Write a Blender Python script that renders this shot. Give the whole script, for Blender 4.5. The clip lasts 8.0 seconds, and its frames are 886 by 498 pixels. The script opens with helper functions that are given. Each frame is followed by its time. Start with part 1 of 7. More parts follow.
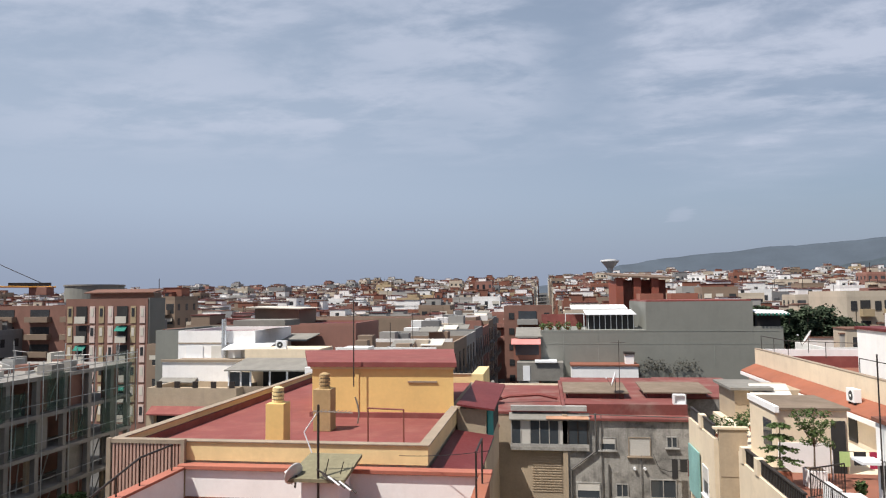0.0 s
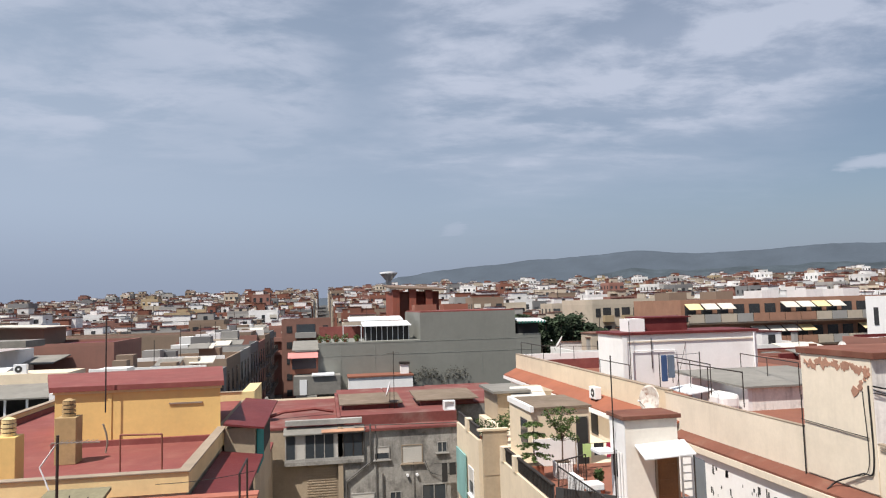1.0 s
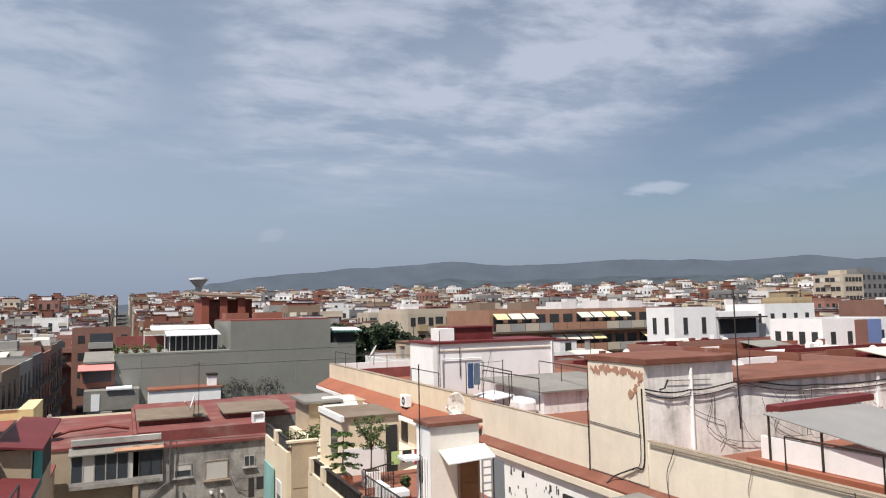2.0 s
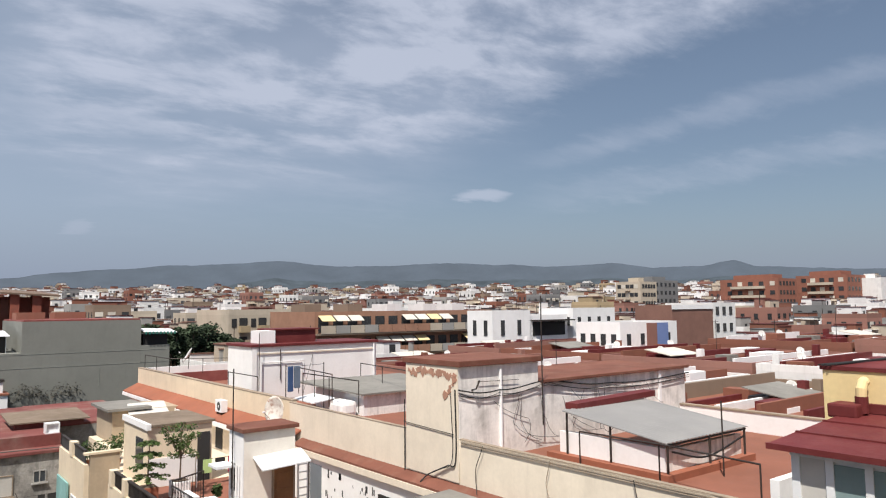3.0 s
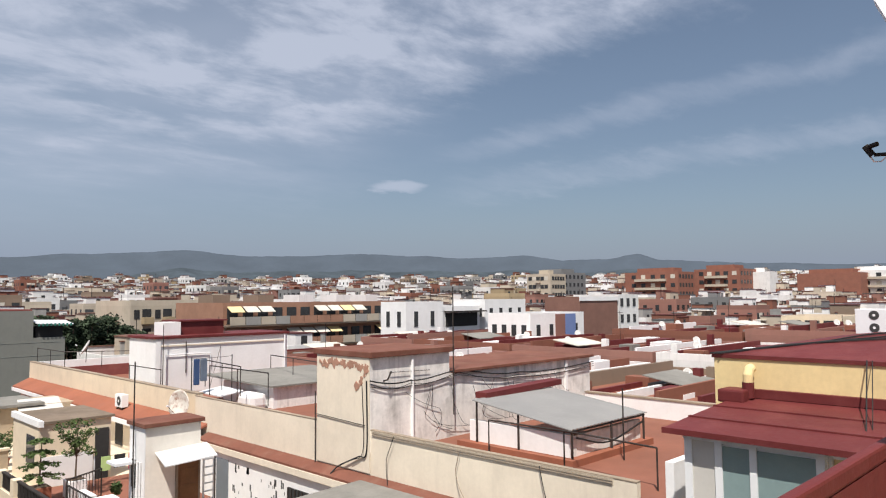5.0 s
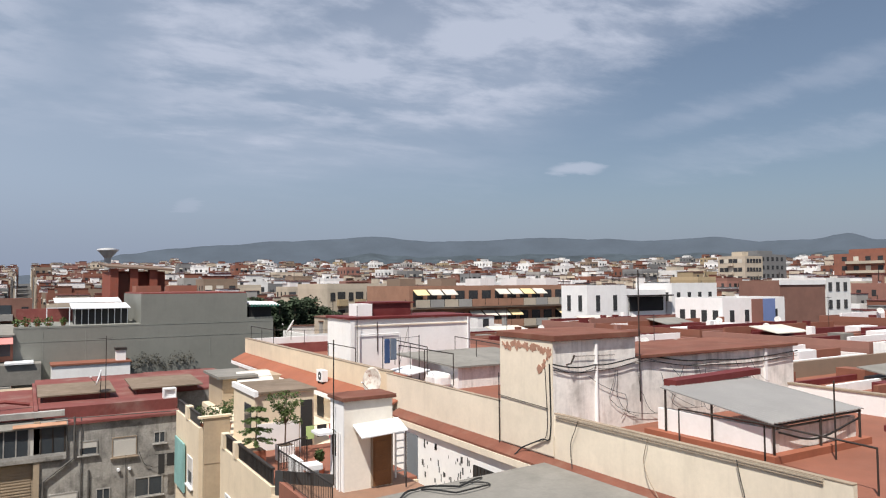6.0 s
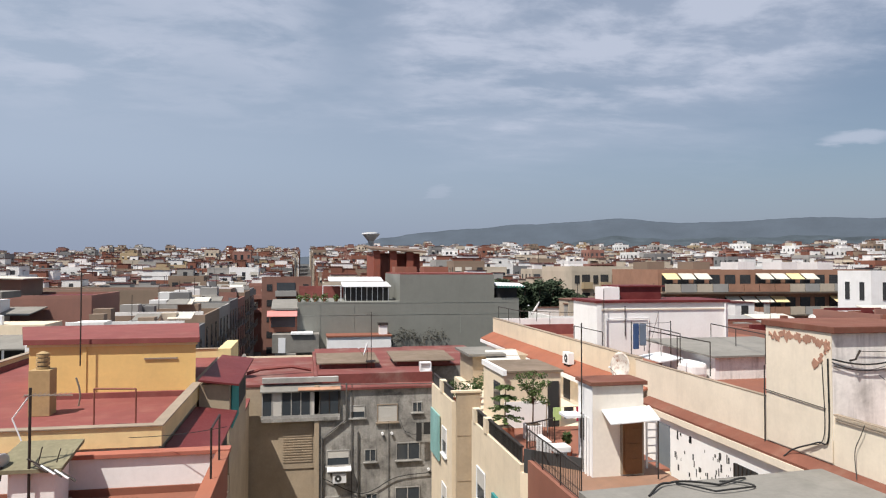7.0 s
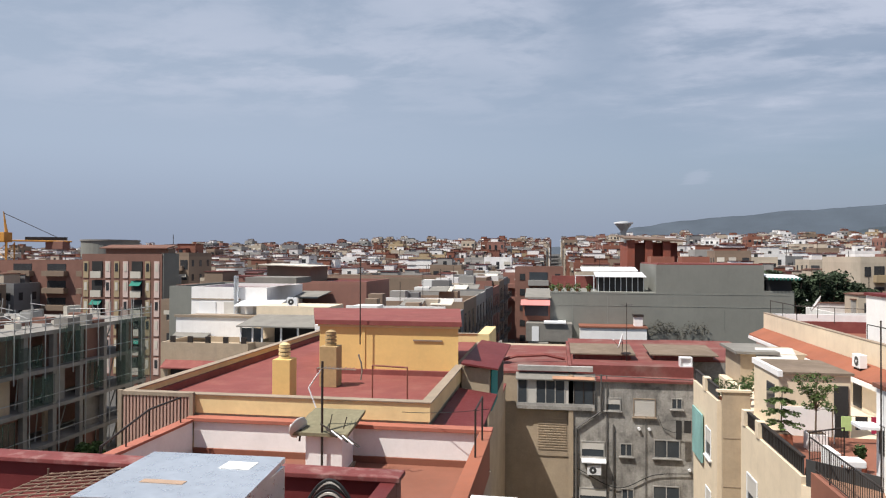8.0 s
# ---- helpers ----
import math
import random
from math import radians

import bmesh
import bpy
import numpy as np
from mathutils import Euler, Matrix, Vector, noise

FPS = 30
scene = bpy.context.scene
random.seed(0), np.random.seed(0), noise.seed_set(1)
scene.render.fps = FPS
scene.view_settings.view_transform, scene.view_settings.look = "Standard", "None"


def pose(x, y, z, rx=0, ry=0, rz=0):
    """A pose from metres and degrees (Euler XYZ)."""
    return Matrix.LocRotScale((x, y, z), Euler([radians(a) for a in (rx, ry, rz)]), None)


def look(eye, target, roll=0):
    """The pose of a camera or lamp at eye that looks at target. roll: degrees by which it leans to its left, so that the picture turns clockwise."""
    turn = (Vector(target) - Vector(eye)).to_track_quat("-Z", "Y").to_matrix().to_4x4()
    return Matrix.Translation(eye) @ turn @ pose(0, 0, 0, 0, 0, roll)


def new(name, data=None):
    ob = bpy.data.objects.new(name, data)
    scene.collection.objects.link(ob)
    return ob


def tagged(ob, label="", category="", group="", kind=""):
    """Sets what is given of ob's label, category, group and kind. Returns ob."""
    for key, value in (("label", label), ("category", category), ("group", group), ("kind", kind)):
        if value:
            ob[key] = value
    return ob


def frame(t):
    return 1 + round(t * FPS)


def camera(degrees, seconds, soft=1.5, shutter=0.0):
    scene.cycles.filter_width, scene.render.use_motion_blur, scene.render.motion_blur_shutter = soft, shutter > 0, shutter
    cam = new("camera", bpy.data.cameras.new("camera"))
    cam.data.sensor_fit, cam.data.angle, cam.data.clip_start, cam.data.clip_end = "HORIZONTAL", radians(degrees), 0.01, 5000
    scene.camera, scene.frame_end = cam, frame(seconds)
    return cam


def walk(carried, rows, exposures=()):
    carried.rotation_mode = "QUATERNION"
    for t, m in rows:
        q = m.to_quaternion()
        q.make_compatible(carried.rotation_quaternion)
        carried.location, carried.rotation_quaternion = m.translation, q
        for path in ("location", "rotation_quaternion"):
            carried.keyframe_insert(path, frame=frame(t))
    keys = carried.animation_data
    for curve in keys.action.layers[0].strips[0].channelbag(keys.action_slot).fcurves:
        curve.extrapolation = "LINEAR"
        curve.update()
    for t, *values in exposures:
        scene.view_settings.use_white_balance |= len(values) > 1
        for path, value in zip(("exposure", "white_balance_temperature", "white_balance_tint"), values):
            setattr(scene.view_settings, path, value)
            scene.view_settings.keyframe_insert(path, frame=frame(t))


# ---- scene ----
EXPOSURES = [(0.0, 0.0), (1.5, -0.04), (3.0, -0.06), (6.0, -0.06), (8.0, -0.03)]
cam = camera(64.42, 8.0, soft=1.15)
TURN = 8.2
ROWS = [
    (0, 0.000, -0.000, 0.000, -0.07, 3.87, 0.60),
    (0.5, 0.137, -0.026, 0.001, -10.10, 4.23, 1.21),
    (1, 0.230, -0.047, 0.012, -17.80, 4.54, 1.52),
    (1.5, 0.316, -0.084, 0.013, -25.49, 4.80, 1.38),
    (1.7, 0.326, -0.141, 0.026, -28.43, 4.86, 1.28),
    (2.8, 0.379, -0.458, 0.098, -43.45, 4.83, 0.70),
    (3, 0.388, -0.516, 0.111, -46.45, 4.80, 0.60),
    (3.5, 0.396, -0.557, 0.123, -51.66, 4.67, 0.51),
    (4, 0.381, -0.612, 0.126, -55.48, 4.50, 0.56),
    (4.2, 0.381, -0.606, 0.122, -56.25, 4.42, 0.55),
    (5.3, 0.382, -0.568, 0.100, -50.30, 3.70, 0.44),
    (5.5, 0.382, -0.561, 0.096, -47.44, 3.45, 0.43),
    (6, 0.365, -0.510, 0.085, -38.89, 2.82, 0.42),
    (6.5, 0.371, -0.367, 0.089, -29.21, 2.14, 0.18),
    (7, 0.361, -0.257, 0.068, -19.27, 1.46, -0.09),
    (7.5, 0.308, -0.188, 0.052, -8.71, 0.86, -0.35),
    (8, 0.214, -0.069, 0.019, 0.95, 0.60, -0.22),
]
walk(cam, [(t, pose(0, 0, 0, 0, 0, TURN) @ pose(x, y, z, 90 + pitch, roll, yaw)) for t, x, y, z, yaw, pitch, roll in ROWS], EXPOSURES)

# world, sky and sun: late morning, thin high cloud, sun from the -x side
SUN_DIR = Vector((-1.0, -0.75, 2.2)).normalized()
world = bpy.data.worlds.new("world")
scene.world = world
world.use_nodes = True


def sky_nodes(nt):
    n, l = nt.nodes, nt.links
    n.clear()

    def math_node(op, a, b=None, clamp=False):
        m = n.new("ShaderNodeMath")
        m.operation, m.use_clamp = op, clamp
        for i, v in enumerate((a, b)):
            if v is None:
                continue
            if isinstance(v, (int, float)):
                m.inputs[i].default_value = v
            else:
                l.new(v, m.inputs[i])
        return m.outputs[0]

    def ramp(value, a, b, c=0.0, d=1.0):
        m = n.new("ShaderNodeMapRange")
        m.interpolation_type = "SMOOTHSTEP"
        l.new(value, m.inputs[0])
        for i, v in enumerate((a, b, c, d)):
            m.inputs[i + 1].default_value = v
        return m.outputs[0]

    def mix(fac, a, b):
        m = n.new("ShaderNodeMix")
        m.data_type = "RGBA"
        if isinstance(fac, (int, float)):
            m.inputs[0].default_value = fac
        else:
            l.new(fac, m.inputs[0])
        for i, v in ((6, a), (7, b)):
            if isinstance(v, tuple):
                m.inputs[i].default_value = (*v, 1)
            else:
                l.new(v, m.inputs[i])
        return m.outputs[2]

    sky = n.new("ShaderNodeTexSky")
    sky.sky_type, sky.sun_disc = "NISHITA", False
    sky.sun_elevation = math.asin(SUN_DIR.z)
    sky.sun_rotation = math.atan2(SUN_DIR.x, SUN_DIR.y)
    sky.air_density, sky.dust_density, sky.ozone_density = 1.0, 1.6, 1.5
    scaled = n.new("ShaderNodeVectorMath")
    scaled.operation = "SCALE"
    l.new(sky.outputs[0], scaled.inputs[0])
    scaled.inputs[3].default_value = SKY_STRENGTH
    tc = n.new("ShaderNodeTexCoord")
    sep = n.new("ShaderNodeSeparateXYZ")
    l.new(tc.outputs["Generated"], sep.inputs[0])
    x, y, z = sep.outputs
    # the cloud sheet: directions laid out on a high flat layer
    h = math_node("MAXIMUM", math_node("ADD", z, 0.10), 0.06)
    u, v = math_node("DIVIDE", x, h), math_node("DIVIDE", y, h)
    comb = n.new("ShaderNodeCombineXYZ")
    l.new(u, comb.inputs[0]), l.new(v, comb.inputs[1])

    def layer(scale, detail, rough, turn, stretch, shift, distort=0.0):
        mp = n.new("ShaderNodeMapping")
        mp.inputs["Rotation"].default_value = (0, 0, radians(turn))
        mp.inputs["Scale"].default_value = (stretch, 1, 1)
        mp.inputs["Location"].default_value = (shift, shift * 0.7, shift * 0.3)
        l.new(comb.outputs[0], mp.inputs[0])
        t = n.new("ShaderNodeTexNoise")
        l.new(mp.outputs[0], t.inputs["Vector"])
        t.inputs["Scale"].default_value, t.inputs["Detail"].default_value = scale, detail
        t.inputs["Roughness"].default_value, t.inputs["Distortion"].default_value = rough, distort
        return t.outputs[0]

    az = math_node("ARCTAN2", x, y)
    azd = math_node("MULTIPLY", az, 57.296)
    eld = math_node("MULTIPLY", math_node("ARCSINE", z), 57.296)
    wob = math_node("SUBTRACT", layer(1.5, 6, 0.55, 20, 0.8, 7.1, 0.3), 0.5)
    puffs = ramp(layer(3.4, 9, 0.6, 32, 0.7, 11.7, 0.2), 0.37, 0.62)
    tear = math_node("SUBTRACT", layer(6.5, 8, 0.62, 20, 0.6, 4.4, 0.2), 0.5)
    soft = ramp(layer(0.8, 5, 0.5, 15, 0.8, 5.3, 0.2), 0.32, 0.62)
    fine = ramp(layer(5.0, 8, 0.6, -30, 0.3, 3.9, 0.4), 0.30, 0.75)

    def band(centre, width, a0, a1, strength):
        """A feathered streak along a line of elevations, between two bearings."""
        off = math_node("ABSOLUTE", math_node("SUBTRACT", math_node("ADD", eld, math_node("ADD", math_node("MULTIPLY", wob, 2.2 * width), math_node("MULTIPLY", tear, 1.6 * width))), centre))
        body = math_node("MULTIPLY", ramp(off, width, 0.0), ramp(azd, a0, a0 + 9))
        return math_node("MULTIPLY", math_node("MULTIPLY", body, ramp(azd, a1 + 9, a1)), strength)

    # a torn bank over the middle, whose lower edge climbs to the right
    edge = math_node("ADD", 11.0, math_node("MULTIPLY", math_node("MAXIMUM", math_node("SUBTRACT", azd, 28.0), 0.0), 0.27))
    above = math_node("ADD", math_node("SUBTRACT", eld, edge), math_node("ADD", math_node("MULTIPLY", wob, 8.0), math_node("MULTIPLY", tear, 6.0)))
    bank = math_node("MULTIPLY", ramp(above, -1.2, 3.6), ramp(math_node("ADD", azd, math_node("MULTIPLY", wob, 14.0)), 2.0, 11.0))
    bank = math_node("MULTIPLY", bank, math_node("ADD", math_node("MULTIPLY", puffs, 0.75), math_node("MULTIPLY", soft, 0.35)))
    under = math_node("MULTIPLY", math_node("MULTIPLY", ramp(above, -7.0, 0.5), ramp(above, 4.0, 0.5)), math_node("MULTIPLY", ramp(azd, 6, 16), ramp(azd, 48, 30)))
    under = math_node("MULTIPLY", under, math_node("ADD", math_node("MULTIPLY", soft, 0.35), 0.1))
    left = math_node("MULTIPLY", math_node("MULTIPLY", ramp(azd, 6.0, -4.0), ramp(eld, 9.0, 15.0)), math_node("MULTIPLY", puffs, math_node("ADD", math_node("MULTIPLY", soft, 0.6), 0.25)))
    cloud = math_node("ADD", math_node("ADD", bank, under), left)
    low = math_node("ADD", 8.6, math_node("MULTIPLY", math_node("SUBTRACT", azd, 46.0), 0.105))
    high = math_node("ADD", 11.3, math_node("MULTIPLY", math_node("SUBTRACT", azd, 44.0), 0.175))
    for streak in (band(low, 1.7, 43, 90, 0.40), band(high, 1.5, 42, 90, 0.36)):
        cloud = math_node("ADD", cloud, math_node("MULTIPLY", streak, math_node("ADD", math_node("MULTIPLY", fine, 0.6), 0.4)))
    # two little low clouds
    for ca, ce, wa, we, k in ((41.5, 9.0, 2.6, 0.62, 0.7), (10.7, 6.1, 1.2, 0.6, 0.34)):
        da = math_node("DIVIDE", math_node("ADD", math_node("SUBTRACT", azd, ca), math_node("MULTIPLY", tear, 2.6)), wa)
        de = math_node("DIVIDE", math_node("ADD", math_node("SUBTRACT", eld, ce), math_node("MULTIPLY", tear, 1.4)), we)
        r2 = math_node("ADD", math_node("MULTIPLY", da, da), math_node("MULTIPLY", de, de))
        cloud = math_node("ADD", cloud, math_node("MULTIPLY", ramp(r2, 1.0, 0.1), k))
    cloud = math_node("MINIMUM", cloud, 1.0)
    veil = math_node("MULTIPLY", ramp(az, -0.5, 1.0, 1.0, 0.2), ramp(z, 0.7, 0.12, 0.35, 1.0))
    col = mix(veil, scaled.outputs[0], VEIL)
    col = mix(math_node("MULTIPLY", cloud, 0.85), col, CLOUD)
    # haze along the horizon
    col = mix(ramp(z, 0.15, 0.0, 0.0, 0.9), col, HAZE)
    bg = n.new("ShaderNodeBackground")
    l.new(col, bg.inputs[0])
    bg.inputs[1].default_value = 1.0
    out = n.new("ShaderNodeOutputWorld")
    l.new(bg.outputs[0], out.inputs[0])


SKY_STRENGTH = 0.085
VEIL, CLOUD, HAZE = (0.418, 0.50, 0.635), (0.57, 0.62, 0.75), (0.29, 0.34, 0.455)
sky_nodes(world.node_tree)
sun = new("sun", bpy.data.lights.new("sun", "SUN"))
sun.data.energy, sun.data.angle, sun.data.color = 6.6, radians(0.6), (1.0, 0.945, 0.87)
sun.matrix_world = look(SUN_DIR * 300, (0, 0, 0))


# materials
MATS = {}


def material(name, colour, rough=0.8, metal=0.0, vary=0.12, stain=0.0, stain_colour=(0.1, 0.09, 0.08), scale=1.0, bump=0.15, streaks=0.0, island=0.0, spec=0.3):
    """A surface with grain, blotches, an optional dirt layer and vertical streaks; island varies the colour piece by piece."""
    if name in MATS:
        return MATS[name]
    m = bpy.data.materials.new(name)
    m.use_nodes = True
    nt = m.node_tree
    n, l = nt.nodes, nt.links
    b = n["Principled BSDF"]
    b.inputs["Roughness"].default_value, b.inputs["Metallic"].default_value = rough, metal
    b.inputs["Specular IOR Level"].default_value = spec
    tc = n.new("ShaderNodeTexCoord")

    def tex(sc, detail, mul=None):
        t = n.new("ShaderNodeTexNoise")
        t.inputs["Scale"].default_value, t.inputs["Detail"].default_value = sc, detail
        t.inputs["Roughness"].default_value = 0.62
        if mul:
            mp = n.new("ShaderNodeMapping")
            mp.inputs["Scale"].default_value = mul
            l.new(tc.outputs["Object"], mp.inputs[0])
            l.new(mp.outputs[0], t.inputs["Vector"])
        else:
            l.new(tc.outputs["Object"], t.inputs["Vector"])
        return t.outputs[0]

    def rng(v, a, b_, c, d):
        r = n.new("ShaderNodeMapRange")
        l.new(v, r.inputs[0])
        for i, q in enumerate((a, b_, c, d)):
            r.inputs[i + 1].default_value = q
        return r.outputs[0]

    def mul(a, b_):
        r = n.new("ShaderNodeMath")
        r.operation = "MULTIPLY"
        l.new(a, r.inputs[0])
        if isinstance(b_, float):
            r.inputs[1].default_value = b_
        else:
            l.new(b_, r.inputs[1])
        return r.outputs[0]

    big, grain = tex(0.55 * scale, 6), tex(9 * scale, 5)
    tone = mul(rng(big, 0.3, 0.7, 1 - vary, 1 + vary), rng(grain, 0.25, 0.75, 1 - vary * 0.6, 1 + vary * 0.6))
    if island:
        g = n.new("ShaderNodeNewGeometry")
        tone = mul(tone, rng(g.outputs["Random Per Island"], 0, 1, 1 - island, 1 + island))
    vm = n.new("ShaderNodeVectorMath")
    vm.operation = "SCALE"
    vm.inputs[0].default_value = colour
    l.new(tone, vm.inputs[3])
    col = vm.outputs[0]

    def over(col, fac, c2):
        x = n.new("ShaderNodeMix")
        x.data_type = "RGBA"
        l.new(fac, x.inputs[0]), l.new(col, x.inputs[6])
        x.inputs[7].default_value = (*c2, 1)
        return x.outputs[2]

    if stain:
        col = over(col, mul(rng(tex(1.3 * scale, 8), 0.48, 0.68, 0, 1), rng(tex(4 * scale, 4), 0.3, 0.7, stain * 0.4, stain)), stain_colour)
    if streaks:
        col = over(col, mul(rng(tex(1.0, 6, (3.2, 3.2, 0.28)), 0.5, 0.72, 0, 1), rng(tex(0.6, 3), 0.35, 0.65, streaks * 0.2, streaks)), stain_colour)
    l.new(col, b.inputs["Base Color"])
    l.new(rng(grain, 0.2, 0.8, max(0.05, rough - 0.08), min(1, rough + 0.08)), b.inputs["Roughness"])
    if bump:
        bp = n.new("ShaderNodeBump")
        bp.inputs["Strength"].default_value, bp.inputs["Distance"].default_value = bump, 0.02
        l.new(tex(26 * scale, 4), bp.inputs["Height"])
        l.new(bp.outputs[0], b.inputs["Normal"])
    MATS[name] = m
    return m


def glass_pane(name="window_glass", colour=(0.05, 0.06, 0.07)):
    return material(name, colour, rough=0.08, vary=0.15, bump=0.0, spec=0.6)


# mesh helpers
def bx(bm, x0, x1, y0, y1, z0, z1):
    """Adds a box to bm."""
    v = [bm.verts.new((x, y, z)) for z in (z0, z1) for y in (y0, y1) for x in (x0, x1)]
    for f in ((0, 2, 3, 1), (4, 5, 7, 6), (0, 1, 5, 4), (2, 6, 7, 3), (0, 4, 6, 2), (1, 3, 7, 5)):
        bm.faces.new([v[i] for i in f])
    return bm


def box(x0, x1, y0, y1, z0, z1, bevel=0.0):
    bm = bx(bmesh.new(), min(x0, x1), max(x0, x1), min(y0, y1), max(y0, y1), min(z0, z1), max(z0, z1))
    if bevel:
        bmesh.ops.bevel(bm, geom=bm.edges[:], offset=bevel, segments=2, affect="EDGES", profile=0.6)
    return bm


def ring(bm, x0, x1, y0, y1, z0, z1, t):
    """A closed low wall round a rectangle, one connected piece."""
    loops = []
    for z in (z0, z1):
        for q in (0, t):
            loops.append([bm.verts.new(p) for p in ((x0 + q, y0 + q, z), (x1 - q, y0 + q, z), (x1 - q, y1 - q, z), (x0 + q, y1 - q, z))])
    lo, li, ho, hi = loops
    for i in range(4):
        j = (i + 1) % 4
        bm.faces.new((lo[i], lo[j], ho[j], ho[i])), bm.faces.new((ho[i], ho[j], hi[j], hi[i])), bm.faces.new((hi[i], hi[j], li[j], li[i])), bm.faces.new((li[i], li[j], lo[j], lo[i]))
    return bm


def boxes(*rows):
    bm = bmesh.new()
    for r in rows:
        bx(bm, *r)
    return bm


def tube(bm, a, b, r, sides=8, r2=None):
    """A round bar from a to b in bm."""
    a, b = Vector(a), Vector(b)
    d = (b - a)
    q = d.to_track_quat("Z", "Y")
    rings = []
    for p, rr in ((a, r), (b, r if r2 is None else r2)):
        rings.append([bm.verts.new(p + q @ Vector((rr * math.cos(2 * math.pi * i / sides), rr * math.sin(2 * math.pi * i / sides), 0))) for i in range(sides)])
    for i in range(sides):
        j = (i + 1) % sides
        bm.faces.new((rings[0][i], rings[0][j], rings[1][j], rings[1][i]))
    bm.faces.new(rings[0][::-1]), bm.faces.new(rings[1])
    return bm


def rod(a, b, r, sides=8, r2=None):
    return tube(bmesh.new(), a, b, r, sides, r2)


def polytube(points, r, sides=6):
    """One continuous bent round bar through points."""
    bm = bmesh.new()
    pts = [Vector(p) for p in points]
    rings = []
    for i, p in enumerate(pts):
        d = (pts[min(i + 1, len(pts) - 1)] - pts[max(i - 1, 0)]).normalized()
        q = d.to_track_quat("Z", "Y")
        rings.append([bm.verts.new(p + q @ Vector((r * math.cos(2 * math.pi * k / sides), r * math.sin(2 * math.pi * k / sides), 0))) for k in range(sides)])
    for a, b in zip(rings, rings[1:]):
        off = min(range(sides), key=lambda o: sum((a[k].co - b[(k + o) % sides].co).length for k in range(sides)))
        for k in range(sides):
            j = (k + 1) % sides
            bm.faces.new((a[k], a[j], b[(j + off) % sides], b[(k + off) % sides]))
    bm.faces.new(rings[0][::-1]), bm.faces.new(rings[-1])
    return bm


def prism(points, z0, z1):
    """An upright prism over a plan outline; z0 and z1 may be lists."""
    bm = bmesh.new()
    k = len(points)
    zs0 = z0 if isinstance(z0, (list, tuple)) else [z0] * k
    zs1 = z1 if isinstance(z1, (list, tuple)) else [z1] * k
    lo = [bm.verts.new((p[0], p[1], zs0[i])) for i, p in enumerate(points)]
    hi = [bm.verts.new((p[0], p[1], zs1[i])) for i, p in enumerate(points)]
    bm.faces.new(hi), bm.faces.new(lo[::-1])
    for i in range(k):
        j = (i + 1) % k
        bm.faces.new((lo[i], lo[j], hi[j], hi[i]))
    bmesh.ops.recalc_face_normals(bm, faces=bm.faces)
    return bm


def dish_bm(r, depth, thick=0.012, rings=6, seg=28):
    """A shallow bowl that opens towards +z, with a rim."""
    bm = bmesh.new()
    outs = []
    for side in (0, 1):
        prev = None
        for i in range(rings + 1):
            rr = r * i / rings
            zz = depth * (i / rings) ** 2 - side * thick
            ring = [bm.verts.new((0, 0, zz))] if i == 0 else [bm.verts.new((rr * math.cos(2 * math.pi * k / seg), rr * math.sin(2 * math.pi * k / seg), zz)) for k in range(seg)]
            if prev:
                for k in range(seg):
                    j = (k + 1) % seg
                    bm.faces.new((prev[0], ring[k], ring[j]) if len(prev) == 1 else (prev[k], ring[k], ring[j], prev[j]))
            prev = ring
        outs.append(prev)
    for k in range(seg):
        j = (k + 1) % seg
        bm.faces.new((outs[0][k], outs[1][k], outs[1][j], outs[0][j]))
    bmesh.ops.recalc_face_normals(bm, faces=bm.faces)
    return bm


def root(name, at, label, category, group="", kind="", turn=0.0):
    """An Empty at a thing's base."""
    ob = new(name)
    ob.matrix_basis = pose(*at, 0, 0, turn)
    ob.empty_display_size = 0.2
    return tagged(ob, label, category, group, kind)


def part(name, bm, mat, parent, label="", smooth=False):
    """Links bm, given in world metres, as one mesh under a thing or a part."""
    me = bpy.data.meshes.new(name)
    m = parent.matrix_basis
    if parent.parent:
        m = parent.parent.matrix_basis @ m
    bm.transform(m.inverted())
    if smooth:
        for f in bm.faces:
            f.smooth = True
    bm.to_mesh(me), bm.free()
    me.materials.append(mat)
    ob = new(name, me)
    ob.parent = parent
    if label:
        ob["label"] = label
    return ob


def solo(name, bm, mat, label, category, group="", kind="", at=None, smooth=False):
    """A thing of one mesh."""
    me = bpy.data.meshes.new(name)
    at = Vector(at) if at else Vector((0, 0, 0))
    bm.transform(Matrix.Translation(-at))
    if smooth:
        for f in bm.faces:
            f.smooth = True
    bm.to_mesh(me), bm.free()
    me.materials.append(mat)
    ob = new(name, me)
    ob.location = at
    return tagged(ob, label, category, group, kind)


# colours of the place
CREAM = material("cream_stucco", (0.70, 0.59, 0.44), vary=0.06, stain=0.25, stain_colour=(0.42, 0.34, 0.25), streaks=0.18)
PALE = material("pale_cream_stucco", (0.72, 0.64, 0.52), vary=0.07, stain=0.16, stain_colour=(0.35, 0.3, 0.24), streaks=0.2)
YELLOW = material("yellow_stucco", (0.72, 0.49, 0.19), vary=0.07, stain=0.25, stain_colour=(0.5, 0.36, 0.16), streaks=0.15)
LEMON = material("pale_yellow_stucco", (0.72, 0.57, 0.30), vary=0.08, stain=0.3, stain_colour=(0.45, 0.34, 0.18), streaks=0.22)
WHITE = material("white_paint", (0.81, 0.80, 0.79), vary=0.05, stain=0.15, stain_colour=(0.5, 0.46, 0.42), streaks=0.15)
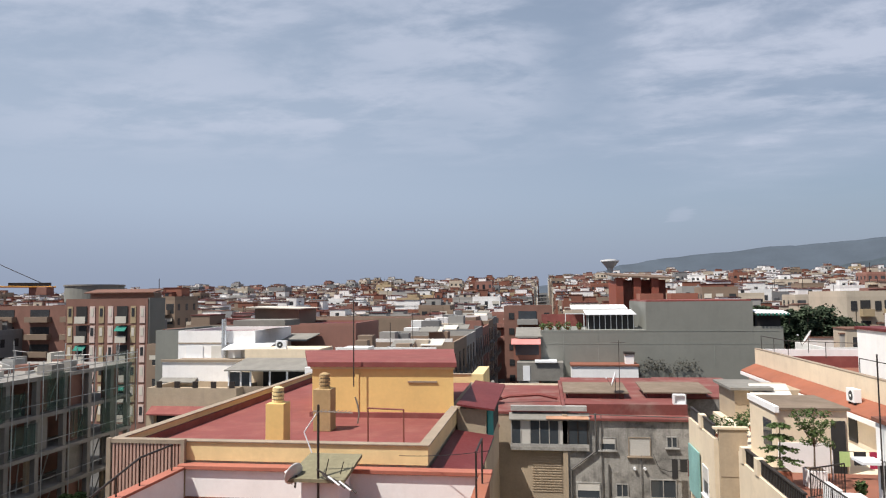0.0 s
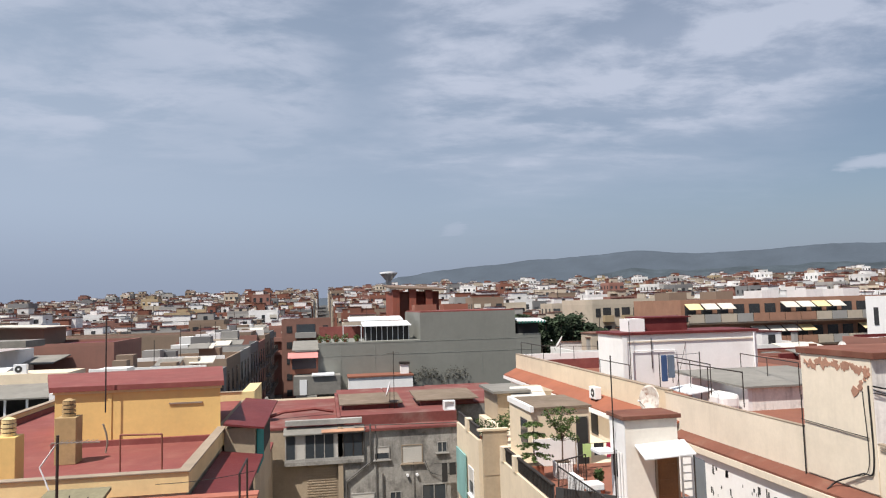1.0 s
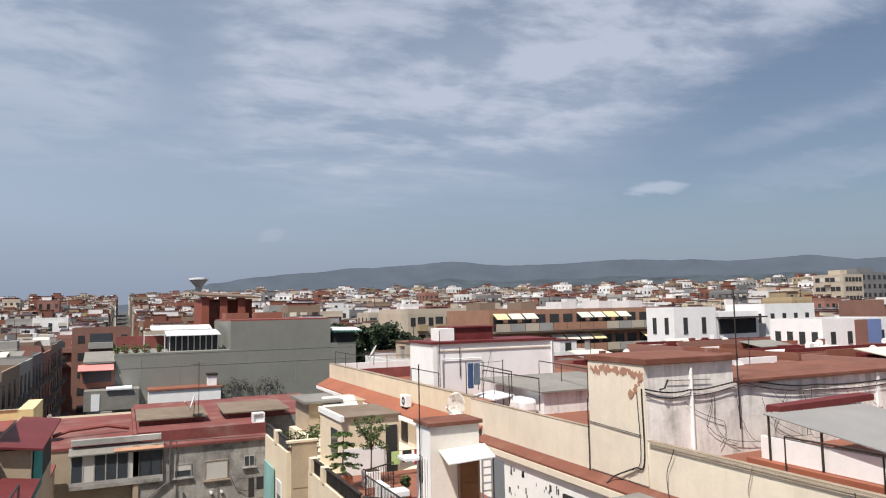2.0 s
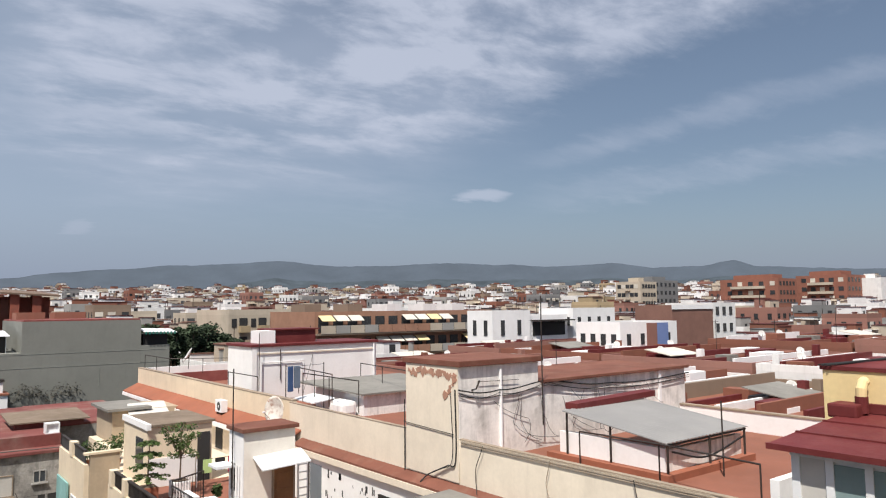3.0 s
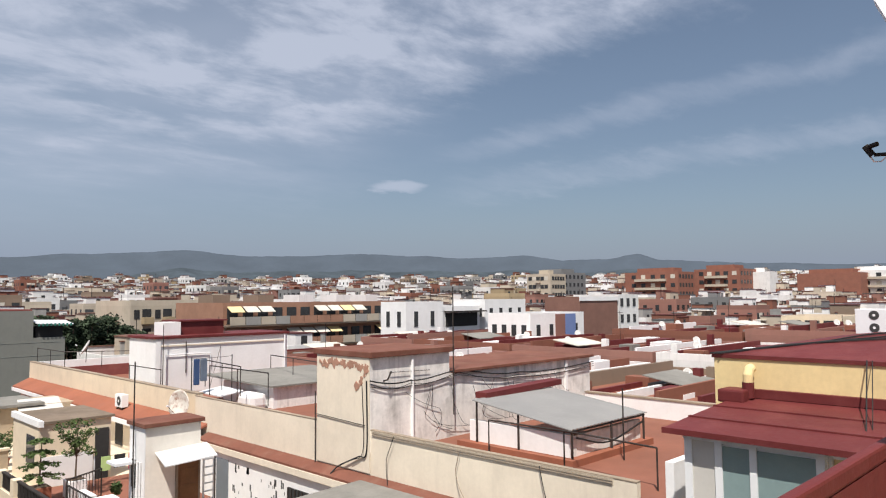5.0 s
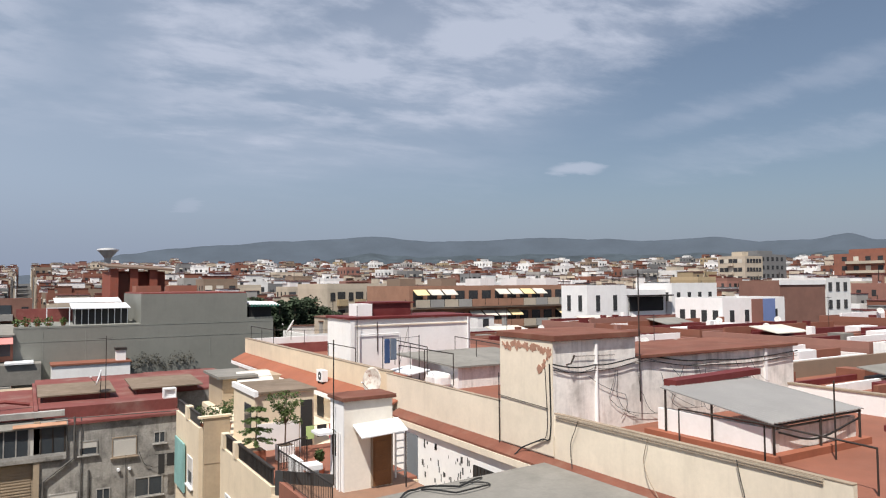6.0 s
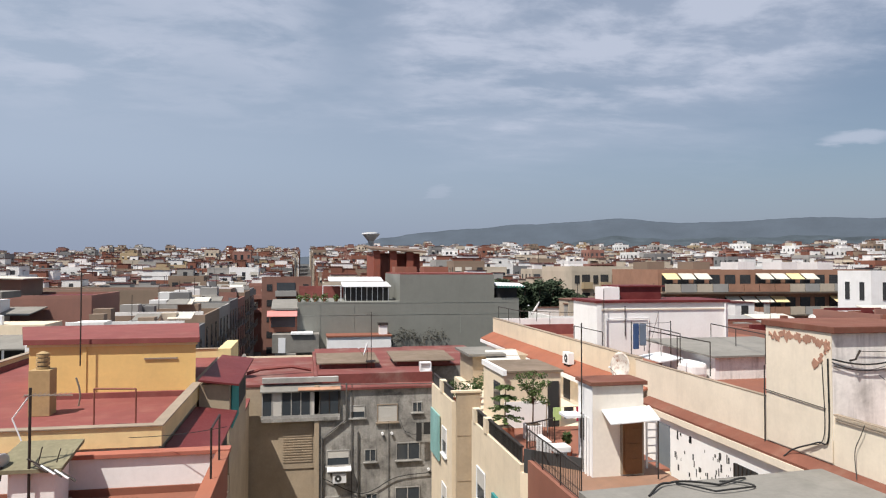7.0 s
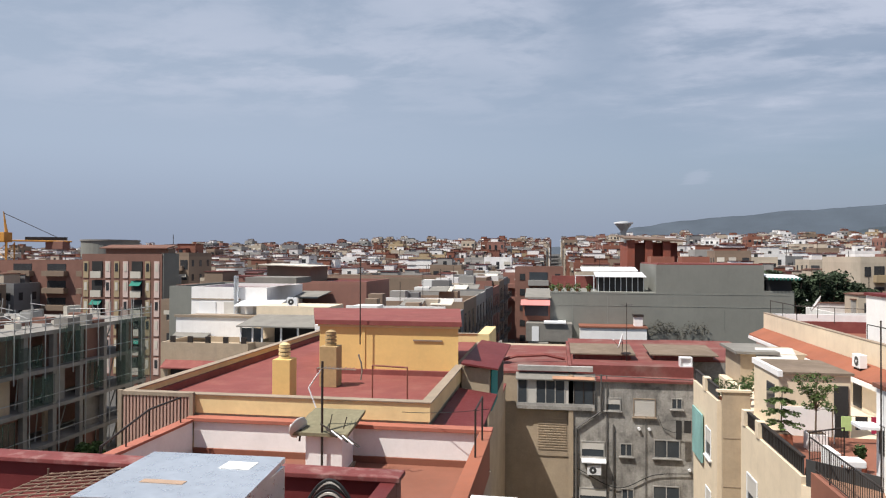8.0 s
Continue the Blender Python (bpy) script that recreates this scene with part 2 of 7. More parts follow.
DIRTY = material("weathered_white_wall", (0.79, 0.755, 0.715), vary=0.12, stain=0.6, stain_colour=(0.25, 0.23, 0.21), streaks=0.95)
CONC = material("grimy_render", (0.33, 0.315, 0.29), vary=0.35, stain=1.0, stain_colour=(0.085, 0.08, 0.075), streaks=0.85)
TANW = material("bare_tan_render", (0.40, 0.32, 0.23), vary=0.12, stain=0.4, stain_colour=(0.28, 0.24, 0.19), streaks=0.4)
GREY = material("grey_party_wall", (0.205, 0.208, 0.186), vary=0.07, stain=0.25, stain_colour=(0.13, 0.13, 0.12), streaks=0.2, scale=0.4)
OLDROOF = material("faded_old_red_roof", (0.175, 0.055, 0.048), rough=0.8, vary=0.25, stain=0.6, stain_colour=(0.27, 0.2, 0.165), scale=0.45)
REDROOF = material("red_roof_paint", (0.205, 0.06, 0.053), rough=0.75, vary=0.14, stain=0.4, stain_colour=(0.33, 0.15, 0.115))
MAROON = material("maroon_roof_paint", (0.12, 0.021, 0.021), rough=0.6, vary=0.12, stain=0.3, stain_colour=(0.26, 0.08, 0.07))
TERRA = material("terracotta_tile_floor", (0.22, 0.088, 0.057), rough=0.8, vary=0.14, stain=0.4, stain_colour=(0.22, 0.1, 0.07))
CLAY = material("orange_clay_ledge", (0.28, 0.10, 0.058), rough=0.8, vary=0.14, stain=0.4, stain_colour=(0.25, 0.11, 0.08))
DARKMETAL = material("dark_rusty_iron", (0.06, 0.05, 0.045), rough=0.6, metal=0.6, vary=0.3, scale=3)
STEEL = material("galvanised_sheet", (0.68, 0.72, 0.76), rough=0.3, metal=0.75, vary=0.12, stain=0.25, stain_colour=(0.35, 0.34, 0.33), bump=0.05)
ALU = material("white_aluminium", (0.75, 0.76, 0.77), rough=0.4, vary=0.03, bump=0.02)
GLASS = glass_pane()
SHUT = material("pale_roller_shutter", (0.55, 0.53, 0.49), rough=0.6, vary=0.06)
# near-black colour stands in for shade inside rooms and openings; also dark cloth
DARKIN = material("shade_and_dark_cloth", (0.035, 0.034, 0.034), rough=0.9, vary=0.2)
FIBRE = material("weathered_fibre_sheet", (0.21, 0.20, 0.18), rough=0.85, vary=0.16, stain=0.5, stain_colour=(0.13, 0.125, 0.11))
BRICK = material("brick_red_wall", (0.25, 0.105, 0.072), vary=0.1, stain=0.2)
WOOD = material("brown_door_wood", (0.20, 0.10, 0.045), rough=0.55, vary=0.2, scale=2)
GREEN = material("green_awning_cloth", (0.03, 0.18, 0.14), rough=0.9, vary=0.15)
LEAF = material("leaf_green", (0.07, 0.11, 0.03), rough=0.7, vary=0.25, island=0.45)
BARK = material("bark", (0.14, 0.1, 0.07), rough=0.9, vary=0.25, scale=3)
GROUND_Z = -20.0


def ground_z(x, y):
    d = math.hypot(x, y)
    a = math.atan2(x, y)
    w = min(1.0, max(0.0, (a + 0.85) / 0.95)) * 0.75 + 0.25
    return GROUND_Z + w * (0.02 * min(max(0.0, d - 75), 125) + 0.046 * min(max(0.0, d - 200), 480))


def make_ground():
    bm = bmesh.new()
    rings = [0, 40, 75, 110, 150, 200, 270, 360, 480, 640, 675, 900, 1300, 2000, 3000, 4400]
    prev = None
    seg = 72
    for r in rings:
        ring = [bm.verts.new((0, 0, GROUND_Z))] if r == 0 else [bm.verts.new((r * math.sin(2 * math.pi * k / seg), r * math.cos(2 * math.pi * k / seg), ground_z(r * math.sin(2 * math.pi * k / seg + (-2 * math.pi if k > 36 else 0)), r * math.cos(2 * math.pi * k / seg)))) for k in range(seg)]
        if prev:
            for k in range(seg):
                j = (k + 1) % seg
                bm.faces.new((prev[0], ring[j], ring[k]) if len(prev) == 1 else (prev[k], prev[j], ring[j], ring[k]))
        prev = ring
    bmesh.ops.recalc_face_normals(bm, faces=bm.faces)
    mat = material("street_asphalt", (0.07, 0.068, 0.065), rough=0.9, vary=0.2, scale=0.3, stain=0.3)
    solo("ground", bm, mat, "grey asphalt streets and yards below the houses", "ground", kind="structure")


make_ground()


# bearing and elevation of the skyline, in degrees
RIDGE_LINE = ((-8, 0.1), (2.5, 0.9), (4, 1.7), (6.4, 2.37), (9.3, 2.78), (13.4, 3.12), (17.2, 3.46), (22.2, 3.64), (25.3, 3.81), (29.7, 3.45), (33.3, 3.46), (39.6, 3.64), (43.3, 3.47), (46.5, 3.21), (51.6, 3.41), (55.1, 2.98), (58.2, 3.01), (60.7, 3.36), (62.6, 2.81), (66, 2.67), (70, 2.43), (76, 2.16), (96, 2.0))


def make_hills():
    """Hazy hill ridges beyond the town; the distance haze is put into their base colours."""
    mats = [material("haze_tinted_far_hillside", (0.058, 0.074, 0.095), rough=1.0, vary=0.12, scale=0.01, bump=0), material("haze_tinted_near_hillside", (0.044, 0.058, 0.070), rough=1.0, vary=0.35, scale=0.02, bump=0)]
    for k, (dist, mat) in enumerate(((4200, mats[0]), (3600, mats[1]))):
        bm = bmesh.new()
        rows = []
        for i in range(361):
            a = radians(-8 + 103 * i / 360)
            deg = math.degrees(a)
            n1 = noise.noise(Vector((deg * 0.23, 9.1 + k * 5, 0))) + 0.4 * noise.noise(Vector((deg * 0.7, 5.5, k * 3)))
            q = next(p for p in range(1, len(RIDGE_LINE)) if deg <= RIDGE_LINE[p][0] or p == len(RIDGE_LINE) - 1)
            (a0, e0), (a1, e1) = RIDGE_LINE[q - 1], RIDGE_LINE[q]
            f = min(1.0, max(0.0, (deg - a0) / (a1 - a0)))
            top = 4200 * math.tan(radians(e0 + (e1 - e0) * f * f * (3 - 2 * f)))
            if k == 0:
                h = top + 5 * n1 + 3 * noise.noise(Vector((deg * 1.9, 2.2, 4)))
            else:
                h = top * 3600 / 4200 * (0.64 + 0.07 * n1) * min(1, max(0, (deg - 10) / 14))
            h = max(h, 4)
            s, c = math.sin(a), math.cos(a)
            rows.append([bm.verts.new((s * (dist - q), c * (dist - q), zz)) for q, zz in ((0, h), (160, h * 0.7 + 6 * noise.noise(Vector((deg * 2, 1, 1)))), (420, h * 0.35), (900, -2 + 0 * h))])
        for p, q in zip(rows, rows[1:]):
            for j in range(3):
                bm.faces.new((p[j], p[j + 1], q[j + 1], q[j]))
        bmesh.ops.recalc_face_normals(bm, faces=bm.faces)
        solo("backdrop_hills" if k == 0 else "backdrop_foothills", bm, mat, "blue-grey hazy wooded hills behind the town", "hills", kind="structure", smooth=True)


make_hills()

# ---- the town beyond ----
TOWN_WALLS = [material("town_" + nm, c, vary=0.08, stain=0.2, scale=0.3, island=0.16, bump=0, streaks=0.15) for nm, c in (
    ("white", (0.78, 0.77, 0.75)), ("cream", (0.50, 0.43, 0.34)), ("grey", (0.19, 0.19, 0.19)), ("tan", (0.25, 0.185, 0.135)),
    ("brick", (0.22, 0.09, 0.06)), ("ochre", (0.40, 0.31, 0.19)), ("rose", (0.28, 0.14, 0.11)), ("stone", (0.34, 0.33, 0.31)))]
TOWN_ROOFS = [material("town_roof_" + nm, c, vary=0.12, stain=0.3, scale=0.3, island=0.2, bump=0) for nm, c in (
    ("red", (0.14, 0.045, 0.04)), ("clay", (0.17, 0.085, 0.06)), ("grey", (0.13, 0.13, 0.13)), ("maroon", (0.085, 0.024, 0.024)))]
TOWN_GLASS = material("town_window", (0.05, 0.052, 0.055), rough=0.25, vary=0.2, island=0.5, bump=0)
TOWN_LIGHT = material("town_awning_and_shutter", (0.62, 0.58, 0.5), rough=0.8, vary=0.1, island=0.3, bump=0)


def taken(x, y, r):
    """Plots that belong to the houses built one by one."""
    if x * x + y * y < 60 ** 2 or (x > -8 and x < 27 and y < 92) or (x > 0 and y < 12 and x < 78):
        return True
    for x0, x1, y0, y1 in KEEP:
        if x0 - r < x < x1 + r and y0 - r < y < y1 + r:
            return True
    return False


KEEP = [(-4, 26, 60, 104), (20, 48, 84, 112), (-75, -26, 30, 76), (-86, -52, 88, 118), (40, 62, 100, 122), (46, 80, 74, 96), (54, 82, 52, 72), (54, 76, 38, 54), (81, 102, 52, 64), (-8.5, -2.5, 50, 150), (-40, -17, 44, 70), (-18.5, -8, 56, 128), (27, 78, -12, 58), (98, 114, 24, 44)]


def make_town():
    rnd = random.Random(11)
    bins = {}

    def put(key, mat):
        if key not in bins:
            bins[key] = (bmesh.new(), mat)
        return bins[key][0]

    plots = []
    bw, bd = 7.6, 9.4
    for iy in range(-8, 66):
        for ix in range(-62, 86):
            x, y = ix * bw + rnd.uniform(-0.6, 0.6), iy * bd + 50 + rnd.uniform(-0.8, 0.8)
            d = math.hypot(x, y)
            a = math.degrees(math.atan2(x, y))
            if d > 640 or not -46 < a < 86 or ix % 9 == 0 or iy % 7 == 0:
                continue
            if taken(x, y, 4.4) or (d > 330 and rnd.random() < 0.22):
                continue
            plots.append((d, x, y))
    plots.sort()
    for k, (d, x, y) in enumerate(plots):
        g = ground_z(x, y)
        w, e = bw * rnd.uniform(0.42, 0.5), bd * rnd.uniform(0.42, 0.5)
        h = rnd.choice((12.2, 13, 13.5, 14, 14.4, 15)) + rnd.uniform(-0.5, 0.6)
        if rnd.random() < 0.09 and d > 150:
            h += rnd.uniform(1.5, 4.5)
        z = g + h
        wi = rnd.choices(range(8), (32, 16, 9, 10, 11, 5, 9, 10) if x > 20 else (13, 12, 17, 18, 15, 7, 10, 12))[0]
        ri = rnd.choices(range(4), (44, 24, 12, 26))[0]
        near = k < 120
        if near:
            ob = root("apartment_house", (x, y, g), ("white", "cream", "grey", "tan", "brick-red", "ochre", "rose", "stone-coloured")[wi] + " rendered town house with a flat " + ("red", "clay", "grey", "maroon")[ri] + " roof terrace", "house", "town houses")
            wall, roof, para = bmesh.new(), bmesh.new(), bmesh.new()
        else:
            wall, roof = put(("w", wi), TOWN_WALLS[wi]), put(("r", ri), TOWN_ROOFS[ri])
            para = wall
        bx(wall, x - w, x + w, y - e, y + e, g - 1, z)
        ring(para, x - w, x + w, y - e, y + e, z + 0.002, z + rnd.uniform(0.45, 1.0), 0.2)
        bx(roof, x - w + 0.21, x + w - 0.21, y - e + 0.21, y + e - 0.21, z + 0.002, z + 0.06)
        huts, panes, lights, slabs, pipes = [], [], [], [], []
        for _ in range(rnd.choice((1, 2, 2, 3))):
            hw, he = rnd.uniform(0.9, 2.4), rnd.uniform(0.9, 2.6)
            hx_, hy_ = x + rnd.uniform(-1, 1) * max(0.1, w - hw - 0.3), y + rnd.uniform(-1, 1) * max(0.1, e - he - 0.3)
            huts.append((hx_ - hw, hx_ + hw, hy_ - he, hy_ + he, z, z + rnd.uniform(1.5, 2.6)))
            if rnd.random() < 0.6:
                panes.append((hx_ - 0.4, hx_ + 0.4, hy_ - he - 0.03, hy_ - he + 0.02, z + 0.1, z + 1.4))
        if rnd.random() < 0.55:
            aw = rnd.uniform(0.8, 2.2)
            ax, ay = x + rnd.uniform(-w + aw, w - aw), y + rnd.uniform(-e + 1, e - 1)
            lights.append((ax - aw, ax + aw, ay - 1, ay + 1, z + 1.6, z + 1.68))
        if rnd.random() < 0.7:
            yy = y + rnd.uniform(-e, e) * 0.7
            huts.append((x - w + 0.2, x + w - 0.2, yy, yy + 0.18, z, z + rnd.uniform(0.7, 1.5)))
        for floor in range(2 if near or d < 300 else 1):
            zz = z - 0.7 - 2.9 * floor
            for q in range(3):
                fx = x - w + (q + 0.5) * 2 * w / 3 + rnd.uniform(-0.3, 0.3)
                ww = rnd.uniform(0.4, 0.8)
                panes.append((fx - ww, fx + ww, y - e - 0.03, y - e + 0.05, zz - rnd.choice((1.1, 1.3, 1.9)), zz))
                if rnd.random() < 0.35:
                    lights.append((fx - ww - 0.1, fx + ww + 0.1, y - e - 0.5, y - e - 0.45, zz - rnd.uniform(0.3, 0.9), zz + 0.05))
                fy = y - e + (q + 0.5) * 2 * e / 3
                panes.append((x - w - 0.03, x - w + 0.05, fy - 0.45, fy + 0.45, zz - 1.3, zz) if x > 0 else (x + w - 0.05, x + w + 0.03, fy - 0.45, fy + 0.45, zz - 1.3, zz))
            if rnd.random() < 0.5:
                slabs.append((x - w * 0.7, x + w * 0.7, y - e - 0.9, y - e - 0.002, zz - 2.15, zz - 1.2))
        for q in range(rnd.choice((1, 2, 3, 4))):
            px_, py_ = x + rnd.uniform(-w, w) * 0.85, y + rnd.uniform(-e, e) * 0.85
            pipes.append((px_ - 0.22, px_ + 0.22, py_ - 0.22, py_ + 0.22, z, z + rnd.uniform(0.8, 1.7)))
        mast = (x + rnd.uniform(-w, w) * 0.8, y + rnd.uniform(-e, e) * 0.8, rnd.uniform(2.5, 4.5)) if rnd.random() < 0.5 else None
        if near:
            part("wall", wall, TOWN_WALLS[wi], ob), part("roof", roof, TOWN_ROOFS[ri], ob), part("parapet", para, TOWN_WALLS[wi], ob)
            for q in huts + pipes:
                big = q[1] - q[0] > 1
                hut = part("stair_hut" if big else "chimney", boxes(q), TOWN_WALLS[rnd.choice((0, 1, 7, wi, wi))], ob)
                part("hut_roof" if big else "chimney_cap", boxes((q[0] - 0.08, q[1] + 0.08, q[2] - 0.08, q[3] + 0.08, q[5] + 0.002, q[5] + 0.12)), TOWN_ROOFS[ri], hut)
            for q in panes[:10]:
                part("window", boxes(q), TOWN_GLASS, ob)
            for q in lights:
                part("awning", boxes(q), TOWN_LIGHT, ob)
            for q in slabs:
                part("balcony", boxes(q), TOWN_WALLS[wi], ob)
            if mast:
                part("mast", boxes((mast[0] - 0.03, mast[0] + 0.03, mast[1] - 0.03, mast[1] + 0.03, z, z + mast[2])), DARKMETAL, ob)
        else:
            for q in huts + pipes:
                hi = rnd.choice((0, 0, 1, 4, wi))
                bx(put(("w", hi), TOWN_WALLS[hi]), *q)
                bx(put(("r", ri), TOWN_ROOFS[ri]), q[0] - 0.1, q[1] + 0.1, q[2] - 0.1, q[3] + 0.1, q[5], q[5] + 0.12)
            for q in panes:
                bx(put("glass", TOWN_GLASS), *q)
            for q in lights:
                bx(put("light", TOWN_LIGHT), *q)
            for q in slabs:
                bx(wall, *q)
            if mast and d < 400:
                bx(put("mast", DARKMETAL), mast[0] - 0.05, mast[0] + 0.05, mast[1] - 0.05, mast[1] + 0.05, z, z + mast[2])
    for key, (bm, mat) in bins.items():
        nm = {"w": "far_town_walls", "r": "far_town_roofs", "g": "far_town_windows", "l": "far_town_awnings", "m": "far_town_masts"}[key[0][0]]
        solo(nm, bm, mat, {"w": "dense far town houses with rendered walls", "r": "flat coloured roofs of the far town", "g": "dark windows of the far town houses", "l": "pale awnings and shutters of the far town", "m": "thin aerial masts on the far roofs"}[key[0][0]], "town", kind="stuff")


make_town()

# ---- small things used in several places ----
def railing(name, points, height, mat, label, post_every=1.2, bars=0, group="", base=None):
    """A bar railing along points (floor level), posts and one top rail; bars adds thin uprights."""
    ob = root(name, points[0], label, "railing", group)
    for a, b in zip(points, points[1:]):
        a, b = Vector(a), Vector(b)
        d = b - a
        k = max(1, round(d.length / post_every))
        up = Vector((0, 0, height))
        part("top_rail", rod(a + up, b + up, 0.025, 6), mat, ob)
        for i in range(k + 1):
            p = a + d * i / k
            part("post", rod(p, p + up, 0.022, 6), mat, ob)
        if bars:
            part("bottom_rail", rod(a + Vector((0, 0, 0.1)), b + Vector((0, 0, 0.1)), 0.015, 6), mat, ob)
            m = int(d.length / bars)
            for i in range(1, m):
                p = a + d * i / m
                part("bar", rod(p + Vector((0, 0, 0.1)), p + up, 0.009, 5), mat, ob)
    return ob


DISHMAT = material("dish_grey_paint", (0.55, 0.54, 0.52), rough=0.5, vary=0.1, stain=0.3, stain_colour=(0.3, 0.22, 0.15))


def satellite_dish(at, facing, r=0.45, label="grey satellite dish on a short mast", mat=None, mast=0.6):
    ob = root("satellite_dish", at, label, "satellite dish", "satellite dishes")
    f = Vector(facing).normalized()
    c = Vector(at) + Vector((0, 0, mast))
    m = Matrix.Translation(c) @ f.to_track_quat("Z", "Y").to_matrix().to_4x4()
    bm = dish_bm(r, r * 0.22)
    bm.transform(m)
    part("reflector", bm, mat or DISHMAT, ob, smooth=True)
    part("mast", rod(at, c - f * 0.05, 0.025, 6), DARKMETAL, ob)
    part("arm", rod(m @ Vector((0, -r, 0.02)), m @ Vector((0, -0.1, r * 1.1)), 0.012, 5), DARKMETAL, ob)
    part("receiver", rod(m @ Vector((0, -0.1, r * 1.0)), m @ Vector((0, -0.08, r * 1.2)), 0.04, 8), ALU, ob)
    return ob


def aerial(at, height, label="thin mast with a television aerial", heading=0.4, elements=8, boom=0.9, mat=None):
    mat = mat or DARKMETAL
    ob = root("television_aerial", at, label, "aerial", "aerials")
    a = Vector(at)
    part("mast", rod(a, a + Vector((0, 0, height)), 0.022, 6), mat, ob)
    if elements:
        d = Vector((math.cos(heading), math.sin(heading), 0))
        s = Vector((-d.y, d.x, 0))
        c = a + Vector((0, 0, height - 0.15))
        part("boom", rod(c - d * boom * 0.5, c + d * boom * 0.5, 0.012, 5), mat, ob)
        for i in range(elements):
            p = c + d * boom * (i / (elements - 1) - 0.5)
            w = 0.28 - 0.012 * i
            part("element", rod(p - s * w, p + s * w, 0.006, 4), mat, ob)
    return ob


FANGRILL = material("dark_fan_grille", (0.05, 0.05, 0.05), rough=0.6, vary=0.1)


def ac_unit(x0, y0, z0, w=0.8, h=0.6, d=0.32, face="-x", label="white split air conditioner unit", fans=1):
    """An outdoor unit; its front face looks to -x or -y."""
    ob = root("air_conditioner", (x0, y0, z0), label, "air conditioner", "air conditioners")
    if face == "-x":
        body = box(x0, x0 + d, y0, y0 + w, z0, z0 + h, 0.02)
        cs = [(Vector((x0, y0 + w * 0.4, z0 + h * (i + 0.5) / fans)), Vector((-1, 0, 0))) for i in range(fans)]
        feet = [box(x0 + 0.05, x0 + d - 0.05, y0 + q, y0 + q + 0.04, z0 - 0.12, z0) for q in (0.1, w - 0.14)]
    else:
        body = box(x0, x0 + w, y0, y0 + d, z0, z0 + h, 0.02)
        cs = [(Vector((x0 + w * 0.4, y0, z0 + h * (i + 0.5) / fans)), Vector((0, -1, 0))) for i in range(fans)]
        feet = [box(x0 + q, x0 + q + 0.04, y0 + 0.05, y0 + d - 0.05, z0 - 0.12, z0) for q in (0.1, w - 0.14)]
    part("casing", body, ALU, ob)
    for c, nrm in cs:
        r = min(h / fans, w) * 0.36
        part("fan_grille", rod(c - nrm * 0.01, c + nrm * 0.012, r, 20), FANGRILL, ob)
        part("fan_hub", rod(c + nrm * 0.012, c + nrm * 0.025, r * 0.3, 12), ALU, ob)
    for f in feet:
        part("foot", f, DARKMETAL, ob)
    return ob


def window(parent, face, u0, u1, z0, z1, plane, style="glass", frame_mat=None, depth=0.12):
    """A window set in a wall. face '-y' or '-x' or '+x' is the side that it looks to; u runs along the wall."""
    fm = frame_mat or ALU
    s = -1 if face[0] == "-" else 1

    def b(a0, a1, p0, p1, c0, c1):
        lo, hi = sorted((plane + s * p0, plane + s * p1))
        return (a0, a1, lo, hi, c0, c1) if face[1] == "y" else (lo, hi, a0, a1, c0, c1)

    # dark backing holds the shade of the room in its colour
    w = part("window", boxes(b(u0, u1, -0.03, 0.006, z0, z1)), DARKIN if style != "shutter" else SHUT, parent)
    t = 0.06
    part("window_frame", boxes(b(u0, u1, 0.006, 0.05, z1 - t, z1), b(u0, u1, 0.006, 0.05, z0, z0 + t), b(u0, u0 + t, 0.006, 0.05, z0 + t, z1 - t), b(u1 - t, u1, 0.006, 0.05, z0 + t, z1 - t)), fm, w)
    part("window_sill", boxes(b(u0 - 0.08, u1 + 0.08, 0.0, 0.14, z0 - 0.07, z0 - 0.003)), fm, w)
    if style == "glass":
        m = (u0 + u1) / 2
        part("mullion", boxes(b(m - t / 2, m + t / 2, 0.008, 0.045, z0 + t, z1 - t)), fm, w)
        for a0, a1 in ((u0 + t, m - t / 2), (m + t / 2, u1 - t)):
            part("pane", boxes(b(a0, a1, 0.008, 0.02, z0 + t, z1 - t)), GLASS, w)
    elif style == "shutter":
        k = max(3, int((z1 - z0) / 0.12))
        for i in range(k):
            za = z0 + t + (z1 - z0 - 2 * t) * i / k
            part("slat", boxes(b(u0 + t, u1 - t, 0.008, 0.022, za, za + (z1 - z0 - 2 * t) / k - 0.015)), SHUT, w)
    elif style == "half":
        part("roller_shutter", boxes(b(u0 + t, u1 - t, 0.01, 0.03, (z0 + z1) / 2, z1 - t)), SHUT, w)
        part("pane", boxes(b(u0 + t, u1 - t, 0.008, 0.015, z0 + t, (z0 + z1) / 2)), GLASS, w)
    return w


CABLE = material("black_cable", (0.02, 0.02, 0.02), rough=0.6, vary=0.1, bump=0)


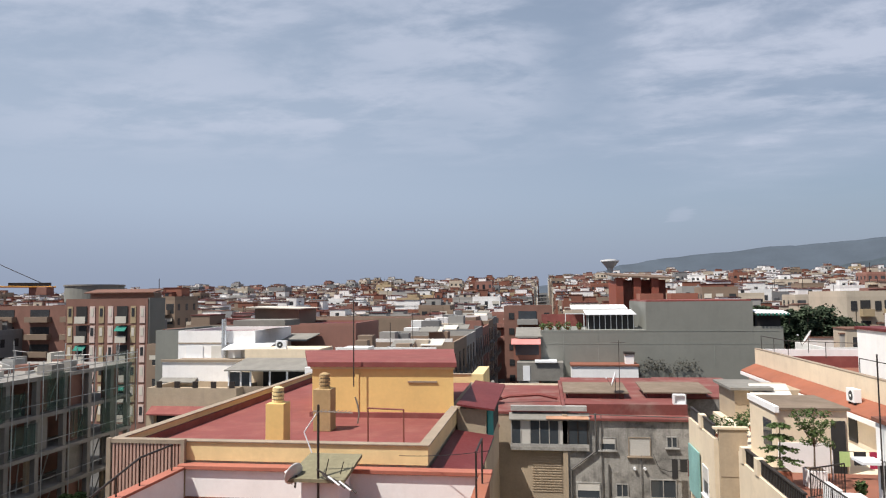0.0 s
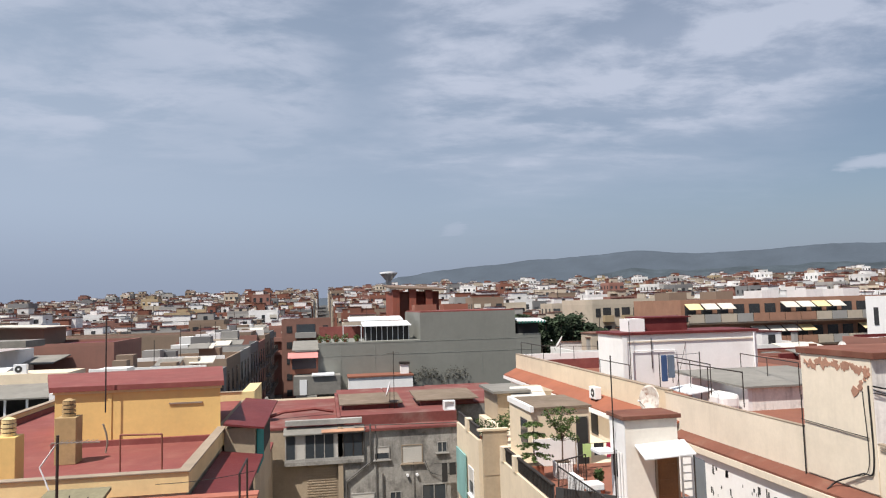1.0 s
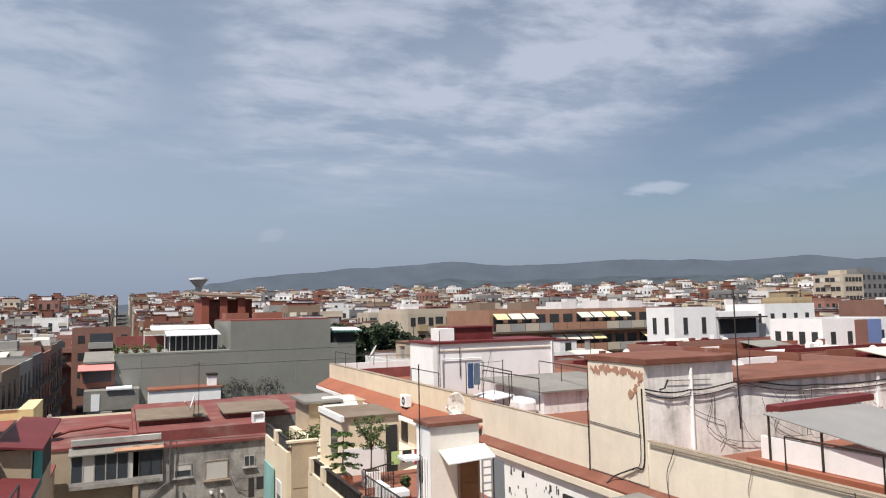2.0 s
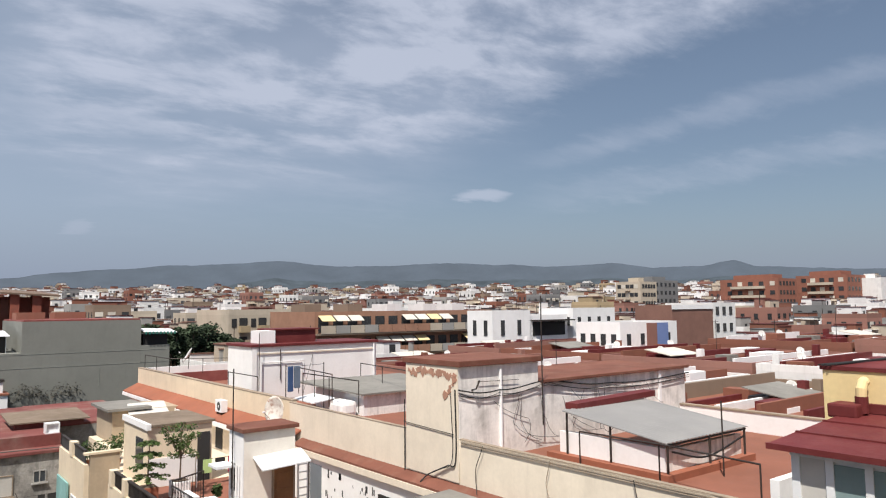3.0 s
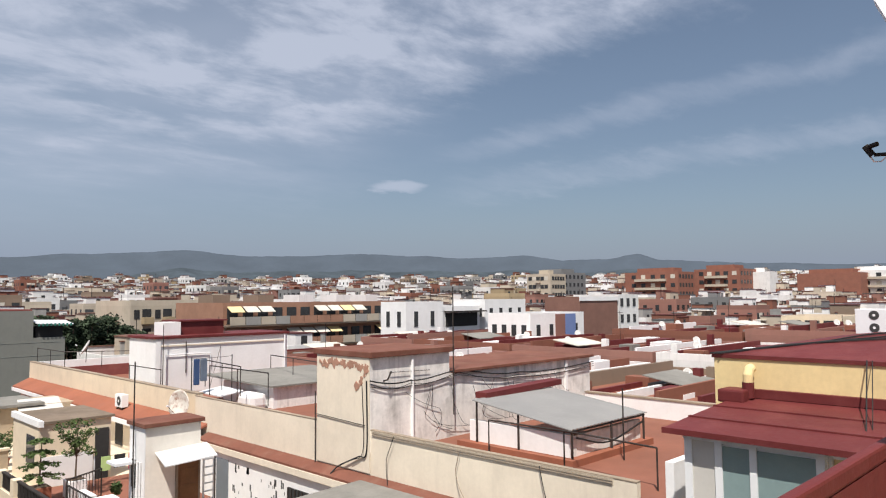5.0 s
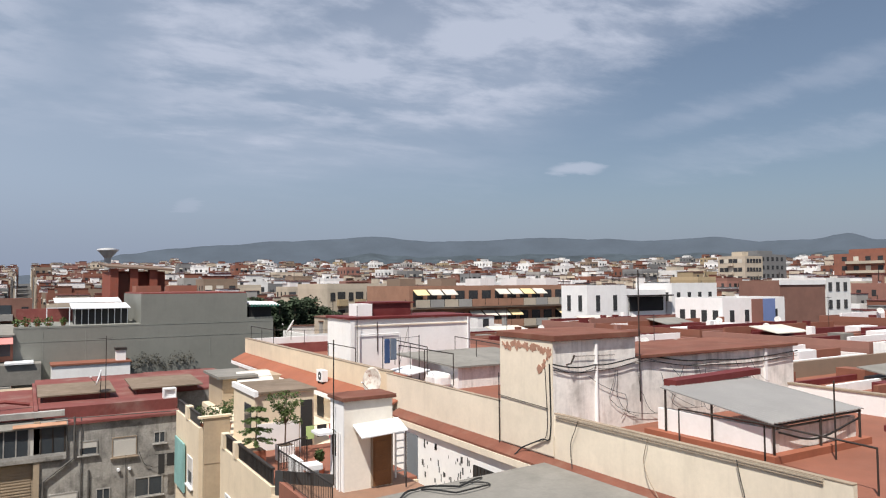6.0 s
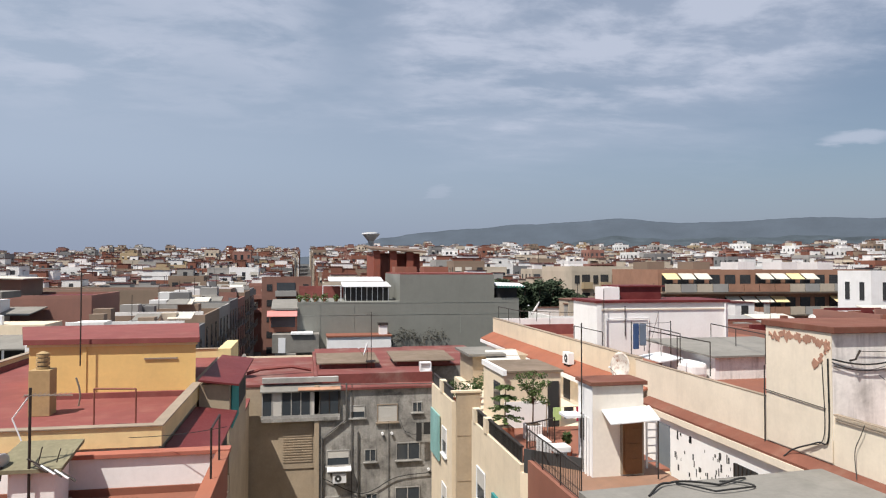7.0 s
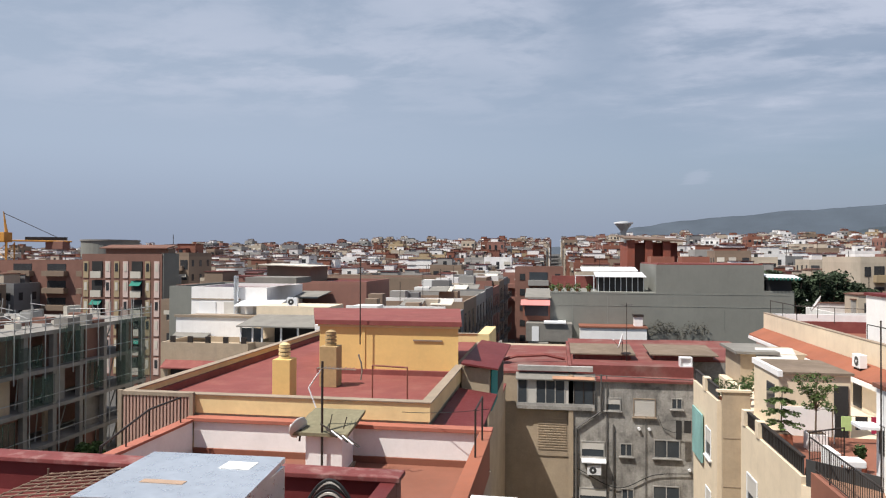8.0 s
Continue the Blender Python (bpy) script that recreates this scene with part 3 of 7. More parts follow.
def cable(points, r=0.012, sag=0.0, label="black cable strung along a wall", name="cable", mat=None):
    pts = []
    q = [Vector(p) for p in points]
    q = [q[0] * 2 - q[1], *q, q[-1] * 2 - q[-2]]
    for p0, a, b, p3 in zip(q, q[1:], q[2:], q[3:]):
        for i in range(7):
            f = i / 7
            c = 0.5 * (2 * a + (b - p0) * f + (2 * p0 - 5 * a + 4 * b - p3) * f * f + (3 * a - p0 - 3 * b + p3) * f ** 3)
            pts.append(c - Vector((0, 0, sag * 4 * f * (1 - f))))
    pts.append(Vector(points[-1]))
    return solo(name, polytube(pts, r, 5), mat or CABLE, label, "cable", "cables", at=points[0])


def leaves(bm, rnd, centre, radius, count, size, flat=0.7):
    """Scatters small two-triangle leaves in a lumpy ball round centre."""
    for _ in range(count):
        d = Vector((rnd.gauss(0, 1), rnd.gauss(0, 1), rnd.gauss(0, 1))).normalized() * radius * rnd.uniform(0.35, 1.0)
        d.z *= flat
        p = Vector(centre) + d
        u = Vector((rnd.uniform(-1, 1), rnd.uniform(-1, 1), rnd.uniform(-0.6, 0.6))).normalized()
        v = u.cross(Vector((rnd.uniform(-1, 1), rnd.uniform(-1, 1), rnd.uniform(-1, 1)))).normalized()
        s = size * rnd.uniform(0.6, 1.3)
        q = [bm.verts.new(p + u * s), bm.verts.new(p + v * s * 0.45), bm.verts.new(p - u * s), bm.verts.new(p - v * s * 0.45)]
        bm.faces.new(q)


def tree(at, height, spread, seed, label, dense=1.0, leaf=0.13, name="tree", leaf_mat=None):
    rnd = random.Random(seed)
    ob = root(name, at, label, "tree", "trees")
    a = Vector(at)
    trunk = bmesh.new()
    top = a + Vector((rnd.uniform(-0.2, 0.2), rnd.uniform(-0.2, 0.2), height * 0.55))
    tube(trunk, a - Vector((0, 0, 0.1)), top, 0.028 * height, 8, 0.014 * height)
    crown = bmesh.new()
    for i in range(int(9 * dense) + 3):
        ang = rnd.uniform(0, 6.28)
        rr = spread * rnd.uniform(0.15, 0.8)
        c = a + Vector((math.cos(ang) * rr, math.sin(ang) * rr, height * rnd.uniform(0.5, 0.95)))
        st = a.lerp(top, rnd.uniform(0.5, 1.0))
        tube(trunk, st, c, 0.012 * height, 5, 0.003 * height)
        leaves(crown, rnd, c, spread * rnd.uniform(0.28, 0.5), int(150 * dense), leaf)
    part("trunk", trunk, BARK, ob), part("crown", crown, leaf_mat or LEAF, ob)
    return ob


def walls4(parent, x0, x1, y0, y1, z0, z1, t, mat, name="parapet", coping=None, cop_h=0.05, over=0.04):
    """Four low walls round a roof, each a part with its own coping."""
    for q in ((x0, x1, y0, y0 + t), (x0, x1, y1 - t, y1), (x0, x0 + t, y0 + t, y1 - t), (x1 - t, x1, y0 + t, y1 - t)):
        p = part(name, box(*q, z0, z1), mat, parent)
        if coping:
            part("coping", box(q[0] - over, q[1] + over, q[2] - over if q[3] - q[2] < 1 else q[2] + over, q[3] + over if q[3] - q[2] < 1 else q[3] - over, z1, z1 + cop_h, 0.01), coping, p)


COPING = material("grey_brown_coping", (0.30, 0.24, 0.18), rough=0.85, vary=0.15, stain=0.4)
REDCOPE = material("red_coping", (0.36, 0.13, 0.09), rough=0.8, vary=0.15, stain=0.4, stain_colour=(0.2, 0.1, 0.08))
TEAL = material("teal_curtain_cloth", (0.04, 0.22, 0.22), rough=0.9, vary=0.2)
PINKSLAT = material("pink_brown_slat", (0.42, 0.27, 0.22), rough=0.75, vary=0.12)


def wavy(a, b, z0, z1, n=16, amp=0.03):
    """A hanging cloth with folds, from a to b in plan."""
    bm = bmesh.new()
    a, b = Vector((*a, 0)), Vector((*b, 0))
    s = (b - a).normalized().cross(Vector((0, 0, 1)))
    col = []
    for i in range(n + 1):
        p = a.lerp(b, i / n) + s * amp * math.sin(i * 2.1)
        col.append([bm.verts.new(p + Vector((0, 0, z))) for z in (z0, z1)] + [bm.verts.new(p + s * 0.012 + Vector((0, 0, z))) for z in (z1, z0)])
    for p, q in zip(col, col[1:]):
        for j in range(4):
            bm.faces.new((p[j], q[j], q[(j + 1) % 4], p[(j + 1) % 4]))
    bm.faces.new(col[0]), bm.faces.new(col[-1][::-1])
    bmesh.ops.recalc_face_normals(bm, faces=bm.faces)
    return bm


# ---- the yellow roof house ----
def yellow_house():
    h = root("yellow_house", (-7, 24, GROUND_Z), "apartment house with a red flat roof and yellow stair house", "house")
    part("wall", box(-11.35, -2.95, 17.42, 33.4, GROUND_Z, -4.16), TANW, h)
    part("roof", box(-11.15, -3.15, 17.55, 33.2, -4.15, -4.05), REDROOF, h, "red painted flat roof")
    walls4(h, -11.4, -2.9, 17.4, 33.5, -4.15, -3.68, 0.2, LEMON, coping=COPING, cop_h=0.035)
    part("skirting", box(-11.198, -11.1, 17.6, 33.2, -4.05, -3.85), REDROOF, h)
    part("skirting", box(-3.2, -3.102, 17.62, 23.4, -4.05, -3.85), REDROOF, h)
    s = part("stair_house", prism([(-7.95, 23.6), (-3.05, 23.6), (-3.9, 29.4), (-9.6, 28.6)], -4.05, -2.36), YELLOW, h)
    part("roof_slab", prism([(-8.08, 23.48), (-2.92, 23.48), (-3.8, 29.6), (-10.0, 28.75)], -2.356, -2.2), REDROOF, s, "red roof slab with a worn edge")
    part("soffit_band", box(-8.0, -3.0, 23.55, 23.598, -2.44, -2.358), LEMON, s)
    part("pilaster", box(-6.42, -6.3, 23.57, 23.599, -4.05, -2.46), YELLOW, s)
    part("ledge", box(-4.6, -3.6, 23.56, 23.599, -2.88, -2.83), COPING, s)
    part("skirting", box(-8.0, -3.2, 23.45, 23.6, -4.05, -3.88), REDROOF, s)
    # a wall at the far right corner, in sun
    part("corner_wall", box(-3.1, -2.6, 30.0, 33.4, -4.1, -3.3), LEMON, h)
    part("rear_wing", box(-8.0, -2.95, 33.504, 44.8, GROUND_Z, -8.2), TANW, h)
    part("rear_roof", box(-8.1, -2.9, 33.504, 44.85, -8.196, -8.05), REDROOF, h)
    # side galleries with maroon sheet roofs
    for y0, y1, zt in ((17.6, 22.6, -4.3), (23.2, 29.5, -3.55)):
        g = part("gallery", box(-2.88, -1.95, y0, y1, zt - 3.0, zt - 0.12), TANW, h)
        part("gallery_roof", prism([(-2.88, y0 - 0.2), (-1.65, y0 - 0.2), (-1.65, y1), (-2.88, y1)], [zt, zt - 0.16, zt - 0.16, zt], [zt + 0.06, zt - 0.1, zt - 0.1, zt + 0.06]), MAROON, g, "maroon sheet roof")
        part("curtain", wavy((-1.92, y0 + 0.3), (-1.92, y0 + 2.5), zt - 1.6, zt - 0.25, 22, 0.03), TEAL, g)
        # flat dark panel carries the gallery's inner shade
        part("opening", box(-1.945, -1.93, y0 + 2.6, y1 - 0.3, zt - 1.5, zt - 0.3), DARKIN, g)


def chimney(at, h=1.55, w=0.5, label="yellow rendered chimney with a ringed round pot", mat=None):
    x, y, z = at
    ob = root("chimney", at, label, "chimney", "roof chimneys")
    part("shaft", box(x - w / 2, x + w / 2, y - w / 2, y + w / 2, z, z + h * 0.72, 0.015), mat or YELLOW, ob)
    for i in range(4):
        zz = z + h * 0.72 + i * h * 0.065
        part("pot_ring", rod((x, y, zz), (x, y, zz + h * 0.045), w * (0.32 if i < 3 else 0.3), 16), mat or LEMON, ob)
    part("pot_core", rod((x, y, z + h * 0.72), (x, y, z + h * 0.97), w * 0.22, 12), COPING, ob)
    part("pot_cap", rod((x, y, z + h * 0.97), (x, y, z + h), w * 0.3, 16, w * 0.1), mat or LEMON, ob)


def terrace_house():
    h = root("terrace_house", (-6, 14, GROUND_Z), "house with an orange tiled roof terrace and low white walls", "house")
    part("wall", box(-9.3, -1.36, 9.0, 17.36, GROUND_Z, -5.25), TANW, h)
    part("terrace_floor", box(-9.1, -1.56, 9.0, 17.1, -5.25, -5.14), TERRA, h, "worn orange tile floor")
    part("back_wall", box(-9.1, -1.56, 17.1, 17.38, -5.14, -4.3), WHITE, h, "white back wall with streaks")
    part("back_coping", box(-9.3, -1.31, 17.02, 17.39, -4.296, -4.2, 0.01), REDCOPE, h)
    part("back_skirting", box(-9.1, -1.56, 17.04, 17.098, -5.14, -4.98), TERRA, h)
    l = part("left_parapet", box(-9.3, -9.1, 12.5, 17.02, -5.25, -4.3), WHITE, h)
    part("coping", box(-9.36, -9.06, 12.5, 17.0, -4.296, -4.23, 0.01), REDCOPE, l)
    r = part("right_parapet", box(-1.56, -1.36, 9.0, 17.02, -5.25, -4.3), CLAY, h)
    part("coping", box(-1.61, -1.31, 9.0, 17.0, -4.296, -4.23, 0.01), CLAY, r)


def slat_fence():
    f = root("slat_fence", (-10.2, 17.3, -5.6), "pinkish slatted fence screening a roof edge", "fence")
    part("top_rail", box(-11.35, -9.3, 17.26, 17.34, -3.72, -3.62), COPING, f)
    part("left_post", box(-11.4, -11.28, 17.25, 17.36, -6.0, -3.6), COPING, f)
    part("right_post", box(-9.32, -9.22, 17.24, 17.36, -4.2, -3.6), COPING, f)
    for i in range(20):
        x = -11.24 + i * 0.098
        part("slat", box(x, x + 0.055, 17.28, 17.32, -6.0, -3.72), PINKSLAT, f)
    part("backing", box(-11.28, -9.3, 17.33, 17.35, -6.0, -3.74), material("fence_backing", (0.16, 0.09, 0.075), vary=0.1), f)


def aerial_hut():
    """A white block with a tilted sheet lid, and the aerial mast on it."""
    b = root("vent_block", (-5.1, 16.3, -5.14), "white masonry vent block with a mossy tilted sheet lid", "vent")
    part("body", box(-5.62, -4.72, 15.9, 16.8, -5.14, -4.22, 0.015), WHITE, b)
    part("plinth", box(-5.68, -4.66, 15.85, 16.85, -5.14, -5.05), COPING, b)
    moss = material("mossy_sheet", (0.20, 0.18, 0.115), rough=0.9, vary=0.25, stain=0.5, stain_colour=(0.12, 0.13, 0.07))
    part("lid", prism([(-5.95, 15.75), (-4.55, 15.75), (-4.45, 16.95), (-5.75, 16.95)], [-4.2, -4.2, -3.88, -3.88], [-4.12, -4.12, -3.8, -3.8]), moss, b)
    part("lid_pillar", box(-4.95, -4.75, 16.6, 16.78, -4.22, -3.9), WHITE, b)
    a = root("television_aerial", (-5.18, 15.8, -5.14), "rusty mast carrying yagi and curved grid aerials", "aerial", "aerials")
    part("mast", rod((-5.18, 15.8, -5.14), (-5.18, 15.8, -2.45), 0.03, 8), DARKMETAL, a)
    # upper aerial
    rust = material("aerial_metal", (0.35, 0.30, 0.25), rough=0.5, metal=0.6, vary=0.2)
    part("boom", rod((-5.3, 15.8, -2.6), (-4.35, 15.75, -2.62), 0.014, 5), rust, a)
    for i in range(9):
        x = -5.25 + i * 0.1
        part("element", rod((x, 15.55 + 0.008 * i, -2.6), (x, 16.05 - 0.008 * i, -2.6), 0.007, 4), rust, a)
    part("reflector", polytube([(-4.28, 15.7, -2.25), (-4.22, 15.72, -2.45), (-4.2, 15.74, -2.65), (-4.24, 15.76, -2.85)], 0.02, 5), rust, a)
    part("side_bar", rod((-5.2, 15.8, -2.62), (-5.55, 15.9, -3.1), 0.016, 5), ALU, a)
    part("side_bar", rod((-5.55, 15.9, -3.1), (-5.35, 15.85, -3.55), 0.016, 5), ALU, a)
    # lower aerial with thick pale rods
    for i in range(5):
        p = Vector((-5.0 + 0.13 * i, 15.55, -3.95 - 0.05 * i))
        part("director", rod(p, p + Vector((0.3, -0.12, -0.16)), 0.022, 6), ALU if i % 2 else DARKMETAL, a)
    part("lower_boom", rod((-5.2, 15.75, -3.9), (-4.45, 15.5, -4.2), 0.02, 5), DARKMETAL, a)
    for dx, dz in ((0.2, 0.35), (0.55, 0.3)):
        part("grid_rod", rod((-5.2 + dx, 15.78, -4.0), (-5.1 + dx, 15.7, -4.0 + dz), 0.012, 5), DARKMETAL, a)
    satellite_dish((-5.75, 15.85, -4.35), (-0.9, 0.5, 0.35), 0.26, "small grey satellite dish beside the vent block", mast=0.3)


def front_house():
    h = root("maroon_roof_house", (-5, 7.5, GROUND_Z), "near house with a dark maroon flat roof", "house")
    part("wall", box(-17, -1.78, 3.5, 9.0, GROUND_Z, -3.32), TANW, h)
    part("roof", box(-16.8, -1.98, 3.7, 8.75, -3.32, -3.26), MAROON, h)
    p = part("back_parapet", box(-17, -1.78, 8.75, 9.0, -3.26, -2.86), MAROON, h)
    part("coping", box(-17, -1.73, 8.68, 9.05, -2.856, -2.79, 0.012), material("worn_maroon_coping", (0.17, 0.045, 0.043), rough=0.8, vary=0.2, stain=0.55, stain_colour=(0.42, 0.3, 0.27), scale=3), p)
    part("right_parapet", box(-1.98, -1.78, 3.5, 8.74, -3.26, -2.86), MAROON, h)
    # the sheet-metal box
    b = root("metal_box", (-3.4, 6.6, -3.26), "galvanised sheet-metal equipment box with paper label and tape", "equipment box")
    part("casing", box(-4.12, -2.68, 5.9, 7.25, -3.2, -2.26, 0.012), STEEL, b)
    part("lid", prism([(-4.18, 5.82), (-2.58, 5.95), (-2.72, 7.36), (-4.26, 7.32)], -2.256, -2.2), STEEL, b, "bluish galvanised lid")
    part("paper_label", box(-3.25, -2.92, 6.85, 7.1, -2.198, -2.194), material("white_paper", (0.8, 0.8, 0.78), vary=0.03, bump=0), b)
    part("tape", box(-3.8, -3.35, 6.3, 6.4, -2.198, -2.194), material("brown_tape", (0.4, 0.28, 0.2), rough=0.5, vary=0.08, bump=0), b)
    part("foot", box(-4.0, -2.8, 6.0, 7.1, -3.26, -3.2), DARKMETAL, b)
    r = root("wire_rack", (-5.7, 8.0, -3.26), "rusty wire rack lying on the maroon roof", "rack")
    rust = material("rusty_wire", (0.22, 0.15, 0.11), rough=0.7, metal=0.4, vary=0.3)
    for i in range(10):
        part("long_wire", rod((-6.5, 7.1 + i * 0.15, -2.92), (-4.95, 7.1 + i * 0.15, -2.74), 0.011, 5), rust, r)
    for i in range(7):
        part("cross_wire", rod((-6.5 + i * 0.25, 7.0, -2.93 + i * 0.029), (-6.5 + i * 0.25, 8.55, -2.93 + i * 0.029), 0.011, 5), rust, r)
    for x, y in ((-6.45, 7.1), (-5.05, 7.1), (-6.45, 8.4), (-5.05, 8.4)):
        part("leg", rod((x, y, -3.26), (x, y, -2.82), 0.014, 5), rust, r)
    for i in range(4):
        cable([(-9, 5.2 + 0.12 * i, -3.05), (-6.6, 6.3 + 0.05 * i, -3.0), (-5.0, 5.6 + 0.1 * i, -3.1)], 0.014, 0.05, "pale cables lying across the maroon roof", mat=SHUT)
    for i in range(7):
        r0 = 0.30 + 0.035 * (i % 4)
        cable([(-2.85 + 0.02 * i + 0.75 * q / 9, 8.2 - 0.07 * i, -3.24 + r0 * 1.5 * math.sin(math.pi * (0.08 + 0.84 * q / 9))) for q in range(10)], 0.016 + 0.006 * (i % 2), 0.0, "bundle of black and white cables by the parapet", mat=SHUT if i in (2, 5) else CABLE)


yellow_house(), terrace_house(), slat_fence(), aerial_hut(), front_house()
chimney((-7.35, 18.9, -4.05), 1.62, 0.52)
chimney((-6.75, 21.2, -4.05), 1.75, 0.55, "weathered brown rendered chimney with a ringed pot", material("brown_ochre_render", (0.40, 0.28, 0.14), vary=0.15, stain=0.4))
railing("roof_railing", [(-4.9, 19.3, -4.05), (-3.85, 19.1, -4.05)], 0.98, material("rust_red_iron", (0.2, 0.07, 0.05), rough=0.7, vary=0.2), "rust-red pipe railing on the red roof")
aerial((-6.4, 23.3, -3.0), 2.9, "tall thin rusty mast fixed to the stair house wall", elements=0)
railing("terrace_railing", [(-1.46, 14.8, -4.23), (-1.46, 16.2, -4.23)], 1.0, DARKMETAL, "rusty iron railing on the terrace parapet")
railing("parapet_railing", [(-9.2, 16.6, -4.6), (-9.2, 15.2, -4.6), (-9.2, 13.4, -5.0)], 1.0, DARKMETAL, "dark sloping iron handrail on the low wall")
cable([(-3.6, 17.3, -3.9), (-1.3, 16.2, -3.5)], 0.008, 0.05, "washing line across the terrace corner")
ac_unit(-1.28, 12.2, -5.0, 0.85, 0.75, 0.34, "-y", "white air conditioner unit on the outside wall")
solo("roof_cover", box(-1.0, 0.7, 14.6, 16.8, -6.2, -5.75, 0.03), MAROON, "dark red sheet roof of a small lean-to", "roof", at=(0, 15, -6.2))
solo("lean_to", box(-1.0, 0.6, 14.7, 16.7, GROUND_Z, -6.204), TANW, "plain rendered lean-to wall under a red roof", "lean-to", at=(0, 15, GROUND_Z))


# ---- the grimy house ----
OLDFRAME = material("dirty_window_frame", (0.36, 0.35, 0.33), rough=0.7, vary=0.25, stain=0.5)


MOSSBROWN = material("mossy_brown_sheet", (0.17, 0.13, 0.095), rough=0.9, vary=0.2, stain=0.6, stain_colour=(0.26, 0.2, 0.16))


def concrete_house():
    h = root("grimy_house", (2, 55, GROUND_Z), "old grimy grey apartment house with red flat roof", "house")
    part("wall", box(1.25, 8.7, 45.0, 61, GROUND_Z, -7.75), CONC, h, "stained grey rendered wall")
    part("blank_wall", box(-4.4, 1.25, 45.25, 61, GROUND_Z, -7.45), TANW, h, "bare tan rendered wall")
    part("far_wing", box(8.7, 14.4, 50, 61.5, GROUND_Z, -7.1), CONC, h)
    part("roof", box(-4.5, 1.2, 45.2, 58.5, -7.446, -7.3), OLDROOF, h, "faded red painted flat roof")
    part("roof", box(1.2, 8.8, 46.4, 61.1, -7.746, -6.95), OLDROOF, h, "faded red painted flat roof")
    part("roof", box(8.804, 14.4, 50, 61.6, -7.096, -6.95), OLDROOF, h, "faded red painted flat roof")
    part("roof_edge", box(1.2, 8.8, 44.85, 46.396, -7.746, -7.6), OLDROOF, h, "worn red roof edge strip")
    part("step_wall", box(1.0, 1.196, 45.3, 58.4, -7.296, -6.85), OLDROOF, h)
    for x0, x1, y0, y1 in ((1.5, 5.2, 49.0, 52.6), (6.8, 10.6, 49.4, 53.0)):
        w = part("light_well", box(x0, x1, y0, y1, -6.95, -6.62), OLDROOF, h)
        part("sheet_cover", prism([(x0 - 0.3, y0 - 0.3), (x1 + 0.3, y0 - 0.3), (x1 + 0.3, y1 + 0.3), (x0 - 0.3, y1 + 0.3)], [-6.61, -6.61, -6.42, -6.42], [-6.53, -6.53, -6.34, -6.34]), MOSSBROWN, w, "mossy brown sheet cover")
    # windows
    for u0, u1, z0, z1, st in ((3.22, 4.2, -9.55, -8.74, "half"), (4.95, 6.29, -9.88, -8.72, "shutter"), (7.22, 7.88, -9.33, -8.64, "glass"), (1.78, 3.22, -12.5, -11.5, "half"),
                               (4.15, 4.9, -12.35, -11.54, "glass"), (6.18, 7.74, -12.35, -11.22, "glass"), (6.12, 7.74, -15.2, -14.05, "glass"), (4.25, 5.0, -15.1, -14.35, "glass"), (1.67, 3.4, -15.4, -14.4, "half")):
        window(h, "-y", u0, u1, z0, z1, 45.0, st, COPING if st == "shutter" else OLDFRAME)
    # enclosed balcony
    b = part("balcony", box(-2.25, 2.6, 44.85, 45.2, -9.6, -9.38), CONC, h, "enclosed balcony with old glazing")
    part("balcony_apron", box(-2.25, 2.6, 44.87, 44.95, -9.376, -9.2), OLDFRAME, b)
    for i in range(9):
        x = -2.2 + i * 0.585
        part("glazing_post", box(x, x + 0.06, 44.87, 44.95, -9.2, -7.75), OLDFRAME if i < 6 else DARKMETAL, b)
    for i in range(8):
        x = -2.14 + i * 0.585
        part("pane", box(x, x + 0.525, 44.9, 44.92, -9.2, -7.75), SHUT if i % 4 == 1 else GLASS, b)
    part("balcony_roof", prism([(-2.3, 44.7), (2.65, 44.7), (2.65, 45.2), (-2.3, 45.2)], [-7.75, -7.75, -7.4, -7.4], [-7.68, -7.68, -7.33, -7.33]), FIBRE, b)
    part("rust_sheet", prism([(0.0, 44.65), (2.6, 44.65), (2.6, 45.1), (0.0, 45.1)], [-7.66, -7.66, -7.48, -7.48], [-7.62, -7.62, -7.44, -7.44]), material("rusty_sheet", (0.36, 0.2, 0.13), rough=0.8, vary=0.3), b)
    part("white_sheet", box(-2.2, 2.5, 45.0, 45.4, -7.2, -6.9), OLDFRAME, b)
    # near-black back panel paints the shade behind the glazing
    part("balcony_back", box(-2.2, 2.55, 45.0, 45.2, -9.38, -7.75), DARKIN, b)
    # ribbed shutter below the balcony, pipes
    tan = part("ribbed_panel", box(-1.2, 1.0, 45.2, 45.246, -12.6, -9.62), TANW, h)
    for i in range(16):
        part("rib", box(-0.9, 0.9, 45.17, 45.2, -12.2 + i * 0.16, -12.13 + i * 0.16), TANW, tan)
    part("corner_pier", box(1.0, 1.3, 44.9, 45.0, -15, -7.4), TANW, h)
    pipe = [([(3.0, 44.9, -7.3), (3.0, 44.9, -9.6), (1.5, 44.9, -10.7), (1.5, 44.9, -16)], 0.06), ([(2.6, 44.92, -7.6), (2.6, 44.92, -9.4)], 0.05), ([(3.35, 44.93, -7.4), (3.35, 44.93, -18)], 0.03), ([(3.75, 44.93, -10.4), (3.75, 44.93, -18)], 0.05), ([(5.7, 44.94, -9.8), (5.7, 44.94, -18)], 0.02), ([(2.0, 44.93, -7.35), (8.5, 44.93, -7.5)], 0.03)]
    for pts, r in pipe:
        part("pipe", polytube(pts, r, 6), material("dark_drain_pipe", (0.1, 0.095, 0.09), rough=0.7, vary=0.2), h)
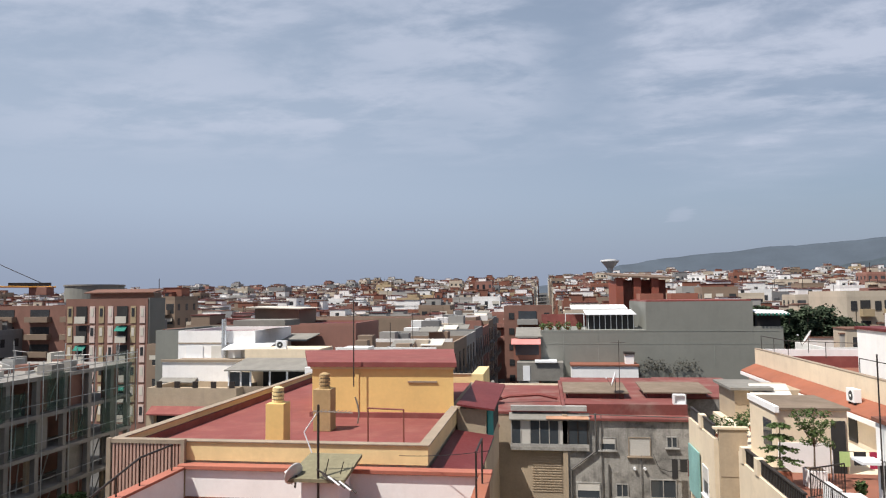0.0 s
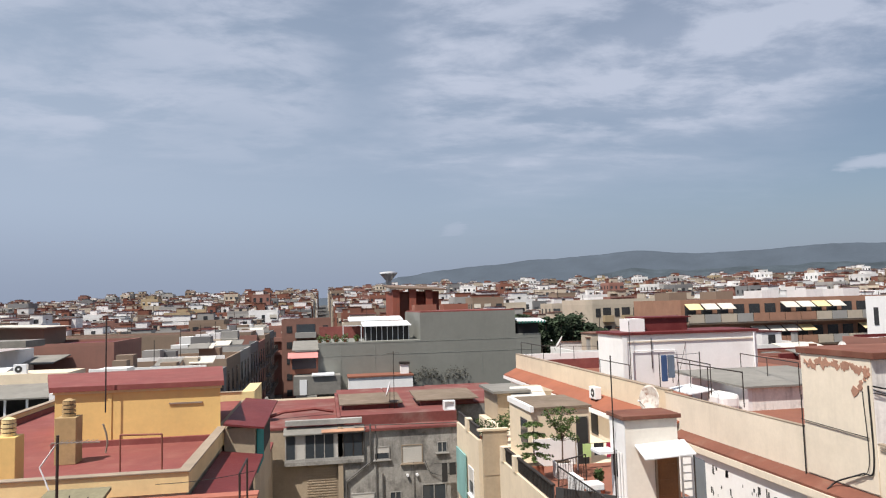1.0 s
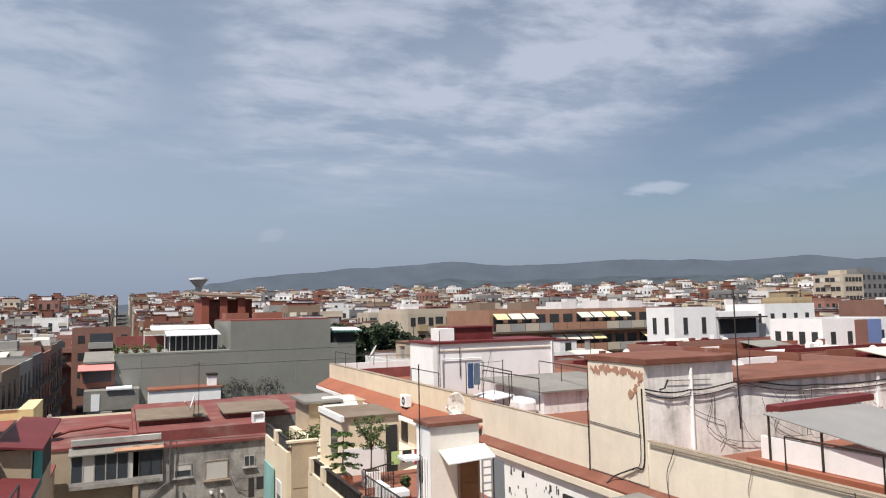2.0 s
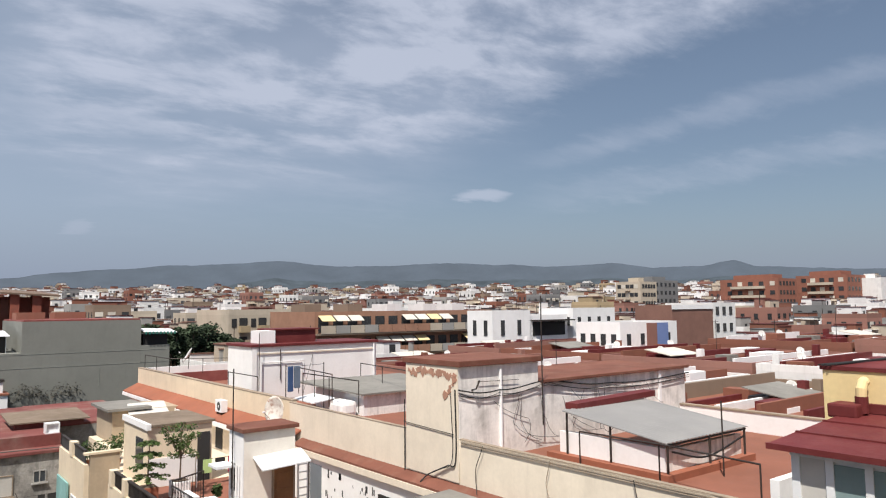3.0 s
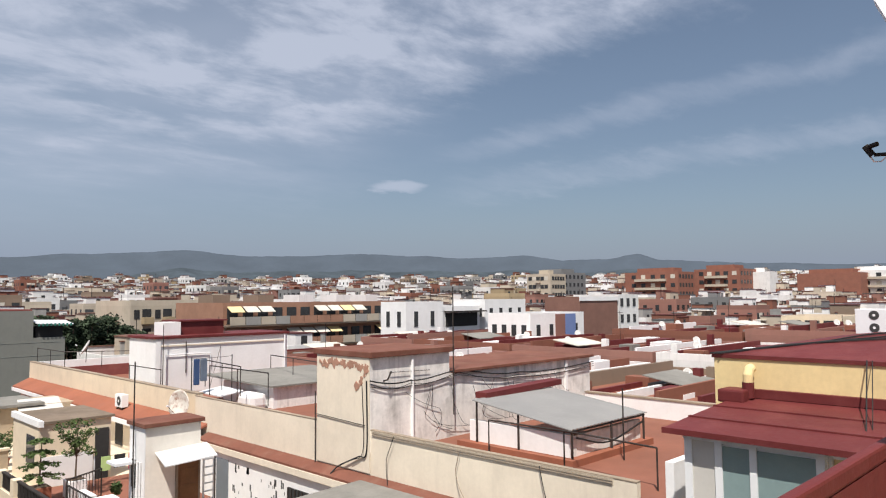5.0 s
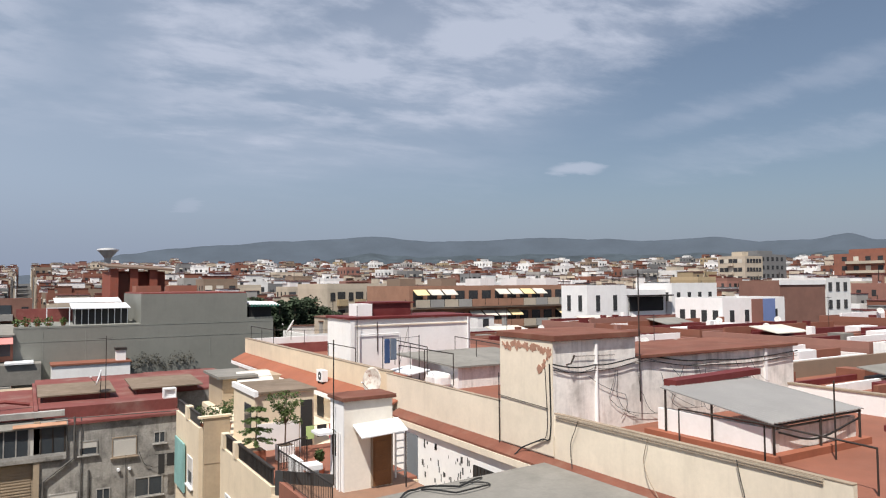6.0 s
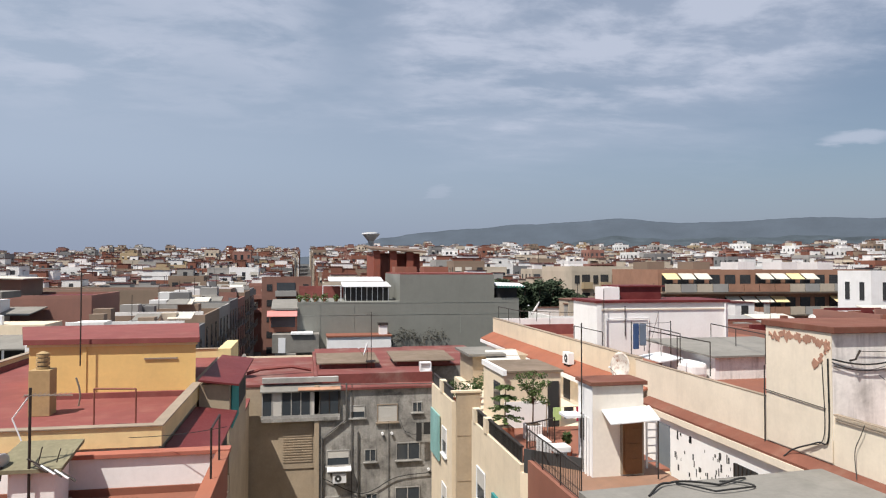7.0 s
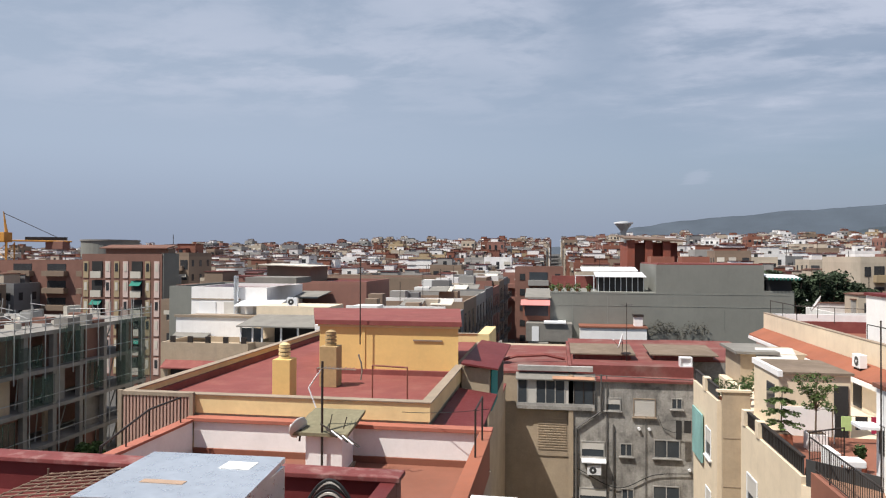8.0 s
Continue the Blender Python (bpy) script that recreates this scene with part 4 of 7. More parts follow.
    for u, z in ((5.3, -10.6), (5.9, -10.6), (8.3, -13.0)):
        part("wall_lamp", rod((u, 44.85, z), (u, 45, z), 0.09, 10), ALU, h)
    part("shutter_awning", prism([(1.8, 44.5), (3.3, 44.5), (3.3, 45), (1.8, 45)], [-12.75, -12.75, -12.55, -12.55], [-12.68, -12.68, -12.48, -12.48]), ALU, h)
    ac_unit(2.15, 44.6, -13.5, 0.85, 0.6, 0.34, "-y", "grimy white air conditioner hung on the wall")
    cable([(1.5, 44.9, -13.2), (4.0, 44.9, -14.3), (6.2, 44.9, -13.4), (8.6, 44.9, -13.2)], 0.025, 0.0, "thick dark cable across the grimy wall")
    cable([(6.4, 44.9, -9.7), (7.0, 44.9, -10.6), (8.5, 44.6, -10.4)], 0.015, 0.1, "dark cable looped on the grimy wall")
    for i, (x, w, hh, m) in enumerate(((7.42, 0.35, 1.15, DARKIN), (7.9, 0.42, 0.75, DARKIN), (8.35, 0.18, 1.0, MAROON))):
        solo("hanging_laundry", box(x, x + w, 44.5, 44.54, -9.9 - hh, -9.9, 0.01), m, "dark clothes hanging from a washing line", "laundry", "laundry", at=(x, 44.5, -10))
    cable([(6.9, 44.5, -9.88), (8.7, 44.5, -9.88)], 0.01, 0.02, "washing line in front of the grimy wall")


concrete_house()
aerial((4.9, 48.6, -6.95), 3.9, "thin dark mast on the red roof")
satellite_dish((4.6, 48.8, -6.95), (-0.95, 0.05, 0.3), 0.5, "white satellite dish beside the roof mast", mast=1.3, mat=ALU)
satellite_dish((-3.6, 48.5, -7.3), (-0.85, -0.3, 0.3), 0.75, "large dark grey satellite dish on the red roof", mast=0.8, mat=FIBRE)
solo("roof_pipe_run", polytube([(-3.4, 48.7, -7.1), (-2.5, 48.9, -6.85), (-0.5, 49.5, -6.8), (0.8, 49.8, -7.1)], 0.12, 6), REDROOF, "dirty red painted pipe on the roof", "pipe", at=(-3, 50, -7))
solo("white_roof_frame", boxes((8.0, 8.75, 46.6, 47.1, -6.95, -6.35), (8.0, 8.75, 46.5, 46.596, -6.42, -6.35), (8.0, 8.75, 46.5, 46.596, -6.95, -6.88), (8.0, 8.07, 46.5, 46.596, -6.88, -6.42), (8.68, 8.75, 46.5, 46.596, -6.88, -6.42)), ALU, "white metal frame standing on the red roof", "frame", at=(8.5, 47, -6.95))


# ---- the house with the blank grey wall ----
def grey_house():
    h = root("grey_wall_house", (10, 78, GROUND_Z), "apartment house with a blank grey end wall", "house")
    part("low_wall", box(-0.4, 10.25, 74, 88, GROUND_Z, -3.6), GREY, h)
    part("high_wall", box(10.254, 20.6, 74, 88, GROUND_Z, -0.75), GREY, h)
    part("end_wall", box(20.604, 23.4, 74, 88, GROUND_Z, -3.3), GREY, h)
    part("top_roof", box(10.35, 20.5, 74.1, 87.9, -0.746, -0.6), REDROOF, h)
    seam = material("grey_seam", (0.24, 0.25, 0.225), vary=0.1)
    for x in (1.9, 5.4, 16.8):
        part("wall_seam", box(x, x + 0.05, 73.975, 73.998, -8 if x < 10 else -7, -4 if x < 10 else -5.2), seam, h)
    for z in (-3.75, -5.0):
        part("wall_seam", box(-0.3, 23.2, 73.98, 73.999, z, z + 0.04), seam, h)
    for x0, x1, y in ((10.5, 13.0, 80.0), (14.5, 17.5, 84.0)):
        part("roof_hut", box(x0, x1, y, y + 3, -0.6, 0.1), BRICK, h)
    # roof garden on the low part
    part("terrace_wall", box(-0.3, 9.5, 84, 84.3, -3.6, -2.2), REDROOF, h)
    # solid dark box: the room's inner shade is in its colour
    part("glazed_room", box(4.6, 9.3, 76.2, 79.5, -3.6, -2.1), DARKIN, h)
    for i in range(9):
        part("glazing_bar", box(4.6 + i * 0.58, 4.66 + i * 0.58, 76.12, 76.18, -3.6, -2.1), ALU, h)
    part("white_canopy", prism([(4.3, 75.6), (9.5, 75.6), (9.5, 79.8), (4.3, 79.8)], [-2.1, -2.1, -1.7, -1.7], [-2.02, -2.02, -1.62, -1.62]), ALU, h)
    part("white_canopy", prism([(3.0, 80.5), (9.2, 80.5), (9.2, 84), (3.0, 84)], [-1.6, -1.6, -1.2, -1.2], [-1.52, -1.52, -1.12, -1.12]), ALU, h)
    part("slatted_frame", boxes((2.2, 4.2, 76, 76.08, -2.0, -1.92), (2.2, 2.28, 76, 76.08, -3.6, -2.0), (4.12, 4.2, 76, 76.08, -3.6, -2.0)), ALU, h)
    part("awning", prism([(20.8, 73.6), (24.0, 73.6), (24.0, 76), (20.8, 76)], [-2.0, -2.1, -1.8, -1.7], [-1.92, -2.02, -1.72, -1.62]), ALU, h, "white and green striped awning")
    for i in range(9):
        part("awning_stripe", box(20.9 + 0.35 * i, 21.05 + 0.35 * i, 73.55, 73.598, -2.2, -1.95), GREEN, h)
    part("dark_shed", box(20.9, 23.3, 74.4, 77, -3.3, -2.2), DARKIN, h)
    # enclosed balcony at the street corner
    part("corner_balcony", box(-3.2, -0.4, 73.6, 76, -6.6, -4.5), BRICK, h)
    part("corner_window", box(-3.0, -0.6, 73.56, 73.59, -6.1, -4.9), GLASS, h)
    part("pink_awning", prism([(-3.4, 72.9), (-0.4, 72.9), (-0.4, 73.7), (-3.4, 73.7)], [-5.0, -5.0, -4.5, -4.5], [-4.95, -4.95, -4.44, -4.44]), material("faded_pink_awning", (0.55, 0.22, 0.2), vary=0.15), h)
    part("sheet_roof", prism([(-3.0, 73.6), (-0.3, 73.6), (-0.3, 77), (-3.0, 77)], [-4.3, -4.3, -3.5, -3.5], [-4.2, -4.2, -3.4, -3.4]), FIBRE, h)
    # lower sheds in front
    a = root("low_annex", (4, 72.5, GROUND_Z), "low white annex with a clay edge before the grey wall", "annex")
    part("wall", box(2.6, 9.0, 71.2, 73.9, GROUND_Z, -7.0), WHITE, a)
    part("roof", box(2.5, 9.1, 71.1, 73.95, -6.996, -6.85), TERRA, a)
    part("chimney", box(7.9, 8.7, 72, 73, -6.85, -5.9), WHITE, a)
    part("chimney_cap", box(7.8, 8.8, 71.9, 73.1, -5.896, -5.7), DARKMETAL, a)
    part("shed", box(-2.8, 1.8, 71.6, 73.9, -8.5, -6.7), FIBRE, a)
    part("shed_roof", box(-1.0, 1.2, 71.4, 73.9, -6.696, -6.55), ALU, a)
    part("door", box(-2.2, -1.5, 71.55, 71.6, -8.5, -7.0), ALU, a)
    rnd = random.Random(5)
    for x, r in ((-0.2, 0.4), (0.6, 0.5), (1.5, 0.45), (2.4, 0.5), (3.6, 0.35)):
        b = root("shrub", (x, 75.0, -3.6), "straggly green shrub on the roof terrace", "plant", "roof shrubs")
        bm = bmesh.new()
        leaves(bm, rnd, (x, 75.0, -3.2), r, 130, 0.12, 1.2)
        part("foliage", bm, LEAF, b), part("pot", rod((x, 75, -3.6), (x, 75, -3.3), 0.16, 10, 0.2), CLAY, b)
    ivy = root("dry_vegetation", (12, 73.8, -8), "dark dry climbing weeds at the foot of the grey wall", "plant", kind="stuff")
    bm = bmesh.new()
    for x in (9.6, 10.6, 11.5, 12.6, 13.6, 14.6):
        leaves(bm, rnd, (x, 73.8, -7.6 + rnd.uniform(-0.3, 0.6)), 0.8, 160, 0.1, 1.0)
    part("weeds", bm, material("dry_weeds", (0.08, 0.075, 0.06), rough=0.95, vary=0.3, island=0.4), ivy)


def red_tower_block():
    """The orange-red upper storeys with piers behind the grey wall."""
    red = material("orange_red_render", (0.27, 0.078, 0.05), vary=0.1, stain=0.3)
    h = root("orange_red_house", (10, 98, GROUND_Z), "house with orange-red piers and a dark sheet roof", "house")
    part("wall", box(9.3, 15.6, 94, 104, GROUND_Z, 1.9), red, h)
    for x in (9.2, 11.4, 13.6):
        part("pier", box(x, x + 0.9, 92.4, 94, GROUND_Z, 2.2), red, h)
    part("dark_recess", box(10.1, 11.4, 93.7, 93.98, -2.5, 1.6), BRICK, h)
    part("sloping_roof", prism([(8.8, 92), (16.4, 92), (16.4, 104.5), (8.8, 104.5)], [2.3, 1.9, 2.6, 3.0], [2.5, 2.1, 2.8, 3.2]), material("brown_sheet_roof", (0.16, 0.11, 0.08), vary=0.15), h)


def water_tower():
    steel = material("tower_grey_concrete", (0.36, 0.36, 0.35), vary=0.08, scale=0.2)
    x, y = 36.7, 398.0
    t = root("water_tower", (x, y, 0), "mushroom-shaped concrete water tower above the roofs", "water tower")
    part("stem", rod((x, y, -4), (x, y, 14.8), 1.6, 16), steel, t)
    bm = bmesh.new()
    tube(bm, (x, y, 14.6), (x, y, 18.4), 1.7, 28, 4.9)
    part("bowl", bm, steel, t)
    part("rim", rod((x, y, 18.4), (x, y, 19.1), 5.1, 28), ALU, t)
    part("lid", rod((x, y, 19.1), (x, y, 19.6), 4.8, 28, 2.0), steel, t)


grey_house(), red_tower_block(), water_tower()


# ---- the long cream house ----
RIDGE = material("worn_red_brown_edge", (0.165, 0.064, 0.043), rough=0.85, vary=0.2, stain=0.5, stain_colour=(0.24, 0.14, 0.1))
DARKLEAF = material("dark_shrub_leaf", (0.045, 0.075, 0.022), rough=0.75, vary=0.25, island=0.45)
PEEL = material("bare_brown_patch", (0.36, 0.2, 0.14), rough=0.95, vary=0.25, scale=2)
RUSTDISH = material("rust_blotched_dish", (0.66, 0.62, 0.56), rough=0.7, vary=0.1, stain=1.0, stain_colour=(0.24, 0.085, 0.04), scale=3.2)


def long_house():
    h = root("long_house", (20, 30, GROUND_Z), "long cream apartment house with roof parapet and clay ledge", "house")
    part("wall", box(14.78, 31, 7.6, 53, GROUND_Z, -4.8), CREAM, h)
    part("roof_floor", box(15.0, 31, 7.7, 52.8, -4.8, -4.7), TERRA, h, "red-brown painted roof floor")
    p = part("far_parapet", box(14.78, 15.0, 28.6, 53, -4.8, -3.95), CREAM, h)
    part("coping", box(14.772, 15.05, 28.6, 53.05, -3.946, -3.88, 0.01), COPING, p)
    p = part("near_parapet", box(14.66, 14.80, 7.6, 28.6, -5.5, -4.0), PALE, h)
    part("coping", box(14.652, 14.81, 7.6, 28.65, -3.996, -3.955, 0.01), COPING, p)
    p = part("rear_parapet", box(26.4, 26.6, 7.7, 16.69, -4.7, -3.98), WHITE, h, "white rear parapet with a dark coping")
    part("coping", box(26.37, 26.63, 7.7, 16.69, -3.976, -3.9, 0.01), COPING, p)
    part("end_parapet", box(15.0, 25, 52.8, 53, -4.8, -3.95), WHITE, h)
    part("end_parapet_pink", box(15.2, 22, 47.5, 47.7, -4.7, -4.0), REDROOF, h)
    # clay ledge of the far part, with its white fascia
    part("clay_ledge", prism([(13.8, 27.5), (14.776, 27.5), (14.776, 53), (13.8, 53)], [-5.5, -5.05, -5.05, -5.5], [-5.42, -4.97, -4.97, -5.42]), CLAY, h, "orange clay ledge")
    part("fascia", box(13.75, 13.85, 27.5, 53, -5.72, -5.504), WHITE, h)
    part("soffit", box(13.85, 14.77, 27.5, 53, -5.72, -5.6), WHITE, h)
    p = part("near_ledge", prism([(14.2, 7.6), (14.656, 7.6), (14.656, 27.4), (14.2, 27.4)], [-5.62, -5.42, -5.42, -5.62], [-5.55, -5.35, -5.35, -5.55]), RIDGE, h, "worn red clay ledge")
    part("ledge_band", box(14.16, 14.77, 7.6, 27.4, -5.85, -5.63), PALE, h)
    w = part("upper_wall", box(14.3, 14.776, 7.6, 27.4, -9.5, -5.854), WHITE, h, "white terrace wall with dark paint flakes")
    part("shutter", box(14.26, 14.298, 25.0, 25.9, -8.2, -6.1), material("grey_shutter", (0.16, 0.18, 0.2), rough=0.6, vary=0.1), w)
    part("grille_window", box(14.26, 14.298, 19.6, 20.8, -7.2, -6.35), DARKIN, w)
    for i in range(6):
        part("grille_bar", box(14.22, 14.25, 19.65 + i * 0.22, 19.69 + i * 0.22, -7.2, -6.35), DARKMETAL, w)
    rnd = random.Random(3)
    for i in range(46):
        y, z = rnd.uniform(21.0, 24.6), rnd.uniform(-8.0, -6.25)
        a = rnd.uniform(0.03, 0.1)
        part("paint_flake", box(14.292, 14.297, y, y + a * rnd.uniform(0.5, 1.5), z, z + a * rnd.uniform(1, 3.5)), FANGRILL, w)
    part("far_floor_wall", box(14.3, 14.776, 27.4, 53, -9.5, -5.724), PALE, h)
    for y in (29.0, 31.2, 35.5, 38.5, 41.0, 47):
        part("terrace_door", box(14.26, 14.298, y, y + 0.9, -7.0, -5.9), DARKIN, h)

    # stair house with peeling paint
    s = part("stair_house", box(14.64, 18.2, 16.8, 19.6, -4.7, -1.75), DIRTY, h, "weathered stair house with peeling side")
    part("cream_side", box(14.61, 14.636, 16.8, 19.6, -5.3, -1.75), PALE, s)
    part("roof_slab", box(14.57, 18.33, 16.66, 19.77, -1.746, -1.56, 0.02), RIDGE, s, "worn red roof slab")
    for i in range(40):
        y, z = 16.9 + 2.6 * i / 32, -1.93 - abs(rnd.gauss(0.04, 0.1))
        if i > 31:
            y, z = 16.85 + 0.06 * (i - 32) + rnd.uniform(0, 0.15), -2.0 - 0.085 * (i - 32) - rnd.uniform(0, 0.1)
        k = rnd.randint(9, 15)
        rad = rnd.uniform(0.04, 0.115)
        bm = bmesh.new()
        vs = [(y + rad * rnd.uniform(0.4, 1.5) * math.cos(6.28 * j / k), z + 1.2 * rad * rnd.uniform(0.4, 1.5) * math.sin(6.28 * j / k)) for j in range(k)]
        front = [bm.verts.new((14.604 - 0.0004 * i, min(19.58, max(16.82, a)), min(-1.78, b))) for a, b in vs]
        back = [bm.verts.new((14.612, min(19.58, max(16.82, a)), min(-1.78, b))) for a, b in vs]
        bm.faces.new(front), bm.faces.new(back[::-1])
        for j in range(k):
            bm.faces.new((front[j], front[(j + 1) % k], back[(j + 1) % k], back[j]))
        bmesh.ops.recalc_face_normals(bm, faces=bm.faces)
        part("peeled_patch", bm, PEEL, s)
    part("downpipe", rod((16.4, 16.76, -4.5), (16.4, 16.76, -1.9), 0.06, 10), WHITE, s, "white vertical pipe")
    part("bracket", polytube([(15.2, 16.8, -2.5), (15.2, 16.6, -2.45), (15.35, 16.6, -2.2)], 0.03, 6), DARKMETAL, s)
    part("wall_bar", rod((15.4, 16.74, -2.25), (17.2, 16.74, -2.3), 0.01, 5), DARKMETAL, s)
    # the lower wall that goes on from it
    l = part("long_wall", box(18.204, 27.0, 16.82, 20.0, -4.7, -2.5), DIRTY, h, "low weathered white wall with cables")
    part("roof_slab", box(18.334, 27.15, 16.68, 20.6, -2.496, -2.38, 0.02), RIDGE, l)
    part("corner_post", box(25.1, 25.25, 16.74, 16.855, -4.7, -2.5), WHITE, l)
    # white penthouse
    b = part("penthouse", box(15.5, 23.2, 34.8, 38.0, -4.7, -1.84), WHITE, h, "white roof penthouse")
    part("roof", box(15.42, 23.3, 34.7, 38.1, -1.836, -1.70, 0.015), MAROON, b)
    part("roof_step", box(17.3, 19.8, 35.9, 37.9, -1.696, -1.02), MAROON, b)
    part("step_lid", box(17.2, 20.0, 35.8, 38.0, -1.016, -0.94), MAROON, b)
    part("white_block", box(16.3, 17.2, 35.6, 36.8, -1.696, -1.02), WHITE, b)
    part("corner_pilaster", box(15.52, 15.78, 34.74, 34.797, -4.7, -1.84), WHITE, b)
    part("cornice_line", box(15.8, 23.1, 34.75, 34.797, -2.22, -2.15), PALE, b)
    part("raised_panel", box(16.1, 18.4, 34.77, 34.797, -4.6, -2.75), WHITE, b)
    part("panel_pipe", polytube([(16.05, 34.72, -4.6), (16.05, 34.72, -2.65), (18.45, 34.72, -2.65), (18.45, 34.72, -3.3)], 0.03, 6), ALU, b)
    part("downpipe", rod((23.0, 34.72, -4.7), (23.0, 34.72, -1.9), 0.05, 8), ALU, b)
    part("hanging_pipe", rod((17.1, 34.72, -3.6), (17.1, 34.72, -2.0), 0.025, 6), DARKMETAL, b)
    part("stay_wire", rod((18.0, 34.0, -4.6), (19.6, 35.2, -1.2), 0.012, 5), DARKMETAL, b)
    return h


long_house()
for pts, r in (([(14.58, 16.9, -2.45), (14.58, 16.9, -4.6), (14.55, 17.3, -4.85), (14.5, 18.2, -5.25), (14.3, 18.4, -5.5)], 0.024), ([(14.56, 17.1, -2.6), (14.56, 17.05, -4.6), (14.5, 17.6, -5.0)], 0.012), ([(14.58, 19.65, -3.0), (14.58, 19.65, -5.4)], 0.02), ([(14.58, 19.7, -3.75), (14.58, 17.0, -3.85)], 0.014)):
    cable(pts, r, 0, "thick black cable running down the cream wall")
rope = random.Random(8)
for i in range(3):
    z0 = -2.45 - 0.09 * i
    cable([(14.6, 16.75, z0), (16.3, 16.72, z0 - 0.12), (18.6, 16.72, z0 + 0.05), (22, 16.74, z0 - 0.3), (27.2, 16.74, z0 - 0.25)], 0.024 if i < 1 else 0.011, 0.05 + 0.1 * rope.random(), "sagging black cables along the weathered wall")
for i in range(14):
    x = 15.0 + rope.uniform(0, 9.5)
    cable([(x, 16.74, -2.8 - rope.random() * 0.5), (x + rope.uniform(-0.8, 1.6), 16.74, -3.6 - rope.random() * 0.5), (x + rope.uniform(0, 2.2), 16.74, -4.4)], 0.008, rope.uniform(0, 0.35), "loose cables hanging on the weathered wall")
for i in range(3):
    cable([(14.63, 16.7, -3.99 - 0.06 * i), (14.63, 12.5, -4.0 - 0.055 * i), (14.63, 8.2, -3.99 - 0.05 * i)], 0.014, 0.0, "grey cables laid along the parapet top", mat=COPING)
for i in range(3):
    y = 15.6 - i * 2.7
    cable([(14.56, y, -4.0), (14.56, y + rope.uniform(-0.3, 1.2), -4.7), (14.4, y + rope.uniform(-0.6, 0.6), -5.4)], 0.012, 0.05, "thin cables hanging over the parapet", mat=COPING if i % 2 else CABLE)


def roof_canopy():
    """The low box with a corrugated sheet lid on the roof."""
    c = root("roof_canopy", (19.5, 13, -4.7), "low white box with tilted grey corrugated sheet roof", "canopy")
    part("left_wall", box(17.6, 17.8, 11.4, 15.3, -4.7, -3.85), WHITE, c)
    part("front_wall", box(17.8, 21.6, 11.4, 11.6, -4.7, -3.9), DIRTY, c)
    part("plinth", boxes((17.3, 17.598, 11.1, 15.6, -4.7, -4.5), (17.598, 21.9, 11.1, 11.398, -4.7, -4.5)), CLAY, c)
    part("flashing", prism([(18.0, 14.9), (22.2, 14.9), (22.2, 15.4), (18.0, 15.4)], [-3.2, -3.1, -3.1, -3.2], [-3.0, -2.9, -2.9, -3.0]), MAROON, c)
    grey = material("grey_corrugated_sheet", (0.23, 0.225, 0.22), rough=0.5, vary=0.1, stain=0.35, stain_colour=(0.27, 0.26, 0.24))
    bm = bmesh.new()
    k = 46
    rows = []
    for i in range(k + 1):
        x = 17.4 + 4.3 * i / k
        dz = 0.025 * (i % 2)
        rows.append([bm.verts.new((x, 11.2, -3.66 + dz)), bm.verts.new((x, 15.0, -3.16 + dz)), bm.verts.new((x, 15.0, -3.19 + dz)), bm.verts.new((x, 11.2, -3.69 + dz))])
    for a, b in zip(rows, rows[1:]):
        for j in range(4):
            bm.faces.new((a[j], a[(j + 1) % 4], b[(j + 1) % 4], b[j]))
    bm.faces.new(rows[0]), bm.faces.new(rows[-1][::-1])
    bmesh.ops.recalc_face_normals(bm, faces=bm.faces)
    part("sheet", bm, grey, c)
    for x, y in ((17.5, 11.25), (17.5, 13.2), (17.5, 14.9), (21.55, 11.25), (19.6, 11.25)):
        part("post", rod((x, y, -4.7), (x, y, -3.7 + (y - 11) * 0.125), 0.035, 6), DARKMETAL, c)
    part("front_beam", rod((17.4, 11.25, -3.73), (21.6, 11.25, -3.73), 0.035, 6), DARKMETAL, c)
    cable([(17.8, 11.3, -3.95), (19.5, 11.3, -4.3), (21.6, 11.3, -3.95)], 0.03, 0.0, "slack dark hose under the canopy edge")


roof_canopy()
railing("roof_railing", [(17.07, 14.02, -4.7), (17.16, 11.29, -4.7), (16.83, 8.27, -4.7)], 1.05, DARKMETAL, "dark iron roof railing", 6.0)
aerial((19.2, 10.6, -4.7), 2.1, "dark iron post with a bent bracket", elements=0)
aerial((18.2, 16.6, -3.9), 4.4, "tall thin mast carrying aerials above the stair house", heading=1.2, elements=10, boom=1.4)
aerial((15.8, 34.5, -4.7), 3.6, "thin mast fixed before the white penthouse", elements=0)
aerial((9.0, 20.9, -6.3), 4.6, "tall thin dark mast beside the white stair hut", elements=0)
railing("roof_railing", [(15.1, 28.2, -3.95), (15.1, 23.5, -3.95)], 1.25, DARKMETAL, "dark iron railing on the roof parapet", 2.4)
railing("roof_railing", [(16.6, 31.6, -4.0), (16.0, 27.2, -4.0)], 1.25, DARKMETAL, "dark iron railing by the sheet shelter", 2.4)
railing("roof_railing", [(15.1, 36.9, -3.95), (15.1, 33.1, -3.95)], 0.75, DARKMETAL, "dark iron railing before the penthouse", 4.2)
railing("roof_railing", [(15.1, 52.5, -3.95), (15.1, 47.0, -3.95), (18.6, 44.5, -3.95)], 0.95, DARKMETAL, "dark iron railing at the roof end", 2.6)
railing("roof_railing", [(20.3, 31.8, -4.0), (19.4, 26.3, -4.0)], 1.25, DARKMETAL, "dark iron railing behind the sheet shelter", 2.8)


